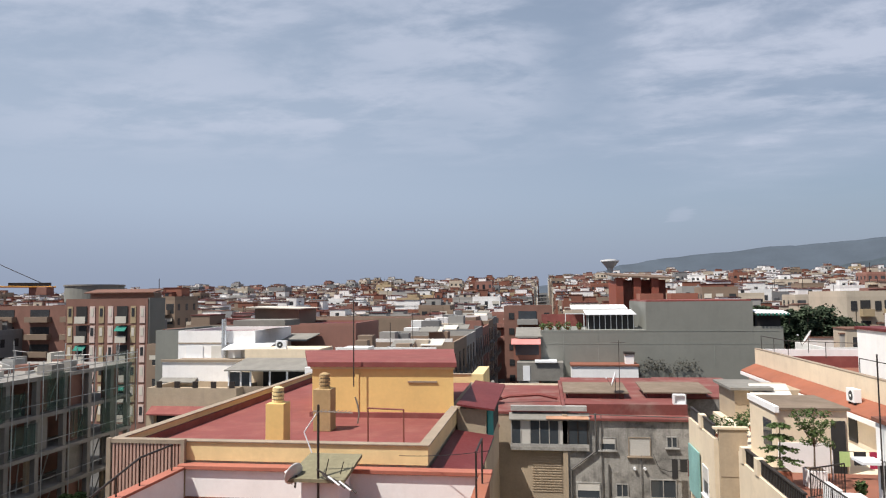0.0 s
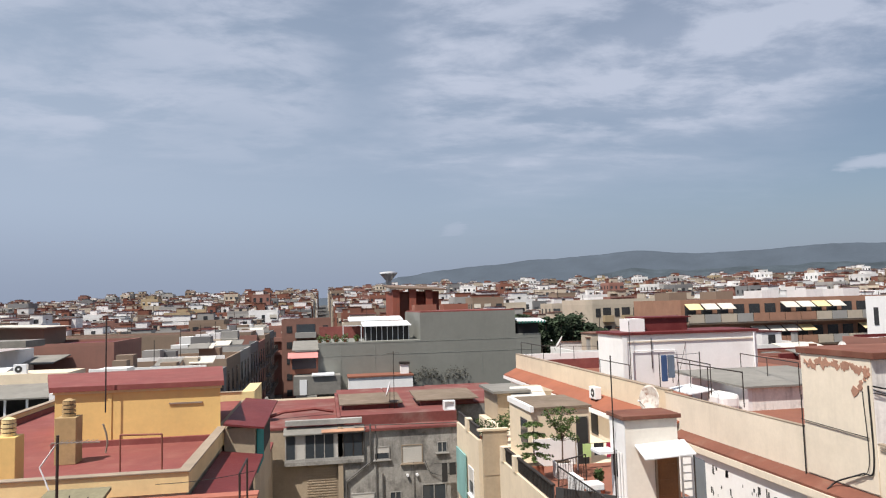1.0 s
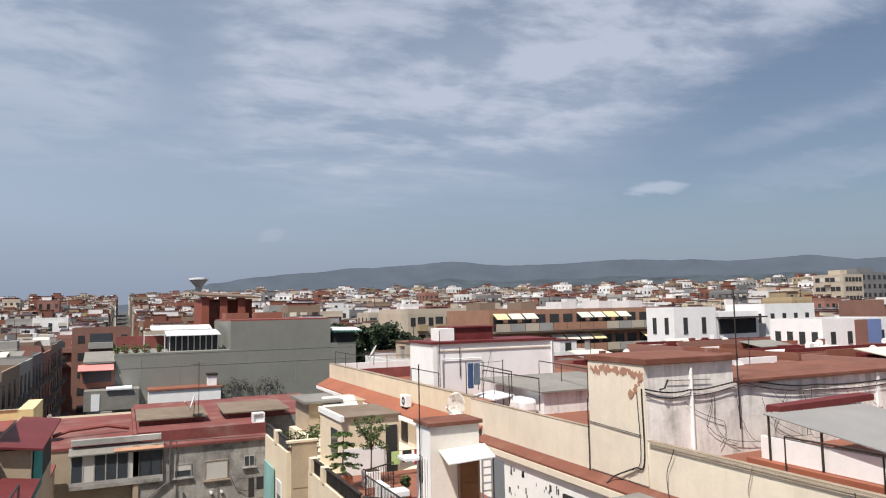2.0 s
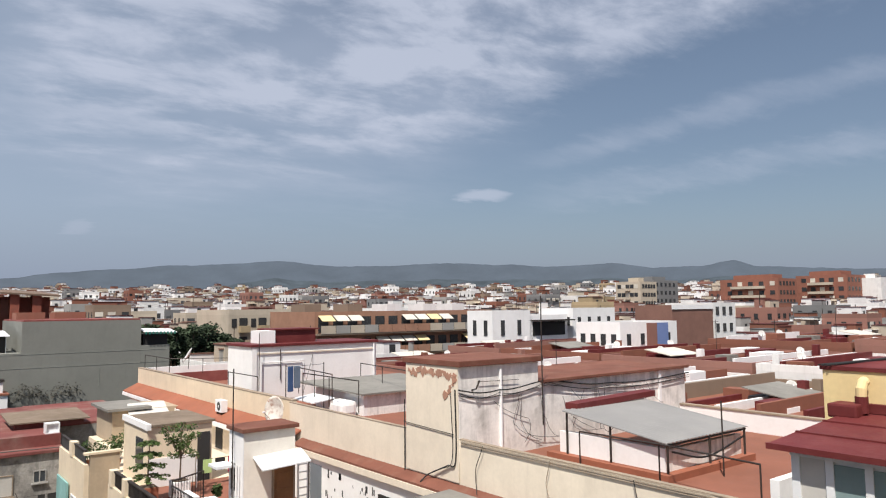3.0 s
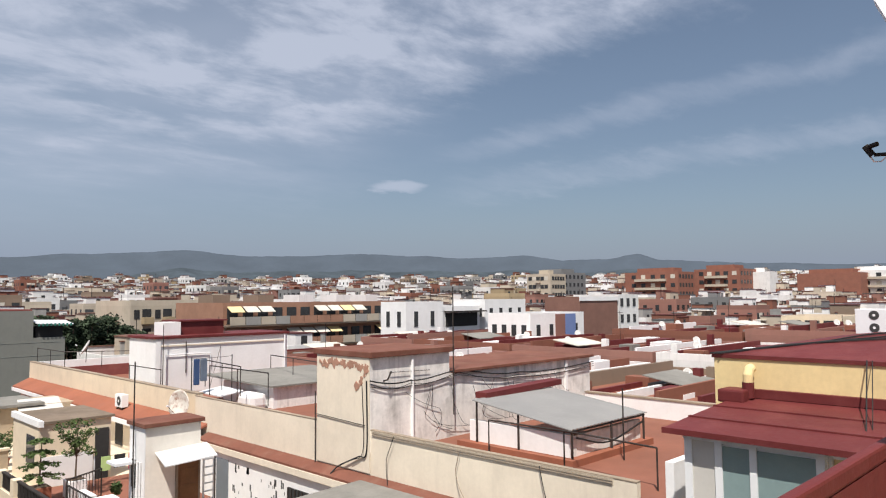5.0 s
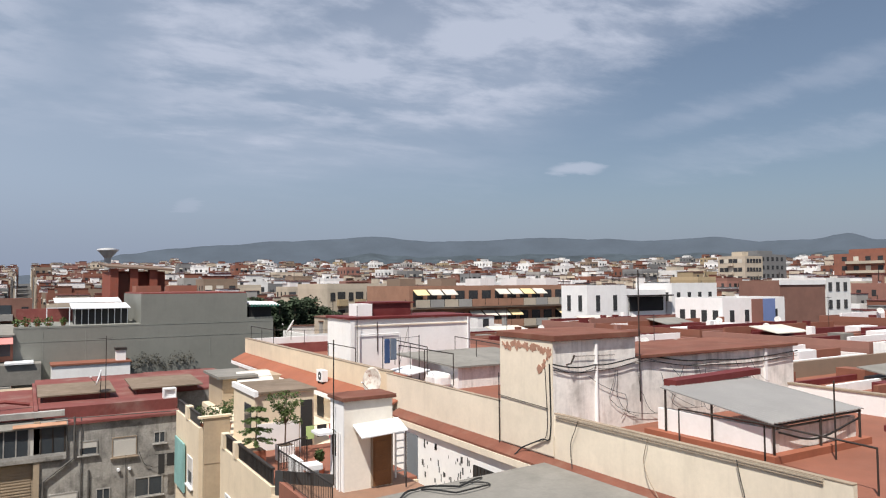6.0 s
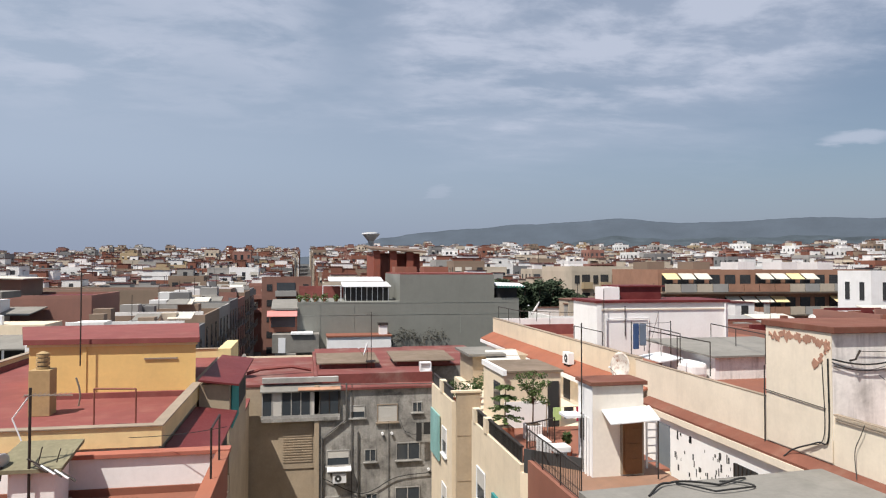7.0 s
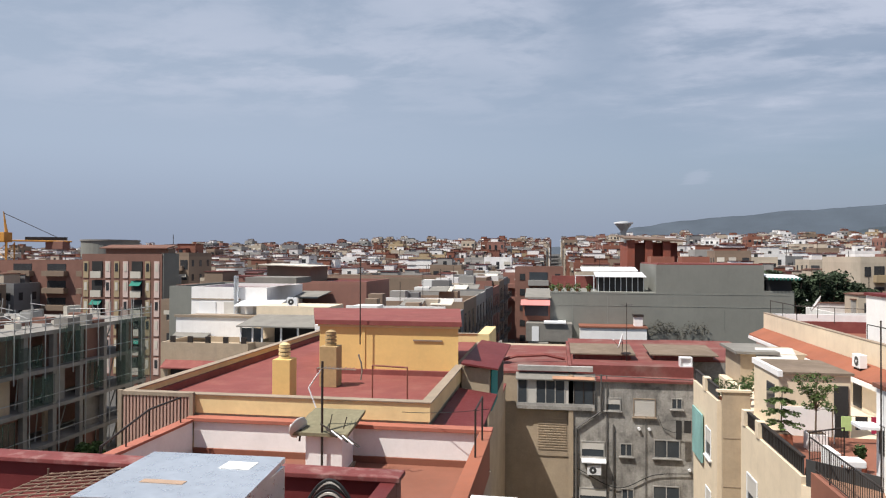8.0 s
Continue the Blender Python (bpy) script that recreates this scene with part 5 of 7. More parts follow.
def sheet_shelter():
    c = root("sheet_shelter", (19, 27, -4.7), "low roof shelter with a weathered grey sheet top", "shelter")
    part("front_wall", box(17.7, 22.6, 27.0, 27.2, -4.7, -3.76), DIRTY, c)
    part("side_wall", box(17.5, 17.696, 27.0, 31.5, -4.7, -3.76), WHITE, c)
    part("sheet_top", prism([(17.3, 26.8), (22.8, 26.8), (22.8, 31.8), (16.6, 31.8)], [-3.756, -3.756, -3.5, -3.5], [-3.68, -3.68, -3.42, -3.42]), FIBRE, c)
    part("tank_body", box(16.5, 17.3, 27.2, 28.6, -4.7, -4.0, 0.2), WHITE, c, "rounded white water tank")
    part("white_lid", prism([(15.6, 28.2), (16.7, 28.2), (16.8, 30.4), (15.7, 30.4)], [-4.1, -3.95, -3.95, -4.1], [-4.05, -3.9, -3.9, -4.05]), ALU, c)


sheet_shelter()
for x, w, hh, c in ((15.05, 0.26, 1.15, (0.04, 0.075, 0.17)), (15.36, 0.3, 1.0, (0.12, 0.15, 0.2))):
    solo("hanging_jeans", box(x, x + w, 29.54, 29.66, -2.5 - hh, -2.5, 0.04), material("denim_%d" % int(hh * 100), c, rough=0.95, vary=0.25, scale=3), "blue denim trousers hanging on a line", "laundry", "laundry", at=(x, 29.6, -3.6))
cable([(14.95, 29.6, -2.48), (16.9, 29.6, -2.46)], 0.01, 0.02, "washing line with jeans on the roof")
for x, z in ((14.95, -3.88), (16.9, -4.7)):
    solo("line_post", rod((x, 29.6, z), (x, 29.6, -2.4), 0.025, 6), DARKMETAL, "iron post of a washing line", "post", at=(x, 29.6, z))
satellite_dish((14.3, 29.2, -4.95), (-0.96, -0.28, 0.12), 0.62, "white satellite dish blotched with rust", RUSTDISH, mast=0.6)
ac_unit(14.12, 35.3, -5.12, 0.85, 0.62, 0.34, "-x", "white air conditioner standing on the clay ledge")
satellite_dish((17.5, 50.5, -4.0), (-0.8, 0.2, 0.5), 0.6, "grey satellite dish at the roof end", mast=0.9)


# ---- terraces on the street side of the long house ----
def terraces():
    h = root("terraced_house", (10, 30, GROUND_Z), "cream terraced apartment house with planted roof terraces", "house")
    part("block", box(7.7, 13.0, 22.6, 29.6, GROUND_Z, -7.1), CREAM, h)
    part("terrace_floor", box(7.75, 13.0, 22.7, 29.6, -7.1, -7.0), TERRA, h)
    part("street_wall", box(7.5, 7.696, 22.6, 29.6, GROUND_Z, -6.55), CREAM, h)
    part("pier", box(7.45, 7.75, 28.9, 29.3, -6.55, -5.95), CREAM, h)
    part("pier", box(7.45, 7.75, 27.0, 27.4, -6.55, -5.95), CREAM, h)
    for y0, y1 in ((22.7, 27.0), (27.4, 28.9)):
        part("dark_screen", box(7.58, 7.62, y0, y1, -6.5, -6.02), FANGRILL, h, "dark netting behind the balcony bars")
        part("balcony_rail", box(7.54, 7.66, y0, y1, -6.02, -5.96), DARKMETAL, h)
        for i in range(int((y1 - y0) / 0.16)):
            part("balcony_bar", box(7.55, 7.575, y0 + 0.08 + i * 0.16, y0 + 0.1 + i * 0.16, -6.5, -6.02), DARKMETAL, h)
    part("bevel_wall", prism([(7.5, 22.596), (9.1, 20.9), (9.3, 21.1), (7.7, 22.7)], -8.6, -6.8), CREAM, h)
    part("bevel_screen", prism([(7.6, 22.5), (9.1, 20.95), (9.13, 20.98), (7.63, 22.53)], -6.8, -6.0), FANGRILL, h)
    part("teal_awning", prism([(7.2, 22.2), (8.9, 20.5), (9.0, 20.7), (7.45, 22.5)], -11, -8.65), TEAL, h)
    part("teal_awning", box(7.3, 7.4, 22.6, 25.6, -10.8, -8.4), TEAL, h)
    for z in (-9.6, -12.5):
        window(h, "-x", 27.2, 28.6, z, z + 1.4, 7.5, "half")
    # the room on the terrace
    r = part("terrace_room", box(8.95, 11.6, 29.7, 33.2, -7.05, -4.6), CREAM, h, "small roof room with a red-brown roof")
    part("roof", box(9.05, 11.7, 29.6, 33.3, -4.596, -4.5), MOSSBROWN, r)
    part("fascia", box(8.88, 9.046, 29.5, 33.3, -4.68, -4.44), WHITE, r)
    part("white_panel", box(9.0, 10.9, 29.66, 29.696, -7.0, -5.85), WHITE, r)
    part("side_window", box(8.91, 8.946, 30.2, 31.2, -6.2, -5.1), GLASS, r)
    # flat black panel paints the shade of the doorway
    part("doorway", box(10.98, 11.5, 29.64, 29.694, -7.0, -5.0), DARKIN, r)
    part("block", box(8.5, 14.2, 29.604, 34.4, GROUND_Z, -7.05), CREAM, h)
    # far terrace
    part("far_block", boxes((7.7, 14.2, 34.404, 39.4, GROUND_Z, -7.1), (10.0, 14.2, 39.404, 45, GROUND_Z, -7.1)), CREAM, h)
    part("far_street_wall", box(7.5, 7.696, 33.8, 39.4, GROUND_Z, -6.55), CREAM, h)
    # tan colour paints the shade on this camera-facing side of the cream house
    part("far_end_wall", box(7.7, 8.9, 33.6, 33.8, GROUND_Z, -6.1), TANW, h)
    part("far_end_coping", box(7.45, 8.95, 33.55, 33.85, -6.096, -6.0), CREAM, h)
    for z in (-8.2, -10.4, -12.6):
        part("end_wall_joint", box(7.72, 8.88, 33.585, 33.598, z, z + 0.03), COPING, h)
    for y0, y1 in ((34.0, 36.2), (36.8, 39.2)):
        part("dark_screen", box(7.58, 7.62, y0, y1, -6.5, -6.0), FANGRILL, h)
        part("balcony_rail", box(7.54, 7.66, y0, y1, -6.0, -5.94), DARKMETAL, h)
    part("pier", box(7.45, 7.75, 36.2, 36.8, -6.55, -5.9), CREAM, h)
    part("street_curtain", box(7.36, 7.44, 36.6, 39.0, -10.2, -7.8), material("pale_teal_curtain", (0.22, 0.40, 0.38), rough=0.9, vary=0.2), h, "pale teal balcony curtain")
    part("small_house", box(10.4, 14.2, 41.5, 45, -7.05, -5.35), TANW, h)
    part("small_house_roof", box(10.1, 12.4, 41.2, 45.2, -5.346, -5.2), FIBRE, h)
    part("cream_awning", prism([(11.0, 40.4), (13.2, 40.4), (13.4, 42.4), (11.4, 42.4)], [-5.75, -5.75, -5.15, -5.15], [-5.7, -5.7, -5.1, -5.1]), SHUT, h)
    for z in (-9.6, -12.5):
        window(h, "-x", 35, 36.2, z, z + 1.4, 7.5, "half")


HUTWALL = material("off_white_hut_render", (0.80, 0.75, 0.67), vary=0.06, stain=0.2, stain_colour=(0.45, 0.4, 0.34), streaks=0.15)


def stair_hut():
    h = root("stair_hut", (10, 22, -6.4), "white rendered stair hut with a brown door", "hut")
    part("body", box(9.12, 10.8, 20.3, 21.4, -6.4, -3.6), HUTWALL, h)
    part("white_side", box(9.09, 9.116, 20.3, 21.4, -6.4, -3.6), WHITE, h)
    part("roof_slab", box(9.02, 10.9, 20.2, 21.5, -3.596, -3.47, 0.015), RIDGE, h)
    d = part("door", box(10.08, 10.72, 20.25, 20.298, -6.35, -4.4), WOOD, h, "brown panelled wooden door")
    for i in range(4):
        part("panel", box(10.14, 10.66, 20.235, 20.249, -6.25 + i * 0.46, -5.87 + i * 0.46), WOOD, d)
    part("door_frame", boxes((10.02, 10.078, 20.24, 20.3, -6.35, -4.34), (10.722, 10.78, 20.24, 20.3, -6.35, -4.34)), COPING, h)
    part("canopy", prism([(9.4, 19.6), (11.0, 19.6), (11.0, 20.3), (9.4, 20.3)], [-4.66, -4.58, -4.3, -4.38], [-4.62, -4.54, -4.26, -4.34]), ALU, h, "white sheet canopy")
    part("canopy_post", rod((10.95, 19.65, -6.35), (10.95, 19.65, -4.6), 0.025, 6), DARKMETAL, h)
    part("side_window", box(9.07, 9.089, 20.9, 21.2, -5.4, -4.6), DARKIN, h)
    for y in (20.5, 20.7, 20.95):
        part("pipe", rod((9.04, y, -6.4), (9.04, y, -5.0 + y * 0.02), 0.03, 6), WHITE, h)
    part("side_canopy", prism([(8.5, 20.9), (9.08, 20.9), (9.08, 21.6), (8.5, 21.6)], -4.7, -4.62), ALU, h)


def front_terrace():
    h = root("red_brown_terrace", (11, 18, GROUND_Z), "lower terrace with a red-brown wall and dark railing", "terrace")
    part("block", box(7.9, 11.6, 16, 22.2, GROUND_Z, -6.5), BRICK, h)
    part("lower_yard", box(11.604, 14.28, 12, 22.5, GROUND_Z, -8.6), TANW, h)
    part("front_block", box(7.9, 11.6, 12, 15.996, GROUND_Z, -6.5), BRICK, h)
    part("floor", box(8.0, 11.6, 12, 22.2, -6.496, -6.4), material("brown_tile_floor", (0.26, 0.15, 0.1), rough=0.7, vary=0.15, stain=0.3), h)
    part("street_wall", box(7.7, 7.896, 12, 22.9, -9.5, -6.35), BRICK, h, "red-brown painted wall")
    part("white_wall", box(8.3, 8.5, 22.3, 23.3, -6.9, -5.75), WHITE, h)
    s = part("sink", box(8.35, 8.9, 21.55, 22.1, -5.95, -5.75, 0.03), ALU, h, "white washing sink")
    part("sink_stand", box(8.45, 8.8, 21.65, 22.0, -6.4, -5.95), WHITE, s)
    part("slab_roof", prism([(7.0, 16.2), (14.25, 16.8), (14.25, 10.5), (7.0, 10.5)], -5.6, -5.42), FIBRE, h, "grey weathered flat slab")
    part("slab_support", box(8.0, 14.2, 11, 15.8, -6.4, -5.604), TANW, h)


terraces(), stair_hut(), front_terrace()
railing("balcony_railing", [(7.8, 22.8, -6.35), (7.8, 18.0, -6.35)], 0.95, DARKMETAL, "dark iron balcony railing with thin bars", 1.6, 0.13)
railing("balcony_railing", [(8.0, 23.4, -6.35), (9.3, 24.2, -6.35)], 0.95, DARKMETAL, "dark iron railing round the terrace corner", 1.2, 0.13)
cable([(8.5, 15.5, -5.4), (9.4, 16.2, -5.36), (10.6, 15.9, -5.38), (11.6, 16.3, -5.38)], 0.03, -0.05, "coiled dark cable on the slab roof")
cable([(9.6, 16.2, -5.38), (10.2, 15.4, -5.36), (11.4, 15.6, -5.38), (10.8, 16.2, -5.38)], 0.025, -0.04, "coiled dark cable on the slab roof")
solo("ladder", boxes((11.2, 11.25, 20.9, 20.95, -6.4, -4.9), (11.55, 11.6, 20.9, 20.95, -6.4, -4.9), *[(11.25, 11.55, 20.9, 20.94, -6.2 + i * 0.25, -6.16 + i * 0.25) for i in range(6)]), ALU, "aluminium ladder leaning on the white wall", "ladder", at=(11.4, 20.9, -6.4))


def potted_tree(at, height, seed, kind="bush"):
    rnd = random.Random(seed)
    x, y, z = at
    ob = root("potted_tree", at, "small green tree in a square white planter" if kind == "bush" else "potted pine with flat tiered branches", "plant", "terrace plants")
    part("planter", box(x - 0.32, x + 0.32, y - 0.32, y + 0.32, z, z + 0.62, 0.03), WHITE if kind == "bush" else CLAY, ob)
    part("soil", box(x - 0.27, x + 0.27, y - 0.27, y + 0.27, z + 0.62, z + 0.64), BARK, ob)
    tr, cr = bmesh.new(), bmesh.new()
    tube(tr, (x, y, z + 0.62), (x + 0.05, y, z + height), 0.035, 6, 0.015)
    if kind == "bush":
        for i in range(22):
            a, rr = rnd.uniform(0, 6.28), rnd.uniform(0.1, 0.75)
            c = (x + rr * math.cos(a), y + rr * math.sin(a), z + height * rnd.uniform(0.55, 1.05))
            tube(tr, (x, y, z + height * 0.55), c, 0.012, 4, 0.004)
            leaves(cr, rnd, c, 0.25, 60, 0.06)
    else:
        for tier in range(4):
            zz = z + height * (0.45 + 0.18 * tier)
            for i in range(7):
                a = 6.28 * i / 7 + tier
                rr = 0.75 - 0.13 * tier
                c = Vector((x + rr * math.cos(a), y + rr * math.sin(a), zz - 0.12))
                tube(tr, (x, y, zz), c, 0.01, 4, 0.004)
                for q in range(5):
                    leaves(cr, rnd, Vector((x, y, zz)).lerp(c, 0.3 + 0.17 * q), 0.11, 16, 0.06, 0.4)
    part("trunk", tr, BARK, ob), part("crown", cr, LEAF, ob)


potted_tree((9.6, 27.6, -7.0), 2.6, 4)
potted_tree((8.35, 27.4, -7.0), 2.3, 7, "pine")
rp = random.Random(21)
for x, y, r in ((8.0, 36.0, 0.5), (8.4, 35.0, 0.55), (9.5, 37.0, 0.5), (10.5, 38.5, 0.6), (12.2, 41.0, 0.55), (9.2, 35.4, 0.4), (10.0, 24.8, 0.25)):
    ob = root("potted_plant", (x, y, -7.1), "leafy green plant in a clay pot", "plant", "terrace plants")
    bm = bmesh.new()
    leaves(bm, rp, (x, y, -6.3), r * 0.8, 220, 0.08, 1.3)
    part("foliage", bm, DARKLEAF, ob), part("pot", rod((x, y, -7.1), (x, y, -6.75), 0.15, 10, 0.22), CLAY, ob)
for x, w, hh, m in ((10.85, 0.36, 0.55, material("lime_towel", (0.45, 0.6, 0.25), rough=0.95, vary=0.1)), (11.35, 0.42, 0.5, DARKIN), (11.9, 0.4, 0.62, material("crimson_towel", (0.35, 0.03, 0.07), rough=0.95, vary=0.1))):
    solo("hanging_towel", box(x, x + w, 28.6, 28.64, -5.95 - hh, -5.95, 0.01), m, "coloured towel drying on the terrace", "laundry", "laundry", at=(x, 28.6, -6.5))
cable([(10.6, 28.62, -5.93), (13.4, 28.62, -5.93)], 0.01, 0.02, "washing line on the terrace")
solo("line_post", rod((10.6, 28.62, -7.0), (10.6, 28.62, -5.9), 0.025, 6), ALU, "post of the terrace washing line", "post", at=(10.6, 28.62, -7))


# ---- the house with the red sheet porch ----
def porch_house():
    h = root("porch_house", (19, 2, GROUND_Z), "pale yellow roof house with a maroon sheet porch", "house")
    part("wall", box(13.9, 29, -8, 6.6, GROUND_Z, -4.9), LEMON, h)
    part("roof_room", box(17.1, 27, -6, 7.25, -4.9, -1.36), LEMON, h, "stained pale yellow roof room")
    part("porch_body", box(13.82, 17.1, 3.8, 6.4, -4.9, -2.55), WHITE, h)
    part("porch_side", box(13.9, 17.1, -2, 3.79, -4.9, -2.6), LEMON, h)
    p = part("porch_roof", prism([(13.5, -3), (17.098, -3), (17.098, 6.72), (13.5, 6.72)], [-2.52, -2.28, -2.28, -2.52], [-2.46, -2.22, -2.22, -2.46]), MAROON, h, "maroon sandwich-panel roof")
    for x in (14.6, 15.8):
        z = -2.46 + (x - 13.5) * 0.0667
        part("panel_joint", prism([(x - 0.04, -3), (x + 0.04, -3), (x + 0.04, 6.72), (x - 0.04, 6.72)], z, z + 0.03), MAROON, p)
    part("gutter_edge", box(13.44, 13.498, -3, 6.74, -2.56, -2.45), MAROON, p)
    part("flashing", box(16.95, 17.098, -3, 6.9, -2.216, -2.02), MAROON, h)
    part("eave_slab", box(17.07, 27.2, -6.2, 7.3, -1.356, -1.27), MAROON, h)
    bm = bmesh.new()
    base = [bm.verts.new(q) for q in ((17.1, -6.1, -1.266), (27.1, -6.1, -1.266), (27.1, 7.25, -1.266), (17.1, 7.25, -1.266))]
    a, b = bm.verts.new((19.8, 4.4, -0.78)), bm.verts.new((19.8, -3, -0.78))
    bm.faces.new((base[3], base[0], b, a)), bm.faces.new((base[0], base[1], b)), bm.faces.new((base[1], base[2], a, b)), bm.faces.new((base[2], base[3], a)), bm.faces.new(base[::-1])
    bmesh.ops.recalc_face_normals(bm, faces=bm.faces)
    part("hip_roof", bm, MAROON, h)
    v = part("vent_pipe", rod((16.8, 6.35, -2.2), (16.8, 6.35, -1.85), 0.13, 12), MAROON, h)
    part("vent_cowl", polytube([(16.8, 6.35, -1.85), (16.8, 6.35, -1.7), (16.88, 6.35, -1.58), (17.0, 6.35, -1.55)], 0.11, 12), LEMON, v)
    part("vent_box", box(16.4, 16.94, 6.3, 6.9, -2.3, -2.0, 0.05), MAROON, h)
    d = part("sliding_door", box(13.76, 13.818, 3.85, 6.38, -4.9, -2.57), ALU, h, "white sliding patio door with frosted panes")
    frost = material("frosted_green_glass", (0.22, 0.30, 0.30), rough=0.22, vary=0.06, bump=0.02, spec=0.5)
    part("pane", box(13.72, 13.758, 4.02, 5.02, -4.9, -2.72), frost, d)
    part("pane", box(13.72, 13.758, 5.15, 5.66, -4.9, -2.72), frost, d)
    part("side_panel", box(13.72, 13.758, 5.82, 6.25, -4.9, -2.66), SHUT, d)
    for y0, y1 in ((3.88, 4.02), (5.02, 5.15), (5.66, 5.8), (6.25, 6.4)):
        part("stile", box(13.69, 13.758, y0, y1, -4.9, -2.66), ALU, d)
    part("head", box(13.68, 13.758, 3.85, 6.42, -2.658, -2.55), ALU, d)
    part("lamp_ledge", box(13.5, 14.0, 2.2, 3.7, -2.62, -2.5), WHITE, h)
    part("louvre_window", box(13.86, 13.898, 2.6, 3.1, -3.3, -2.85), SHUT, h)
    part("white_yard_wall", box(15, 29, 7.3, 7.5, -4.9, -3.5), WHITE, h)
    h.location.y -= 0.4


porch_house()
cable([(13.8, 2.9, -3.0), (17.05, 3.6, -1.25)], 0.015, 0.03, "black cable slung up the yellow wall")
cable([(13.8, 2.8, -3.05), (17.05, 3.5, -1.25)], 0.01, 0.06, "black cable slung up the yellow wall")
for i in range(3):
    cable([(17.0, 6.9 - i * 0.1, -1.25), (18.4, 5.0, -1.0), (19.8, 3.2 - i, -0.75), (20, -2, -0.76)], 0.02, 0.0, "dark cables lying over the maroon roof")
ac_unit(26.0, 5.2, -1.14, 0.9, 0.8, 0.4, "-x", "tall white twin-fan air conditioner on the roof", 2)


# ---- our own roof edge, with the big dish ----
def own_roof():
    h = root("lookout_house", (2, -6, GROUND_Z), "the cream house under the viewpoint with maroon parapet", "house")
    part("body", box(-3.5, 9, -12, 0.1, GROUND_Z, -1.65), CREAM, h)
    part("roof", box(-3.4, 9, -11.9, 0.0, -1.65, -1.6), REDROOF, h)
    part("stair_tower", box(3.6, 8.5, -6, 0.125, -1.6, 3.4), LEMON, h, "tall pale yellow stair tower wall")
    p = part("maroon_parapet", box(1.0, 3.596, 0.13, 0.15, -1.6, -0.46), MAROON, h)
    part("coping", box(1.0, 3.596, 0.127, 0.165, -0.456, -0.40, 0.01), MAROON, p)


own_roof()
big = root("satellite_dish", (3.55, -0.62, 1.1), "large white satellite dish on the tower wall", "satellite dish", "satellite dishes")
face = Vector((-0.72, -0.42, 0.42)).normalized()
mm = Matrix.Translation((3.285, -0.540, 1.02)) @ face.to_track_quat("Z", "Y").to_matrix().to_4x4()
bm = dish_bm(0.692, 0.1, 0.015, 8, 48)
bm.transform(mm)
part("reflector", bm, material("white_dish_enamel", (0.62, 0.60, 0.57), rough=0.45, vary=0.04, bump=0.02), big, smooth=True)
bm = bmesh.new()
for k in range(48):
    a0, a1 = 2 * math.pi * k / 48, 2 * math.pi * (k + 1) / 48
    tube(bm, mm @ Vector((0.692 * math.cos(a0), 0.692 * math.sin(a0), 0.09)), mm @ Vector((0.692 * math.cos(a1), 0.692 * math.sin(a1), 0.09)), 0.014, 6)
part("rim", bm, ALU, big)
part("wall_arm", rod((3.6, -0.5, 1.2), mm @ Vector((0, 0, -0.02)), 0.03, 8), DARKMETAL, big)
br = root("aerial_bracket", (3.6, 0.14, 0.65), "black bracket with a small receiver head and white wire", "bracket")
part("arm", rod((3.62, 0.13, 0.652), (3.62, 0.205, 0.658), 0.008, 6), CABLE, br)
part("head", rod((3.61, 0.208, 0.655), (3.6, 0.232, 0.695), 0.013, 8), CABLE, br)
part("horn", rod((3.6, 0.215, 0.69), (3.59, 0.185, 0.695), 0.01, 8), CABLE, br)
part("wire", polytube([(3.61, 0.22, 0.655), (3.61, 0.205, 0.63), (3.61, 0.18, 0.627), (3.61, 0.155, 0.648)], 0.003, 5), ALU, br)


# ---- the middle distance, house by house ----
def plain_house(name, label, x0, x1, y0, y1, top, wall_mat, roof_mat, para=0.7, group="", base=None):
    h = root(name, ((x0 + x1) / 2, (y0 + y1) / 2, GROUND_Z), label, "house", group)
    part("wall", box(x0, x1, y0, y1, GROUND_Z, top), wall_mat, h)
    part("roof", box(x0 + 0.22, x1 - 0.22, y0 + 0.22, y1 - 0.22, top + 0.002, top + 0.06), roof_mat, h)
    if para:
        part("parapet", ring(bmesh.new(), x0, x1, y0, y1, top + 0.002, top + para, 0.2), wall_mat, h)
    return h


BRICKPIER = material("brick_pier", (0.21, 0.11, 0.085), vary=0.12)
FLATBROWN = material("brown_facing_brick", (0.33, 0.18, 0.12), vary=0.12, stain=0.2)
PINKPANEL = material("pale_pink_panel", (0.60, 0.47, 0.42), vary=0.08)


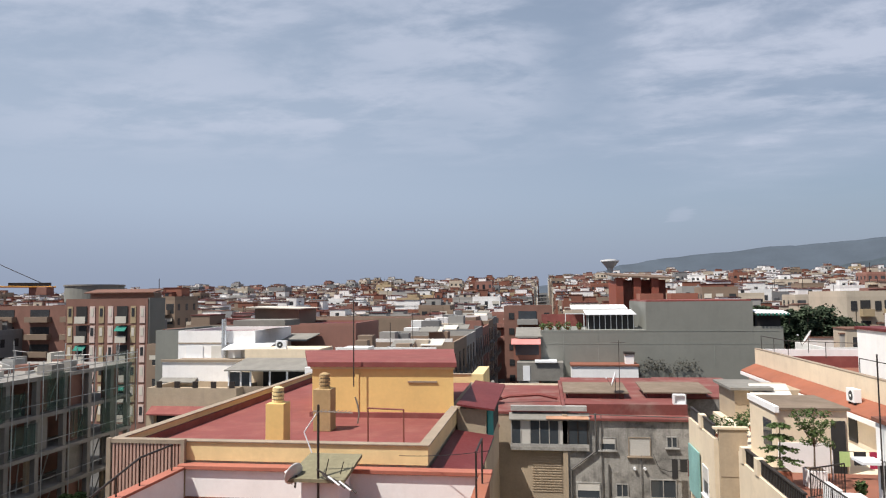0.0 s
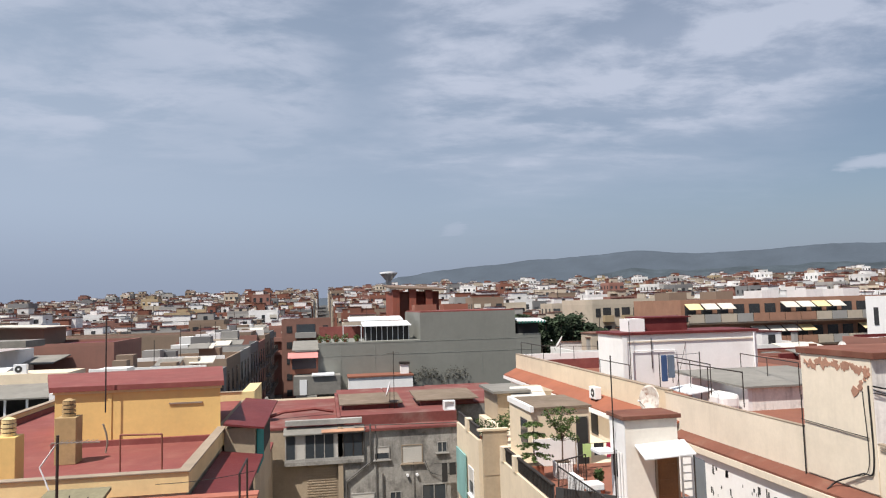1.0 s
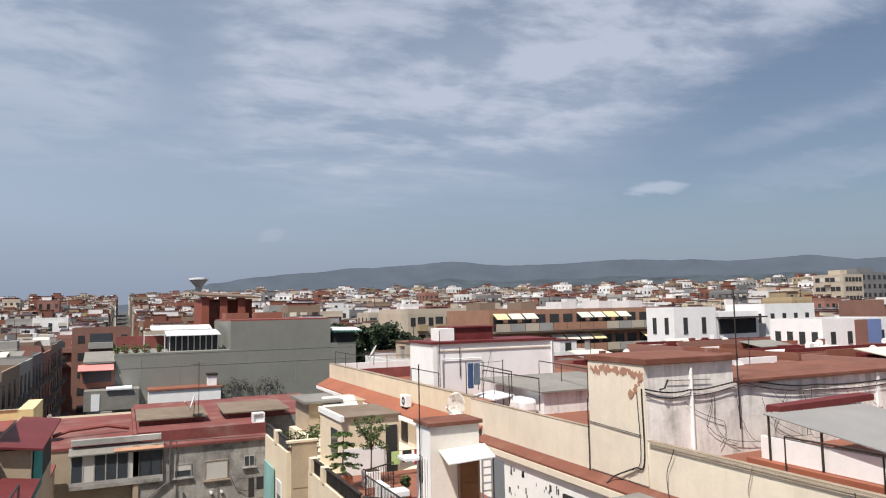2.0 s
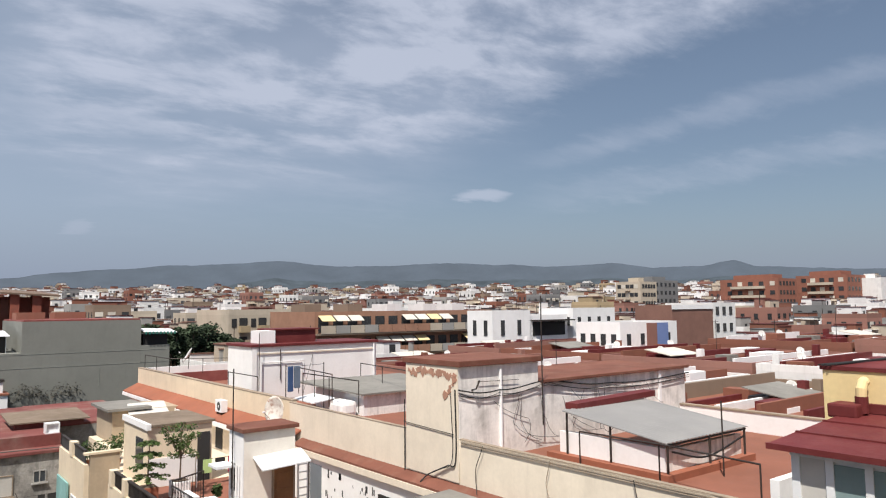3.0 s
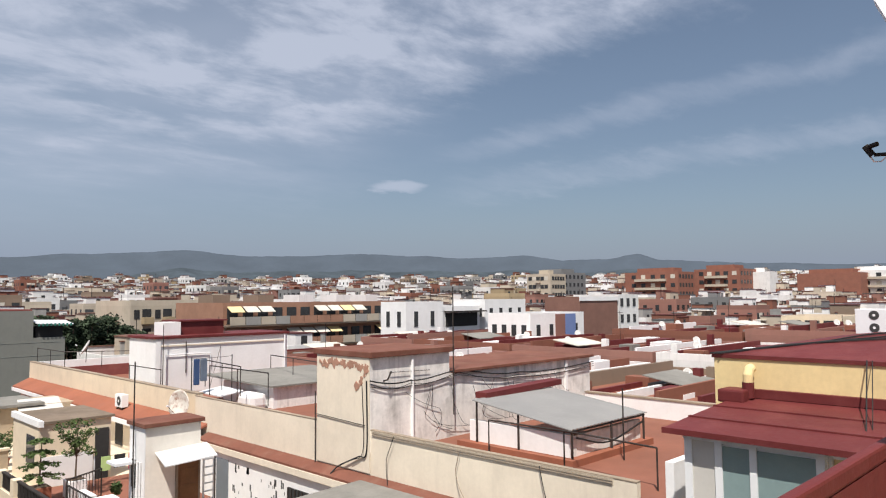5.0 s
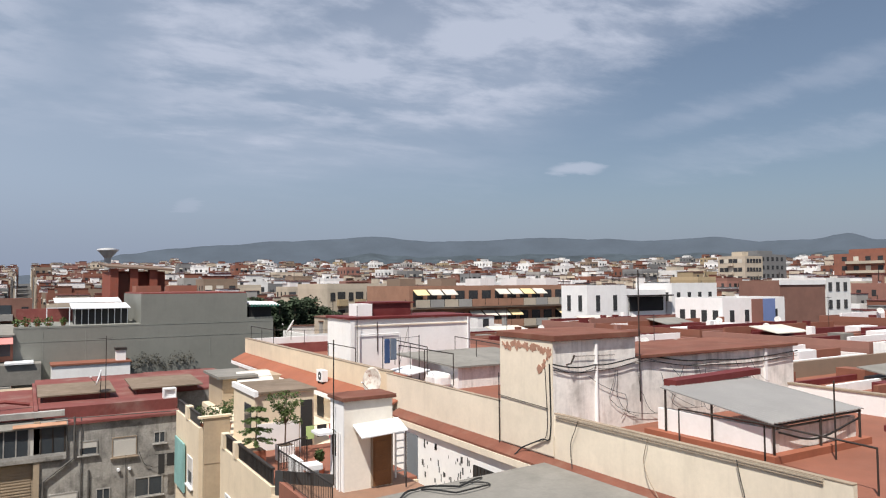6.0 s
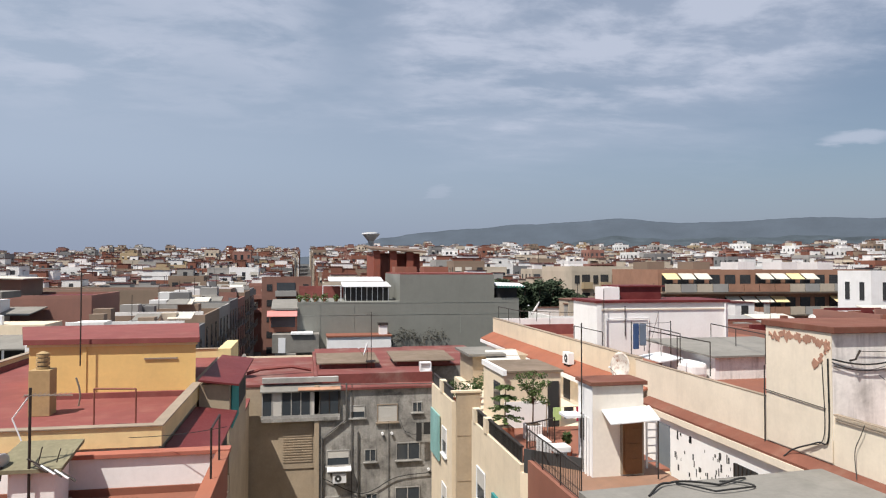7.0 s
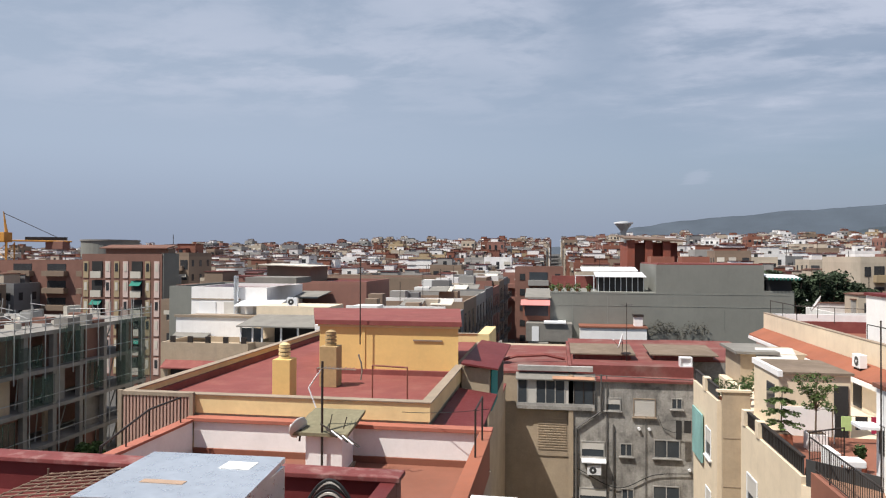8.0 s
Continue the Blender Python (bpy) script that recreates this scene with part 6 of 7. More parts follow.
def striped_apartments():
    h = plain_house("striped_apartments", "brick and pink panelled apartment block with teal awnings", -70.4, -57.3, 96, 100.5, -0.5, BRICKPIER, REDROOF)
    part("grey_side", box(-57.29, -57.1, 96.1, 100.4, GROUND_Z, 0.3), GREY, h)
    part("attic", box(-68, -57.6, 98.2, 100.2, -0.44, 1.0), TOWN_WALLS[3], h)
    part("attic_roof", prism([(-68.5, 97.4), (-57.3, 97.4), (-57.3, 100.4), (-68.5, 100.4)], [1.0, 1.0, 1.5, 1.5], [1.15, 1.15, 1.65, 1.65]), TOWN_ROOFS[1], h)
    xs = -70.2
    k = 0
    while xs < -58.2:
        w = 1.15
        balcony = k in (1, 5)
        w = 1.8 if balcony else 0.95
        for f in range(6):
            z1 = -0.9 - 2.85 * f
            if balcony:
                # loggia is a flat sheet with its shade in the colour
                part("loggia", box(xs + 0.1, xs + w, 95.9, 95.99, z1 - 2.3, z1), DARKIN, h)
                part("balcony_front", box(xs + 0.1, xs + w, 95.5, 95.56, z1 - 2.5, z1 - 1.5), TOWN_LIGHT, h)
                if (f + k) % 3 == 0:
                    part("awning", prism([(xs + 0.1, 95.2), (xs + w, 95.2), (xs + w, 95.95), (xs + 0.1, 95.95)], [z1 - 0.8, z1 - 0.8, z1 - 0.1, z1 - 0.1], [z1 - 0.75, z1 - 0.75, z1 - 0.05, z1 - 0.05]), GREEN, h)
            else:
                part("panel", box(xs + 0.12, xs + w, 95.92, 95.99, z1 - 2.5, z1), PINKPANEL if k % 3 else TOWN_WALLS[5], h)
                part("window", box(xs + 0.3, xs + w - 0.2, 95.88, 95.915, z1 - 1.5, z1 - 0.3), TOWN_GLASS if (f * 7 + k) % 3 == 0 else TOWN_LIGHT, h)
        xs += w + (0.5 if not balcony else 0.35)
        k += 1


def brick_flats():
    h = plain_house("brick_flats", "long brick flats with pale balcony bands", -100, -74, 108, 120, -1.6, BRICKPIER, TOWN_ROOFS[0])
    for f in range(4):
        z = -2.4 - 2.9 * f
        for i in range(4):
            x = -99 + i * 6.5
            part("balcony", box(x, x + 4.2, 106.9, 107.99, z - 1.2, z - 0.3), TOWN_WALLS[3], h)
            part("window", box(x + 0.3, x + 3.8, 107.93, 107.99, z - 0.3, z + 0.9), TOWN_GLASS, h)


def building_site():
    """Concrete frame of a house under construction, with scaffold poles and netting."""
    raw = material("raw_concrete", (0.24, 0.225, 0.205), vary=0.15, stain=0.4)
    net = material("green_site_net", (0.10, 0.17, 0.13), rough=0.95, vary=0.25)
    nodes, links = net.node_tree.nodes, net.node_tree.links
    out = next(n for n in nodes if n.type == "OUTPUT_MATERIAL")
    cloth, clear, weave = out.inputs[0].links[0].from_socket, nodes.new("ShaderNodeBsdfTransparent"), nodes.new("ShaderNodeMixShader")
    weave.inputs[0].default_value = 0.42
    links.new(clear.outputs[0], weave.inputs[1]), links.new(cloth, weave.inputs[2]), links.new(weave.outputs[0], out.inputs[0])
    pole = material("scaffold_pole", (0.34, 0.34, 0.33), rough=0.5, metal=0.3, vary=0.2)
    h = root("building_site", (-48, 56, GROUND_Z), "unfinished concrete building frame with scaffold and green netting", "building")
    x1, y0 = -40.4, 51.9
    x0, y1 = -62.0, 70.0
    levels = [-5.6, -8.4, -11.2, -14.0, -16.8]
    for z in levels:
        part("floor_slab", box(x0, x1, y0, y1, z - 0.3, z), raw, h)
    for z in levels[1:]:
        part("balcony_slab", prism([(-58, y0 - 1.2), (-50, y0 - 1.8), (-42, y0 - 1.2), (-41, y0), (-59, y0)], z - 0.28, z), raw, h)
    for y in (52.2, 55.2, 58.2, 61.2, 64.2, 67.2, 69.7):
        for a, b in zip(levels, [*levels[1:], GROUND_Z]):
            part("column", box(x1 - 0.5, x1 - 0.1, y - 0.2, y + 0.2, b, a - 0.3), raw, h)
    for x in (-45, -49.5, -54, -58):
        for a, b in zip(levels, [*levels[1:], GROUND_Z]):
            part("column", box(x - 0.2, x + 0.2, y0 + 0.1, y0 + 0.5, b, a - 0.3), raw, h)
    part("core", box(x0 + 3, x1 - 3.5, y0 + 3.5, y1 - 1, GROUND_Z, -5.9), BRICKPIER, h)
    rnd = random.Random(4)
    for i in range(44):
        y = y0 + 0.3 + i * 0.4
        part("prop", rod((x1 - 1.2 - rnd.random(), y, levels[i % 4 + 1]), (x1 - 1.2, y, levels[i % 4] - 0.3), 0.05, 5), pole, h)
    for i, (a, b, z0, z1) in enumerate(((52.2, 54.6, -8.4, -5.6), (55, 58, -11.0, -8.9), (58.2, 61.2, -8.2, -5.4), (65.5, 70.1, -11.2, -4.6), (61.5, 63.5, -10.8, -8.5), (52, 54, -13.8, -11.6), (54.5, 57, -8.2, -6.6))):
        bm = bmesh.new()
        n = 14
        col = [[bm.verts.new((x1 + 0.12 + 0.15 * math.sin(q * 1.7 + i) * (1 if r else 0.3), a + (b - a) * q / n, z0 + (z1 - z0) * r / 4)) for r in range(5)] for q in range(n + 1)]
        for p, q in zip(col, col[1:]):
            for r in range(4):
                bm.faces.new((p[r], q[r], q[r + 1], p[r + 1]))
        bmesh.ops.solidify(bm, geom=bm.faces[:], thickness=0.03)
        part("net", bm, net, h)
    for i in range(13):
        y = y0 + i * 1.5
        part("scaffold_pole", rod((x1 + 0.5, y, -9.0 if i % 2 else -16.0), (x1 + 0.5, y, -4.4), 0.04, 5), pole, h)
    for i in range(12):
        x = x1 - i * 1.7
        part("scaffold_pole", rod((x, y0 - 0.6, -6.2), (x, y0 - 0.6, -4.2 - 0.4 * (i % 3)), 0.04, 5), pole, h)
    for z in (-4.7, -5.2):
        part("guard_rail", rod((x1 + 0.5, y0 - 0.6, z), (x1 + 0.5, y1, z), 0.035, 5), pole, h)
        part("guard_rail", rod((x0, y0 - 0.6, z), (x1 + 0.5, y0 - 0.6, z), 0.035, 5), pole, h)
    for i in range(46):
        x, y = rnd.uniform(x0 + 1, x1 - 1), rnd.uniform(y0 + 1, y1 - 1)
        w = rnd.uniform(0.3, 1.3)
        part("roof_material", box(x, x + w, y, y + rnd.uniform(0.3, 2), -5.6, -5.6 + rnd.uniform(0.1, 0.9)), rnd.choice((raw, TOWN_LIGHT, pole, BRICKPIER)), h)
    part("platform", prism([(-58, 49.2), (-50, 48.2), (-42, 49), (-39.5, 51.5), (-39.5, 54), (-41, 51.9), (-58, 51.5)], -15.3, -15.0), pole, h)
    for z in (-7.6, -10.4, -13.2):
        part("guard_rail", rod((x1 + 0.1, y0, z), (x1 + 0.1, y1, z), 0.035, 5), pole, h)
    for i in range(60):
        x, y = rnd.uniform(x0 + 1, x1 + 0.4), rnd.uniform(y0, y1)
        if i % 3:
            part("starter_pole", rod((x, y, -5.6), (x + rnd.uniform(-0.2, 0.2), y, -5.6 + rnd.uniform(0.8, 2.0)), 0.035, 5), pole, h)
        else:
            part("handrail", rod((x, y, -4.7), (x - rnd.uniform(1.5, 4), y + rnd.uniform(0, 2), -4.7 + rnd.uniform(-0.2, 0.3)), 0.035, 5), pole, h)
    for a, b in zip(levels, [*levels[1:], GROUND_Z]):
        for q in range(4):
            y = y0 + 1.5 + q * 4.5
            part("brick_infill", box(x1 - 0.95, x1 - 0.7, y, y + rnd.uniform(1, 2.6), b, a - 0.3), rnd.choice((raw, BRICKPIER, TANW)), h)
    h.location.x += 3.4
    h.location.y -= 10.4
    for z in (-14.4, -13.8):
        part("platform_rail", polytube([(-58, 49.2, z), (-50, 48.2, z), (-42, 49, z), (-39.5, 51.5, z), (-39.5, 54, z)], 0.05, 5), pole, h)


def crane():
    om = material("orange_crane_paint", (0.55, 0.27, 0.06), rough=0.5, vary=0.15)
    x, y = -98.5, 113.5
    c = root("tower_crane", (x, y, GROUND_Z), "orange lattice tower crane with its counterweight arm", "crane")
    for dx, dy in ((-0.9, -0.9), (0.9, -0.9), (-0.9, 0.9), (0.9, 0.9)):
        part("leg", rod((x + dx, y + dy, GROUND_Z), (x + dx, y + dy, 4.2), 0.13, 5), om, c)
    for i in range(16):
        z = GROUND_Z + i * 1.5
        s = 1 if i % 2 else -1
        part("brace", rod((x - 0.9 * s, y - 0.9, z), (x + 0.9 * s, y - 0.9, z + 1.5), 0.07, 4), om, c)
        part("brace", rod((x + 0.9, y - 0.9 * s, z), (x + 0.9, y + 0.9 * s, z + 1.5), 0.07, 4), om, c)
    part("cab", box(x - 1.2, x + 0.6, y - 1.2, y + 0.8, 4.2, 6.0, 0.1), om, c)
    part("peak", rod((x, y, 6), (x - 0.6, y, 9.8), 0.3, 5, 0.08), om, c)
    for o in (-0.5, 0.5):
        part("counter_arm", rod((x, y + o, 4.5), (x + 9.4, y + 4.6 + o, 4.4), 0.16, 5), om, c)
    part("walkway", prism([(x + 3, y + 1.0), (x + 9, y + 4.0), (x + 8.7, y + 4.8), (x + 2.7, y + 1.8)], 4.6, 5.2), DARKMETAL, c)
    part("counterweight", box(x + 5.6, x + 9.2, y + 2.9, y + 4.9, 2.9, 4.4, 0.1), BRICKPIER, c)
    part("tie_bar", rod((x - 0.5, y, 9.5), (x + 8.5, y + 4.2, 4.6), 0.06, 4), DARKMETAL, c)
    for o in (-0.6, 0.6):
        part("jib", rod((x, y + o, 4.6), (x - 30, y - 14 + o, 5.0), 0.16, 5), om, c)
    c.location.z -= 1.9


def white_houses():
    h = plain_house("white_house", "two-storey white house with sheet awnings and pipes", -31.8, -24.5, 60, 69, -3.25, WHITE, MAROON, 0.4)
    for x0, x1, z0, z1 in ((-31.0, -29.4, -5.3, -4.2), (-28.6, -27.0, -5.3, -4.2), (-25.8, -24.9, -5.3, -4.0)):
        part("shutter", box(x0, x1, 59.94, 59.99, z0, z1), ALU if x0 < -30 else SHUT, h)
    part("string_course", box(-31.8, -27, 59.95, 59.99, -4.0, -3.9), COPING, h)
    part("flue", rod((-27.3, 59.7, -5.6), (-27.3, 59.7, -1.8), 0.22, 8), STEEL, h)
    part("awning", prism([(-27.0, 58.6), (-22.8, 58.6), (-22.6, 60), (-26.8, 60)], [-4.5, -4.4, -4.0, -4.1], [-4.42, -4.32, -3.92, -4.02]), ALU, h)
    part("roof_shed", box(-27.5, -22.5, 62, 66, -2.55, -2.0), FIBRE, h)
    h.location.x -= 1.0
    h = plain_house("white_house", "white lower house front with small shuttered windows", -33.2, -26.2, 56.5, 59.9, -5.3, WHITE, COPING, 0.0)
    part("roof_edge", box(-33.3, -26.1, 56.4, 56.6, -5.296, -5.1), COPING, h)
    part("awning", prism([(-33.2, 55.8), (-30, 55.8), (-30, 56.5), (-33.2, 56.5)], [-7.0, -7.0, -6.7, -6.7], [-6.92, -6.92, -6.62, -6.62]), FIBRE, h)
    for x0, x1 in ((-32.6, -31.6), (-30.6, -29.4), (-28.6, -27.0)):
        part("window", box(x0, x1, 56.44, 56.49, -7.9, -6.9), TOWN_GLASS if x0 < -29 else SHUT, h)
    h.location.x += 0.9
    h = plain_house("tan_house", "tan house with a tiled eave and balcony openings", -34.2, -26.8, 52, 56.4, -7.6, TANW, TANW, 0.5)
    part("eave", prism([(-33.8, 51.2), (-27.2, 51.2), (-27.2, 52), (-33.8, 52)], [-9.1, -9.1, -8.6, -8.6], [-9.0, -9.0, -8.5, -8.5]), REDROOF, h)
    # near-black sheet on the wall paints the shade of the balcony openings
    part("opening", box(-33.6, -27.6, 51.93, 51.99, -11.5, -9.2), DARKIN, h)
    for x in (-33.6, -31.2, -29.4, -27.6):
        part("pier", box(x - 0.3, x + 0.3, 51.5, 51.92, -12, -9.1), TANW, h)
    part("balcony", box(-33.8, -30.5, 50.8, 51.9, -11.6, -10.8), TANW, h)
    for i in range(5):
        part("aerial_stand", box(-33.4 + i * 1.5, -33.0 + i * 1.5, 52.0, 52.15, -7.1, -6.6), DARKMETAL, h)
    h.location.x += 3.2
    h.location.z += 0.2
    h = plain_house("sheet_roof_house", "house with a grey sheet roof over a glazed terrace", -26.0, -19.2, 54, 60, -7.6, TANW, TANW, 0.0)
    part("terrace_roof", prism([(-26.2, 53.0), (-19.4, 53.0), (-19.0, 56), (-25.6, 56)], [-5.7, -5.7, -5.0, -5.0], [-5.6, -5.6, -4.9, -4.9]), FIBRE, h)
    part("back_wall", box(-25.8, -19.4, 56, 59.8, -7.6, -4.2), CREAM, h)
    for x in (-26.0, -25.0, -24.2, -22.6, -21.2, -19.6):
        part("terrace_post", box(x, x + 0.12, 53.3, 53.42, -7.6, -5.7), ALU, h)
    part("terrace_glass", box(-26.0, -24.2, 53.4, 53.43, -7.0, -5.8), GLASS, h)
    # dark sheet before the back wall paints the shade under the terrace roof
    part("terrace_shade", box(-24.1, -19.6, 55.8, 55.99, -7.5, -5.3), DARKIN, h)
    part("front_rail", box(-26, -19.4, 53.2, 53.28, -7.6, -6.9), COPING, h)
    h.location.x += 1.1
    ac_unit(-22.1, 56.2, -4.2, 0.9, 0.7, 0.34, "-y", "white air conditioner on the house roof")
    h = plain_house("maroon_house", "rose-brown house with a maroon roof and sheet awnings", -24.3, -14.5, 70, 80, -3.4, TOWN_WALLS[6], MAROON, 0.3)
    part("upper_block", box(-27.0, -22, 74, 80, -3.4, -1.6), TOWN_WALLS[3], h)
    part("sheet_roof", prism([(-27.6, 73), (-21.4, 73), (-21.4, 80), (-27.6, 80)], [-1.5, -1.7, -1.7, -1.5], [-1.4, -1.6, -1.6, -1.4]), TOWN_LIGHT, h)
    part("lean_to_roof", prism([(-24.3, 66.2), (-18.5, 66.2), (-18.2, 69.9), (-24.0, 69.9)], [-4.7, -4.7, -4.2, -4.2], [-4.6, -4.6, -4.1, -4.1]), FIBRE, h)
    h.location.x -= 4.5
    h.location.z += 0.5
    plain_house("grey_flats", "grey flats with a set-back white balcony", -38.5, -33.8, 66, 78, -3.6, GREY, TOWN_ROOFS[2], 0.5)
    plain_house("long_brown_house", "long low house with a brown tiled roof", -40, -10, 104, 114, -3.4, TOWN_WALLS[3], TOWN_ROOFS[0], 0.3)


def street_row():
    """The dark street between the houses, with a row of balconied fronts."""
    rnd = random.Random(9)
    y = 57.0
    k = 0
    while y < 126:
        d = rnd.uniform(9, 12)
        top = -5.6 + rnd.uniform(-0.6, 0.8) + (y - 57) * 0.02
        h = plain_house("street_house", "old street house with balconies and a cluttered flat roof", -17.5, -8.6, y, y + d - 0.05, top, TOWN_WALLS[(2, 3, 7, 2, 6, 3, 2)[k % 7]], TOWN_ROOFS[k % 4], 0.6, "street houses")
        for f in range(3):
            z = top - 0.6 - 2.9 * f
            for i in range(3):
                yy = y + 0.8 + i * (d - 1) / 3
                part("window", box(-8.598, -8.55, yy, yy + 1.1, z - 2.0, z), TOWN_GLASS, h)
                part("balcony", box(-8.598, -7.8, yy - 0.3, yy + 1.5, z - 2.3, z - 2.1), TOWN_WALLS[2], h)
                part("balcony_rail", box(-7.84, -7.8, yy - 0.3, yy + 1.5, z - 2.1, z - 1.2), DARKMETAL, h)
        for i in range(4):
            w = rnd.uniform(1, 2.4)
            x, yy = rnd.uniform(-17, -11.5), y + rnd.uniform(0.5, d - 3)
            hut = part("roof_hut", box(x, x + w, yy, yy + w, top, top + rnd.uniform(1.2, 2.4)), TOWN_WALLS[rnd.choice((0, 1, 7, 2, 3, 6))], h)
        for i in range(2):
            x, yy = rnd.uniform(-14, -10.5), y + rnd.uniform(0.5, d - 3)
            part("sheet_cover", prism([(x, yy), (x + 2, yy), (x + 2, yy + 2.2), (x, yy + 2.2)], [top + 1.2, top + 1.2, top + 1.6, top + 1.6], [top + 1.28, top + 1.28, top + 1.68, top + 1.68]), TOWN_LIGHT if i else FIBRE, h)
        part("party_wall", box(-17.3, -8.8, y + 0.3, y + 0.5, top, top + rnd.uniform(0.8, 1.6)), TOWN_WALLS[rnd.choice((0, 6, 7))], h)
        part("mast", rod((-13, y + 2, top), (-13, y + 2, top + 3.5), 0.03, 5), DARKMETAL, h)
        y += d
        k += 1
    # row houses behind the yellow roof
    for x0, x1, y0, y1, top, wi, ri in ((-12.4, -9, 36, 44, -6.6, 6, 3), (-15.4, -9, 44.2, 56.5, -5.2, 0, 2)):
        h = plain_house("roof_terrace_house", "house with pink and white roof terrace walls", x0, x1, y0, y1, top, TOWN_WALLS[wi], TOWN_ROOFS[ri], 0.7)
        for i in range(5):
            w = rnd.uniform(0.8, 2.2)
            x, yy = rnd.uniform(x0 + 0.4, x1 - 2.4), rnd.uniform(y0 + 0.5, y1 - 2.5)
            part("roof_hut", box(x, x + w, yy, yy + w, top, top + rnd.uniform(0.8, 1.9)), TOWN_WALLS[rnd.choice((0, 7, 3, 6))], h)
        for yy in (y0 + 3.2, y0 + 6.1):
            part("dividing_wall", box(x0 + 0.3, x1 - 0.3, yy, yy + 0.2, top, top + 0.9), TOWN_WALLS[rnd.choice((0, 6))], h)
        for i in range(4):
            part("slatted_roof", box(x1 - 2.9, x1 - 0.4, y0 + 1.2 + i * 0.5, y0 + 1.6 + i * 0.5, top + 1.0, top + 1.06), TOWN_LIGHT, h)
    e = plain_house("street_end_house", "brick flats closing the street with blue-grey balconies", -7.5, 1.5, 134, 144, -2.4, BRICKPIER, TOWN_ROOFS[1], 0.5)
    for f in range(5):
        z = -3.2 - 2.9 * f
        part("balcony", box(-5.0, -1.2, 132.8, 133.98, z - 2.2, z - 1.2), TOWN_WALLS[7], e)
        part("glazing", box(-4.8, -1.4, 133.9, 133.98, z - 1.2, z + 0.3), GLASS, e)
        for x in (-6.6, 0.0):
            part("window", box(x, x + 1.0, 133.94, 133.99, z - 1.2, z), TOWN_GLASS, e)


def awning_flats():
    """Long brown balconied flats seen over the long house."""
    h = plain_house("brown_flats", "long brown balconied apartment block with yellow awnings", 42.6, 72.5, 79, 92, -0.5, FLATBROWN, TOWN_ROOFS[0], 0.3)
    for f in range(4):
        z = -0.45 - 2.85 * f
        part("gallery_floor", box(42.4, 72.7, 77.6, 78.99, z - 2.7, z - 2.5), TOWN_WALLS[3], h)
        for i in range(14):
            x = 42.8 + i * 2.12
            part("balcony_front", box(x, x + 2.0, 77.55, 77.65, z - 2.5, z - 1.5), FLATBROWN if i // 4 % 2 else TOWN_WALLS[7 if i % 2 else 1], h)
            part("glazing", box(x + 0.3, x + 1.7, 78.9, 78.99, z - 2.4, z - 0.4), TOWN_GLASS, h)
            if (i * 5 + f * 3) % 7 in (0, 2, 3, 5):
                part("awning", prism([(x + 0.1, 77.45), (x + 1.95, 77.45), (x + 1.95, 78.6), (x + 0.1, 78.6)], [z - 0.95, z - 0.95, z - 0.3, z - 0.3], [z - 0.9, z - 0.9, z - 0.22, z - 0.22]), TOWN_LIGHT if (i + f) % 4 else LEMON, h)
    for x in (45.0, 51.5, 58.0, 64.5, 70.0):
        part("rooftop_room", box(x - 1.2, x + 1.2, 84, 88, -0.8, 0.8), TOWN_WALLS[(3, 0, 1)[int(x) % 3]], h)
    h = plain_house("cream_flats", "cream flats with yellow balconies and open windows", 41.3, 57, 104, 118, -0.6, TOWN_WALLS[1], TOWN_ROOFS[1], 0.8)
    for f in range(4):
        z = -1.0 - 2.85 * f
        for i in range(5):
            x = 41.8 + i * 3.1
            part("window", box(x, x + 0.8, 103.94, 103.99, z - 1.5, z - 0.2), TOWN_GLASS, h)
            part("balcony", box(x + 1.1, x + 2.6, 103.0, 103.98, z - 2.3, z - 1.3), TOWN_WALLS[5] if i < 2 else TOWN_WALLS[0], h)
            part("recess", box(x + 1.2, x + 2.5, 103.93, 103.98, z - 1.3, z - 0.1), TOWN_GLASS, h)
    h = plain_house("long_tiled_house", "long low hall with a brown clay roof", 22, 46, 108, 118, -3.0, TOWN_WALLS[3], TOWN_ROOFS[1], 0.0)


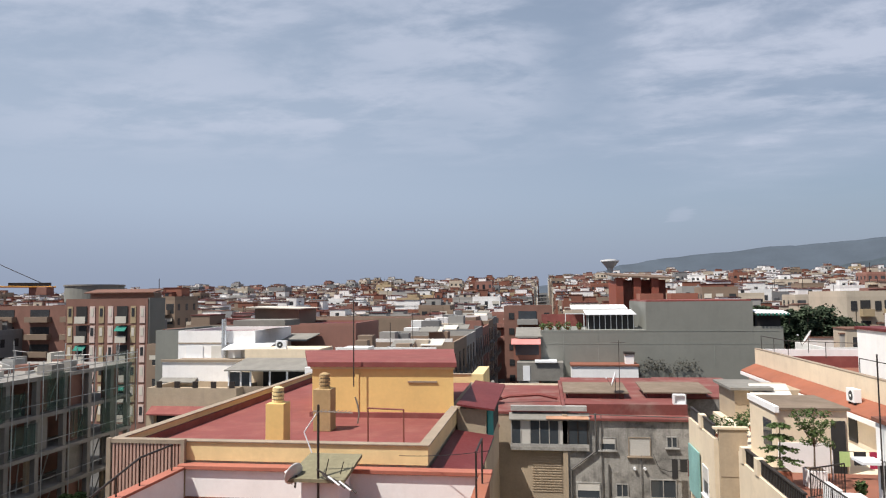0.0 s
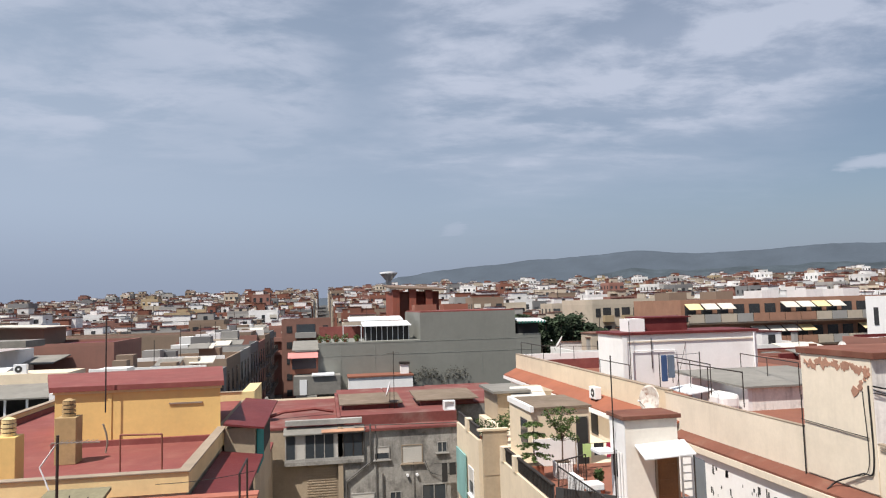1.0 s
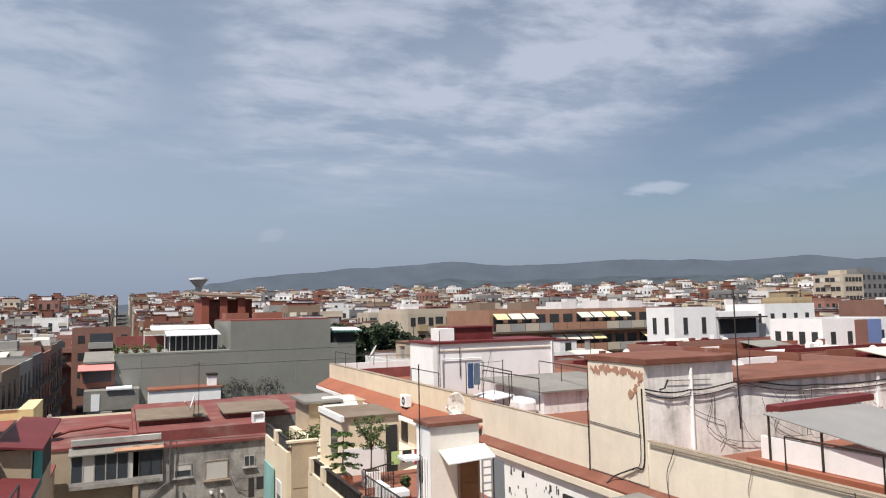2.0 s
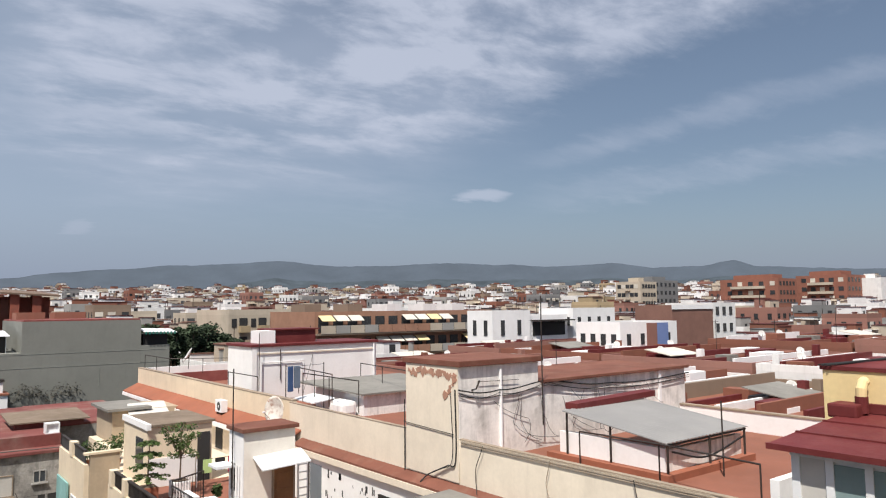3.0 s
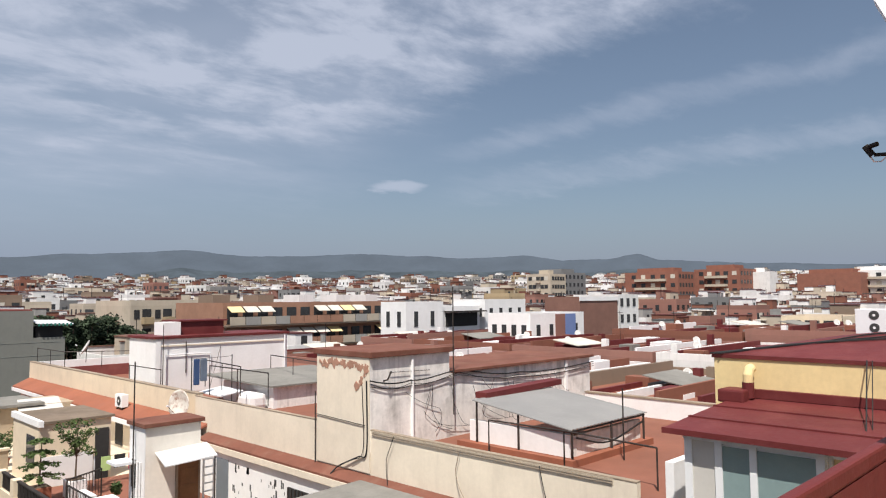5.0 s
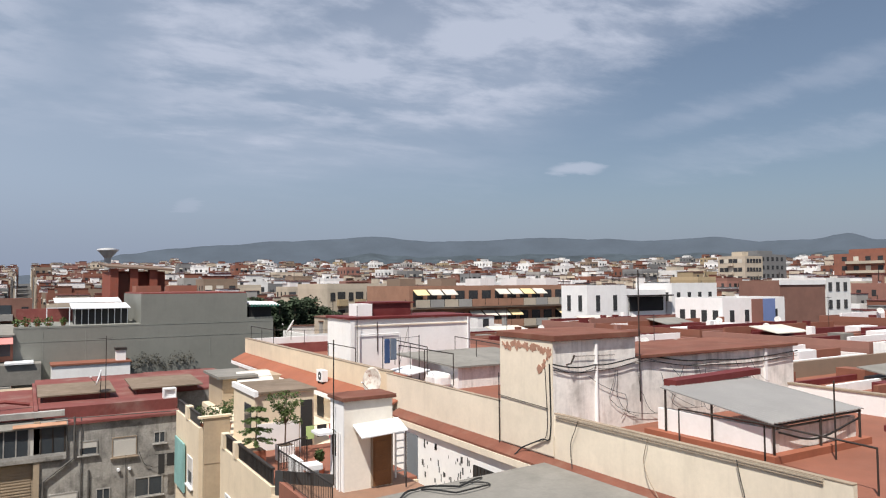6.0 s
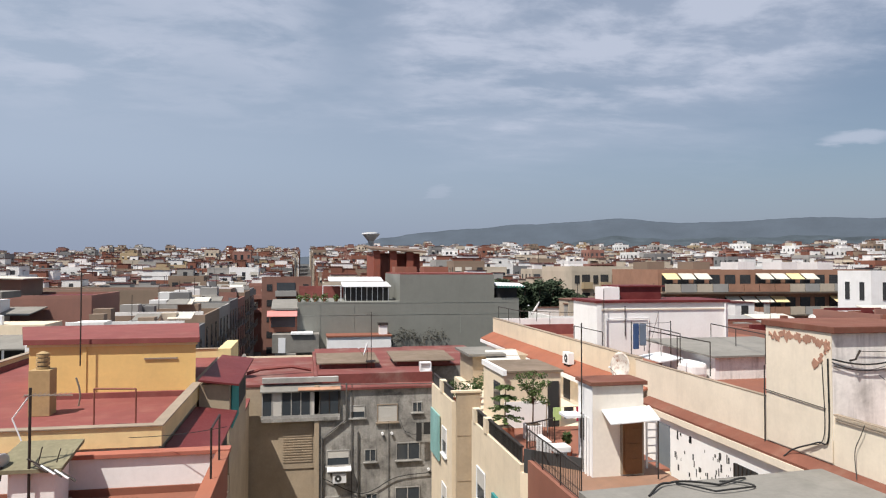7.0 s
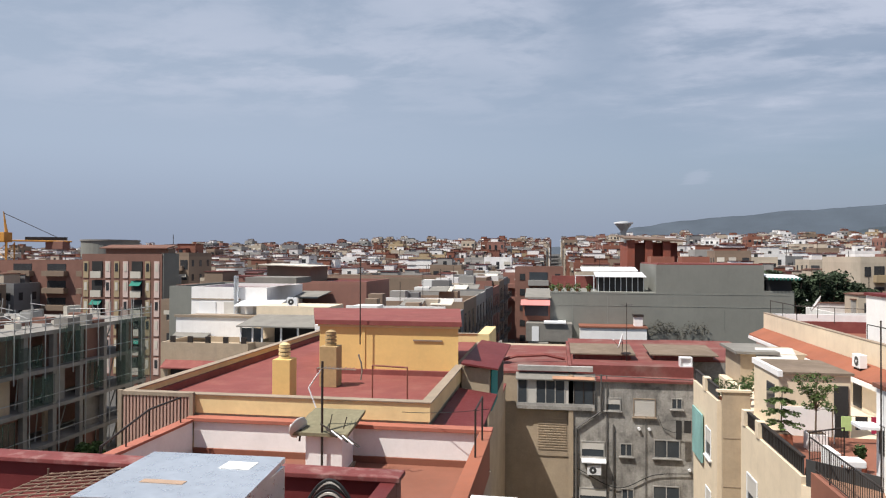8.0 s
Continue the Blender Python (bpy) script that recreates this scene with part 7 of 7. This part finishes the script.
def white_modern_houses():
    for nm, x0, x1, y0, y1, top, slits in (("white_house", 55.8, 62.0, 60.5, 65, -0.6, 1), ("white_house", 62.2, 69.0, 60.8, 66, -1.2, 0), ("white_house", 69.2, 77.6, 60, 66, -0.4, 2), ("white_house", 56.0, 65.4, 42.5, 48, -1.8, 3)):
        h = plain_house(nm, "plain white modern house with narrow dark windows", x0, x1, y0, y1, top, WHITE, TOWN_ROOFS[2], 0.35, "white modern houses")
        n = 2 if slits == 1 else 4
        if slits:
            for i in range(n):
                x = x0 + (x1 - x0) * (i + 0.6) / (n + 0.3)
                part("window", box(x - 0.3, x + 0.3, y0 - 0.05, y0 - 0.005, top - (2.6 if slits == 1 else 1.9), top - 0.8), TOWN_GLASS, h)
                y = y0 + (y1 - y0) * (i + 0.6) / (n + 0.3)
                part("window", box(x0 - 0.05, x0 - 0.005, y - 0.3, y + 0.3, top - (2.6 if slits == 1 else 1.9), top - 0.8), TOWN_GLASS, h)
        else:
            # shade of the open terrace is put into a flat dark panel
            part("terrace_opening", box(x0 + 0.5, x1 - 0.5, y0 - 0.05, y0 - 0.005, top - 2.2, top - 0.5), DARKIN, h)
            part("terrace_roof", box(x0 + 0.2, x1 - 0.2, y0 - 1.5, y0 - 0.01, top - 0.4, top - 0.25), DARKMETAL, h)
        if slits == 3:
            part("blue_panel", box(x1 - 3.5, x1 - 1.6, y0 - 0.06, y0 - 0.005, top - 3.0, top + 0.2), material("blue_panel_paint", (0.16, 0.22, 0.42), vary=0.08), h)
            part("rose_panel", box(x1 - 5.2, x1 - 3.52, y0 - 0.06, y0 - 0.005, top - 3.0, top + 0.2), TOWN_WALLS[6], h)
    h = plain_house("brick_gable_house", "brick house with white framed wall and satellite dishes", 82, 91.9, 40, 46, -1.0, BRICKPIER, TOWN_ROOFS[0], 0.3)
    part("white_frame", box(81.9, 92.0, 39.9, 39.99, -1.3, -0.7), WHITE, h)
    part("white_wing", box(92.2, 98.0, 40, 48, GROUND_Z, -0.4), TOWN_WALLS[0], h)
    for i in range(3):
        for f in range(3):
            part("window", box(92.7 + i * 1.8, 93.5 + i * 1.8, 39.94, 39.99, -2.2 - f * 2.4, -1.0 - f * 2.4), TOWN_GLASS, h)
    h.location.x += 1.4
    h.location.y += 15
    h.location.z += 0.9
    h = plain_house("yellow_balcony_house", "house with yellow balcony bands and dark openings", 101, 110, 27, 34.5, -3.0, CREAM, TOWN_ROOFS[1], 0.4)
    for f in range(3):
        part("balcony", box(99.6, 100.99, 27, 34, -5.0 - 2.8 * f, -4.2 - 2.8 * f), LEMON, h)
        for q in range(3):
            part("opening", box(100.9, 100.99, 27.4 + q * 2.3, 29.2 + q * 2.3, -4.2 - 2.8 * f, -3.2 - 2.8 * f), TOWN_GLASS, h)


def low_roofs():
    """Flat neighbouring roofs beyond the long house: red floors, white copings, dishes."""
    rnd = random.Random(17)
    k = 0
    for x0, x1 in ((31.3, 46), (46.3, 61.5), (62, 77)):
        for y0, y1 in ((-9, 2), (2.2, 12.5), (12.7, 24), (24.2, 37), (37.2, 49), (49.2, 57)):
            if (x0 > 60 and y0 > 36) or (x0 > 40 and y0 > 40 and x0 > 60) or (x0 < 32 and y0 < 0):
                continue
            top = -5.0 + rnd.uniform(-0.3, 0.3) + (x0 - 31) * 0.05
            wall = TOWN_WALLS[(6, 3, 0, 6, 4)[k % 5]]
            h = plain_house("flat_roof_house", "house with a red flat roof, low walls and dishes", x0, x1, y0, y1 - 0.05, top, wall, (MAROON, TERRA, MAROON, REDROOF)[k % 4], 0.45, "flat roof houses")
            for q in range(5):
                yy = y0 + (y1 - y0) * (q + 0.6) / 5.4
                part("dividing_wall", box(x0 + 0.4, x1 - 0.4, yy, yy + 0.2, top, top + rnd.uniform(0.3, 0.9)), (wall, MAROON, TERRA, WHITE, MAROON)[(q + k) % 5], h)
            for q in range(8):
                x, yy, w = rnd.uniform(x0 + 0.5, x1 - 4), rnd.uniform(y0 + 0.8, y1 - 2.6), rnd.uniform(0.8, 3.2)
                part("skylight", box(x, x + w, yy, yy + rnd.uniform(0.8, 1.6), top, top + rnd.uniform(0.3, 0.8)), (MAROON, MAROON, FIBRE, TERRA, WHITE)[rnd.randrange(5)], h)
            for q in range(3):
                x, yy = rnd.uniform(x0 + 0.5, x1 - 1), rnd.uniform(y0 + 0.8, y1 - 1)
                part("chimney", box(x, x + 0.45, yy, yy + 0.45, top, top + rnd.uniform(0.6, 1.2)), rnd.choice((wall, MAROON, WHITE)), h)
            x, yy = rnd.uniform(x0 + 1, x1 - 2), rnd.uniform(y0 + 1, y1 - 1.5)
            part("sheet_cover", prism([(x, yy), (x + 4, yy), (x + 4, yy + 2.4), (x, yy + 2.4)], [top + 0.5, top + 0.5, top + 0.9, top + 0.9], [top + 0.56, top + 0.56, top + 0.96, top + 0.96]), (TOWN_LIGHT, FIBRE)[k % 2], h)
            for q in range(2):
                satellite_dish((rnd.uniform(x0 + 1, x1 - 1), rnd.uniform(y0 + 1, y1 - 1), top + 0.06), (-0.6, -0.6, 0.4), 0.3, "white satellite dish on a flat red roof", DISHMAT, mast=0.7)
            if k % 2 == 0:
                aerial((rnd.uniform(x0 + 1, x1 - 1), rnd.uniform(y0 + 1, y1 - 1), top + 0.06), 3.0, "thin aerial mast on a flat roof", elements=5)
            k += 1


def far_blocks():
    """Taller blocks that stand out against the hills."""
    for nm, lab, x0, x1, y0, y1, top, mat, rows in (("brick_block", "tall orange-brick apartment block on the skyline", 214, 226, 105, 124, 8.2, BRICK, 4), ("brick_block", "tall red-brick apartment block on the skyline", 232, 246, 92.5, 108, 9.2, BRICK, 4), ("white_block", "plain bright white apartment block on the skyline", 243, 250, 87, 96, 8.2, TOWN_WALLS[0], 0),
                                                        ("brick_block", "wide orange-brick block on the skyline", 266, 282, 66, 86, 7.8, BRICK, 0), ("white_block", "white tower block with rows of windows", 275, 290, 54, 73, 8.6, TOWN_WALLS[0], 5), ("grey_flats", "grey and cream flats on the skyline", 196, 205, 142, 152, 8.2, TOWN_WALLS[1], 3), ("grey_flats", "brick and grey flats on the skyline", 208, 222, 145, 160, 9.0, TOWN_WALLS[2], 3)):
        h = root(nm, (x0, y0, -16), lab, "apartment block", "skyline blocks")
        part("wall", box(x0, x1, y0, y1, -17, top), mat, h)
        part("roof_room", box(x0 + 3, x1 - 3, y0 + 3, y1 - 3, top, top + 1.4), mat, h)
        for f in range(rows):
            z = top - 0.9 - 2.8 * f
            for i in range(5):
                y = y0 + 1 + i * (y1 - y0 - 1.5) / 5
                part("window", box(x0 - 0.06, x0 - 0.005, y, y + 1.5, z - 1.3, z), TOWN_GLASS if (i + f) % 3 else TOWN_LIGHT, h)
                x = x0 + 1 + i * (x1 - x0 - 1.5) / 5
                part("window", box(x, x + 1.2, y0 - 0.06, y0 - 0.005, z - 1.3, z), TOWN_GLASS, h)
            part("balcony", box(x0 - 1.0, x0 - 0.07, y0 + 4, y1 - 4, z - 2.2, z - 1.4), TOWN_WALLS[1], h)
    bm = bmesh.new()
    tube(bm, (-148, 216, -15), (-148, 216, 4.6), 9.0, 36)
    h = root("round_hall", (-148, 216, -15), "low grey drum-shaped hall behind the flats", "hall")
    part("drum", bm, GREY, h)
    part("rim", rod((-148, 216, 4.6), (-148, 216, 5.1), 9.3, 36), FIBRE, h)


striped_apartments(), brick_flats(), building_site(), crane(), white_houses(), street_row(), awning_flats(), white_modern_houses(), low_roofs(), far_blocks()
rt = random.Random(31)
GROVELEAF = material("dull_grove_leaf", (0.042, 0.062, 0.034), rough=0.85, vary=0.25, island=0.35)
for i in range(12):
    tree((rt.uniform(-35.5, -26), rt.uniform(40, 50), GROUND_Z), rt.uniform(4.5, 7.5), rt.uniform(1.3, 2.2), 100 + i, "leafy garden tree below the building site", 1.0, 0.16)
for i in range(16):
    x, y = 26 + (i % 8) * 1.7 + rt.uniform(-1, 1), 93 + (i // 8) * 6 + rt.uniform(-1.5, 1.5)
    tree((x, y, GROUND_Z), rt.uniform(17.2, 19.0), rt.uniform(2.4, 3.4), 200 + i, "tall dark green street tree between houses", 1.6, 0.26, leaf_mat=GROVELEAF)
lawn = bmesh.new()
for i in range(2600):
    leaves(lawn, rt, (rt.uniform(-42, -24), rt.uniform(36, 50), GROUND_Z + 0.25), 0.3, 3, 0.22, 0.6)
solo("garden_undergrowth", lawn, LEAF, "rough green grass and low shrubs in a yard", "grass", kind="stuff")
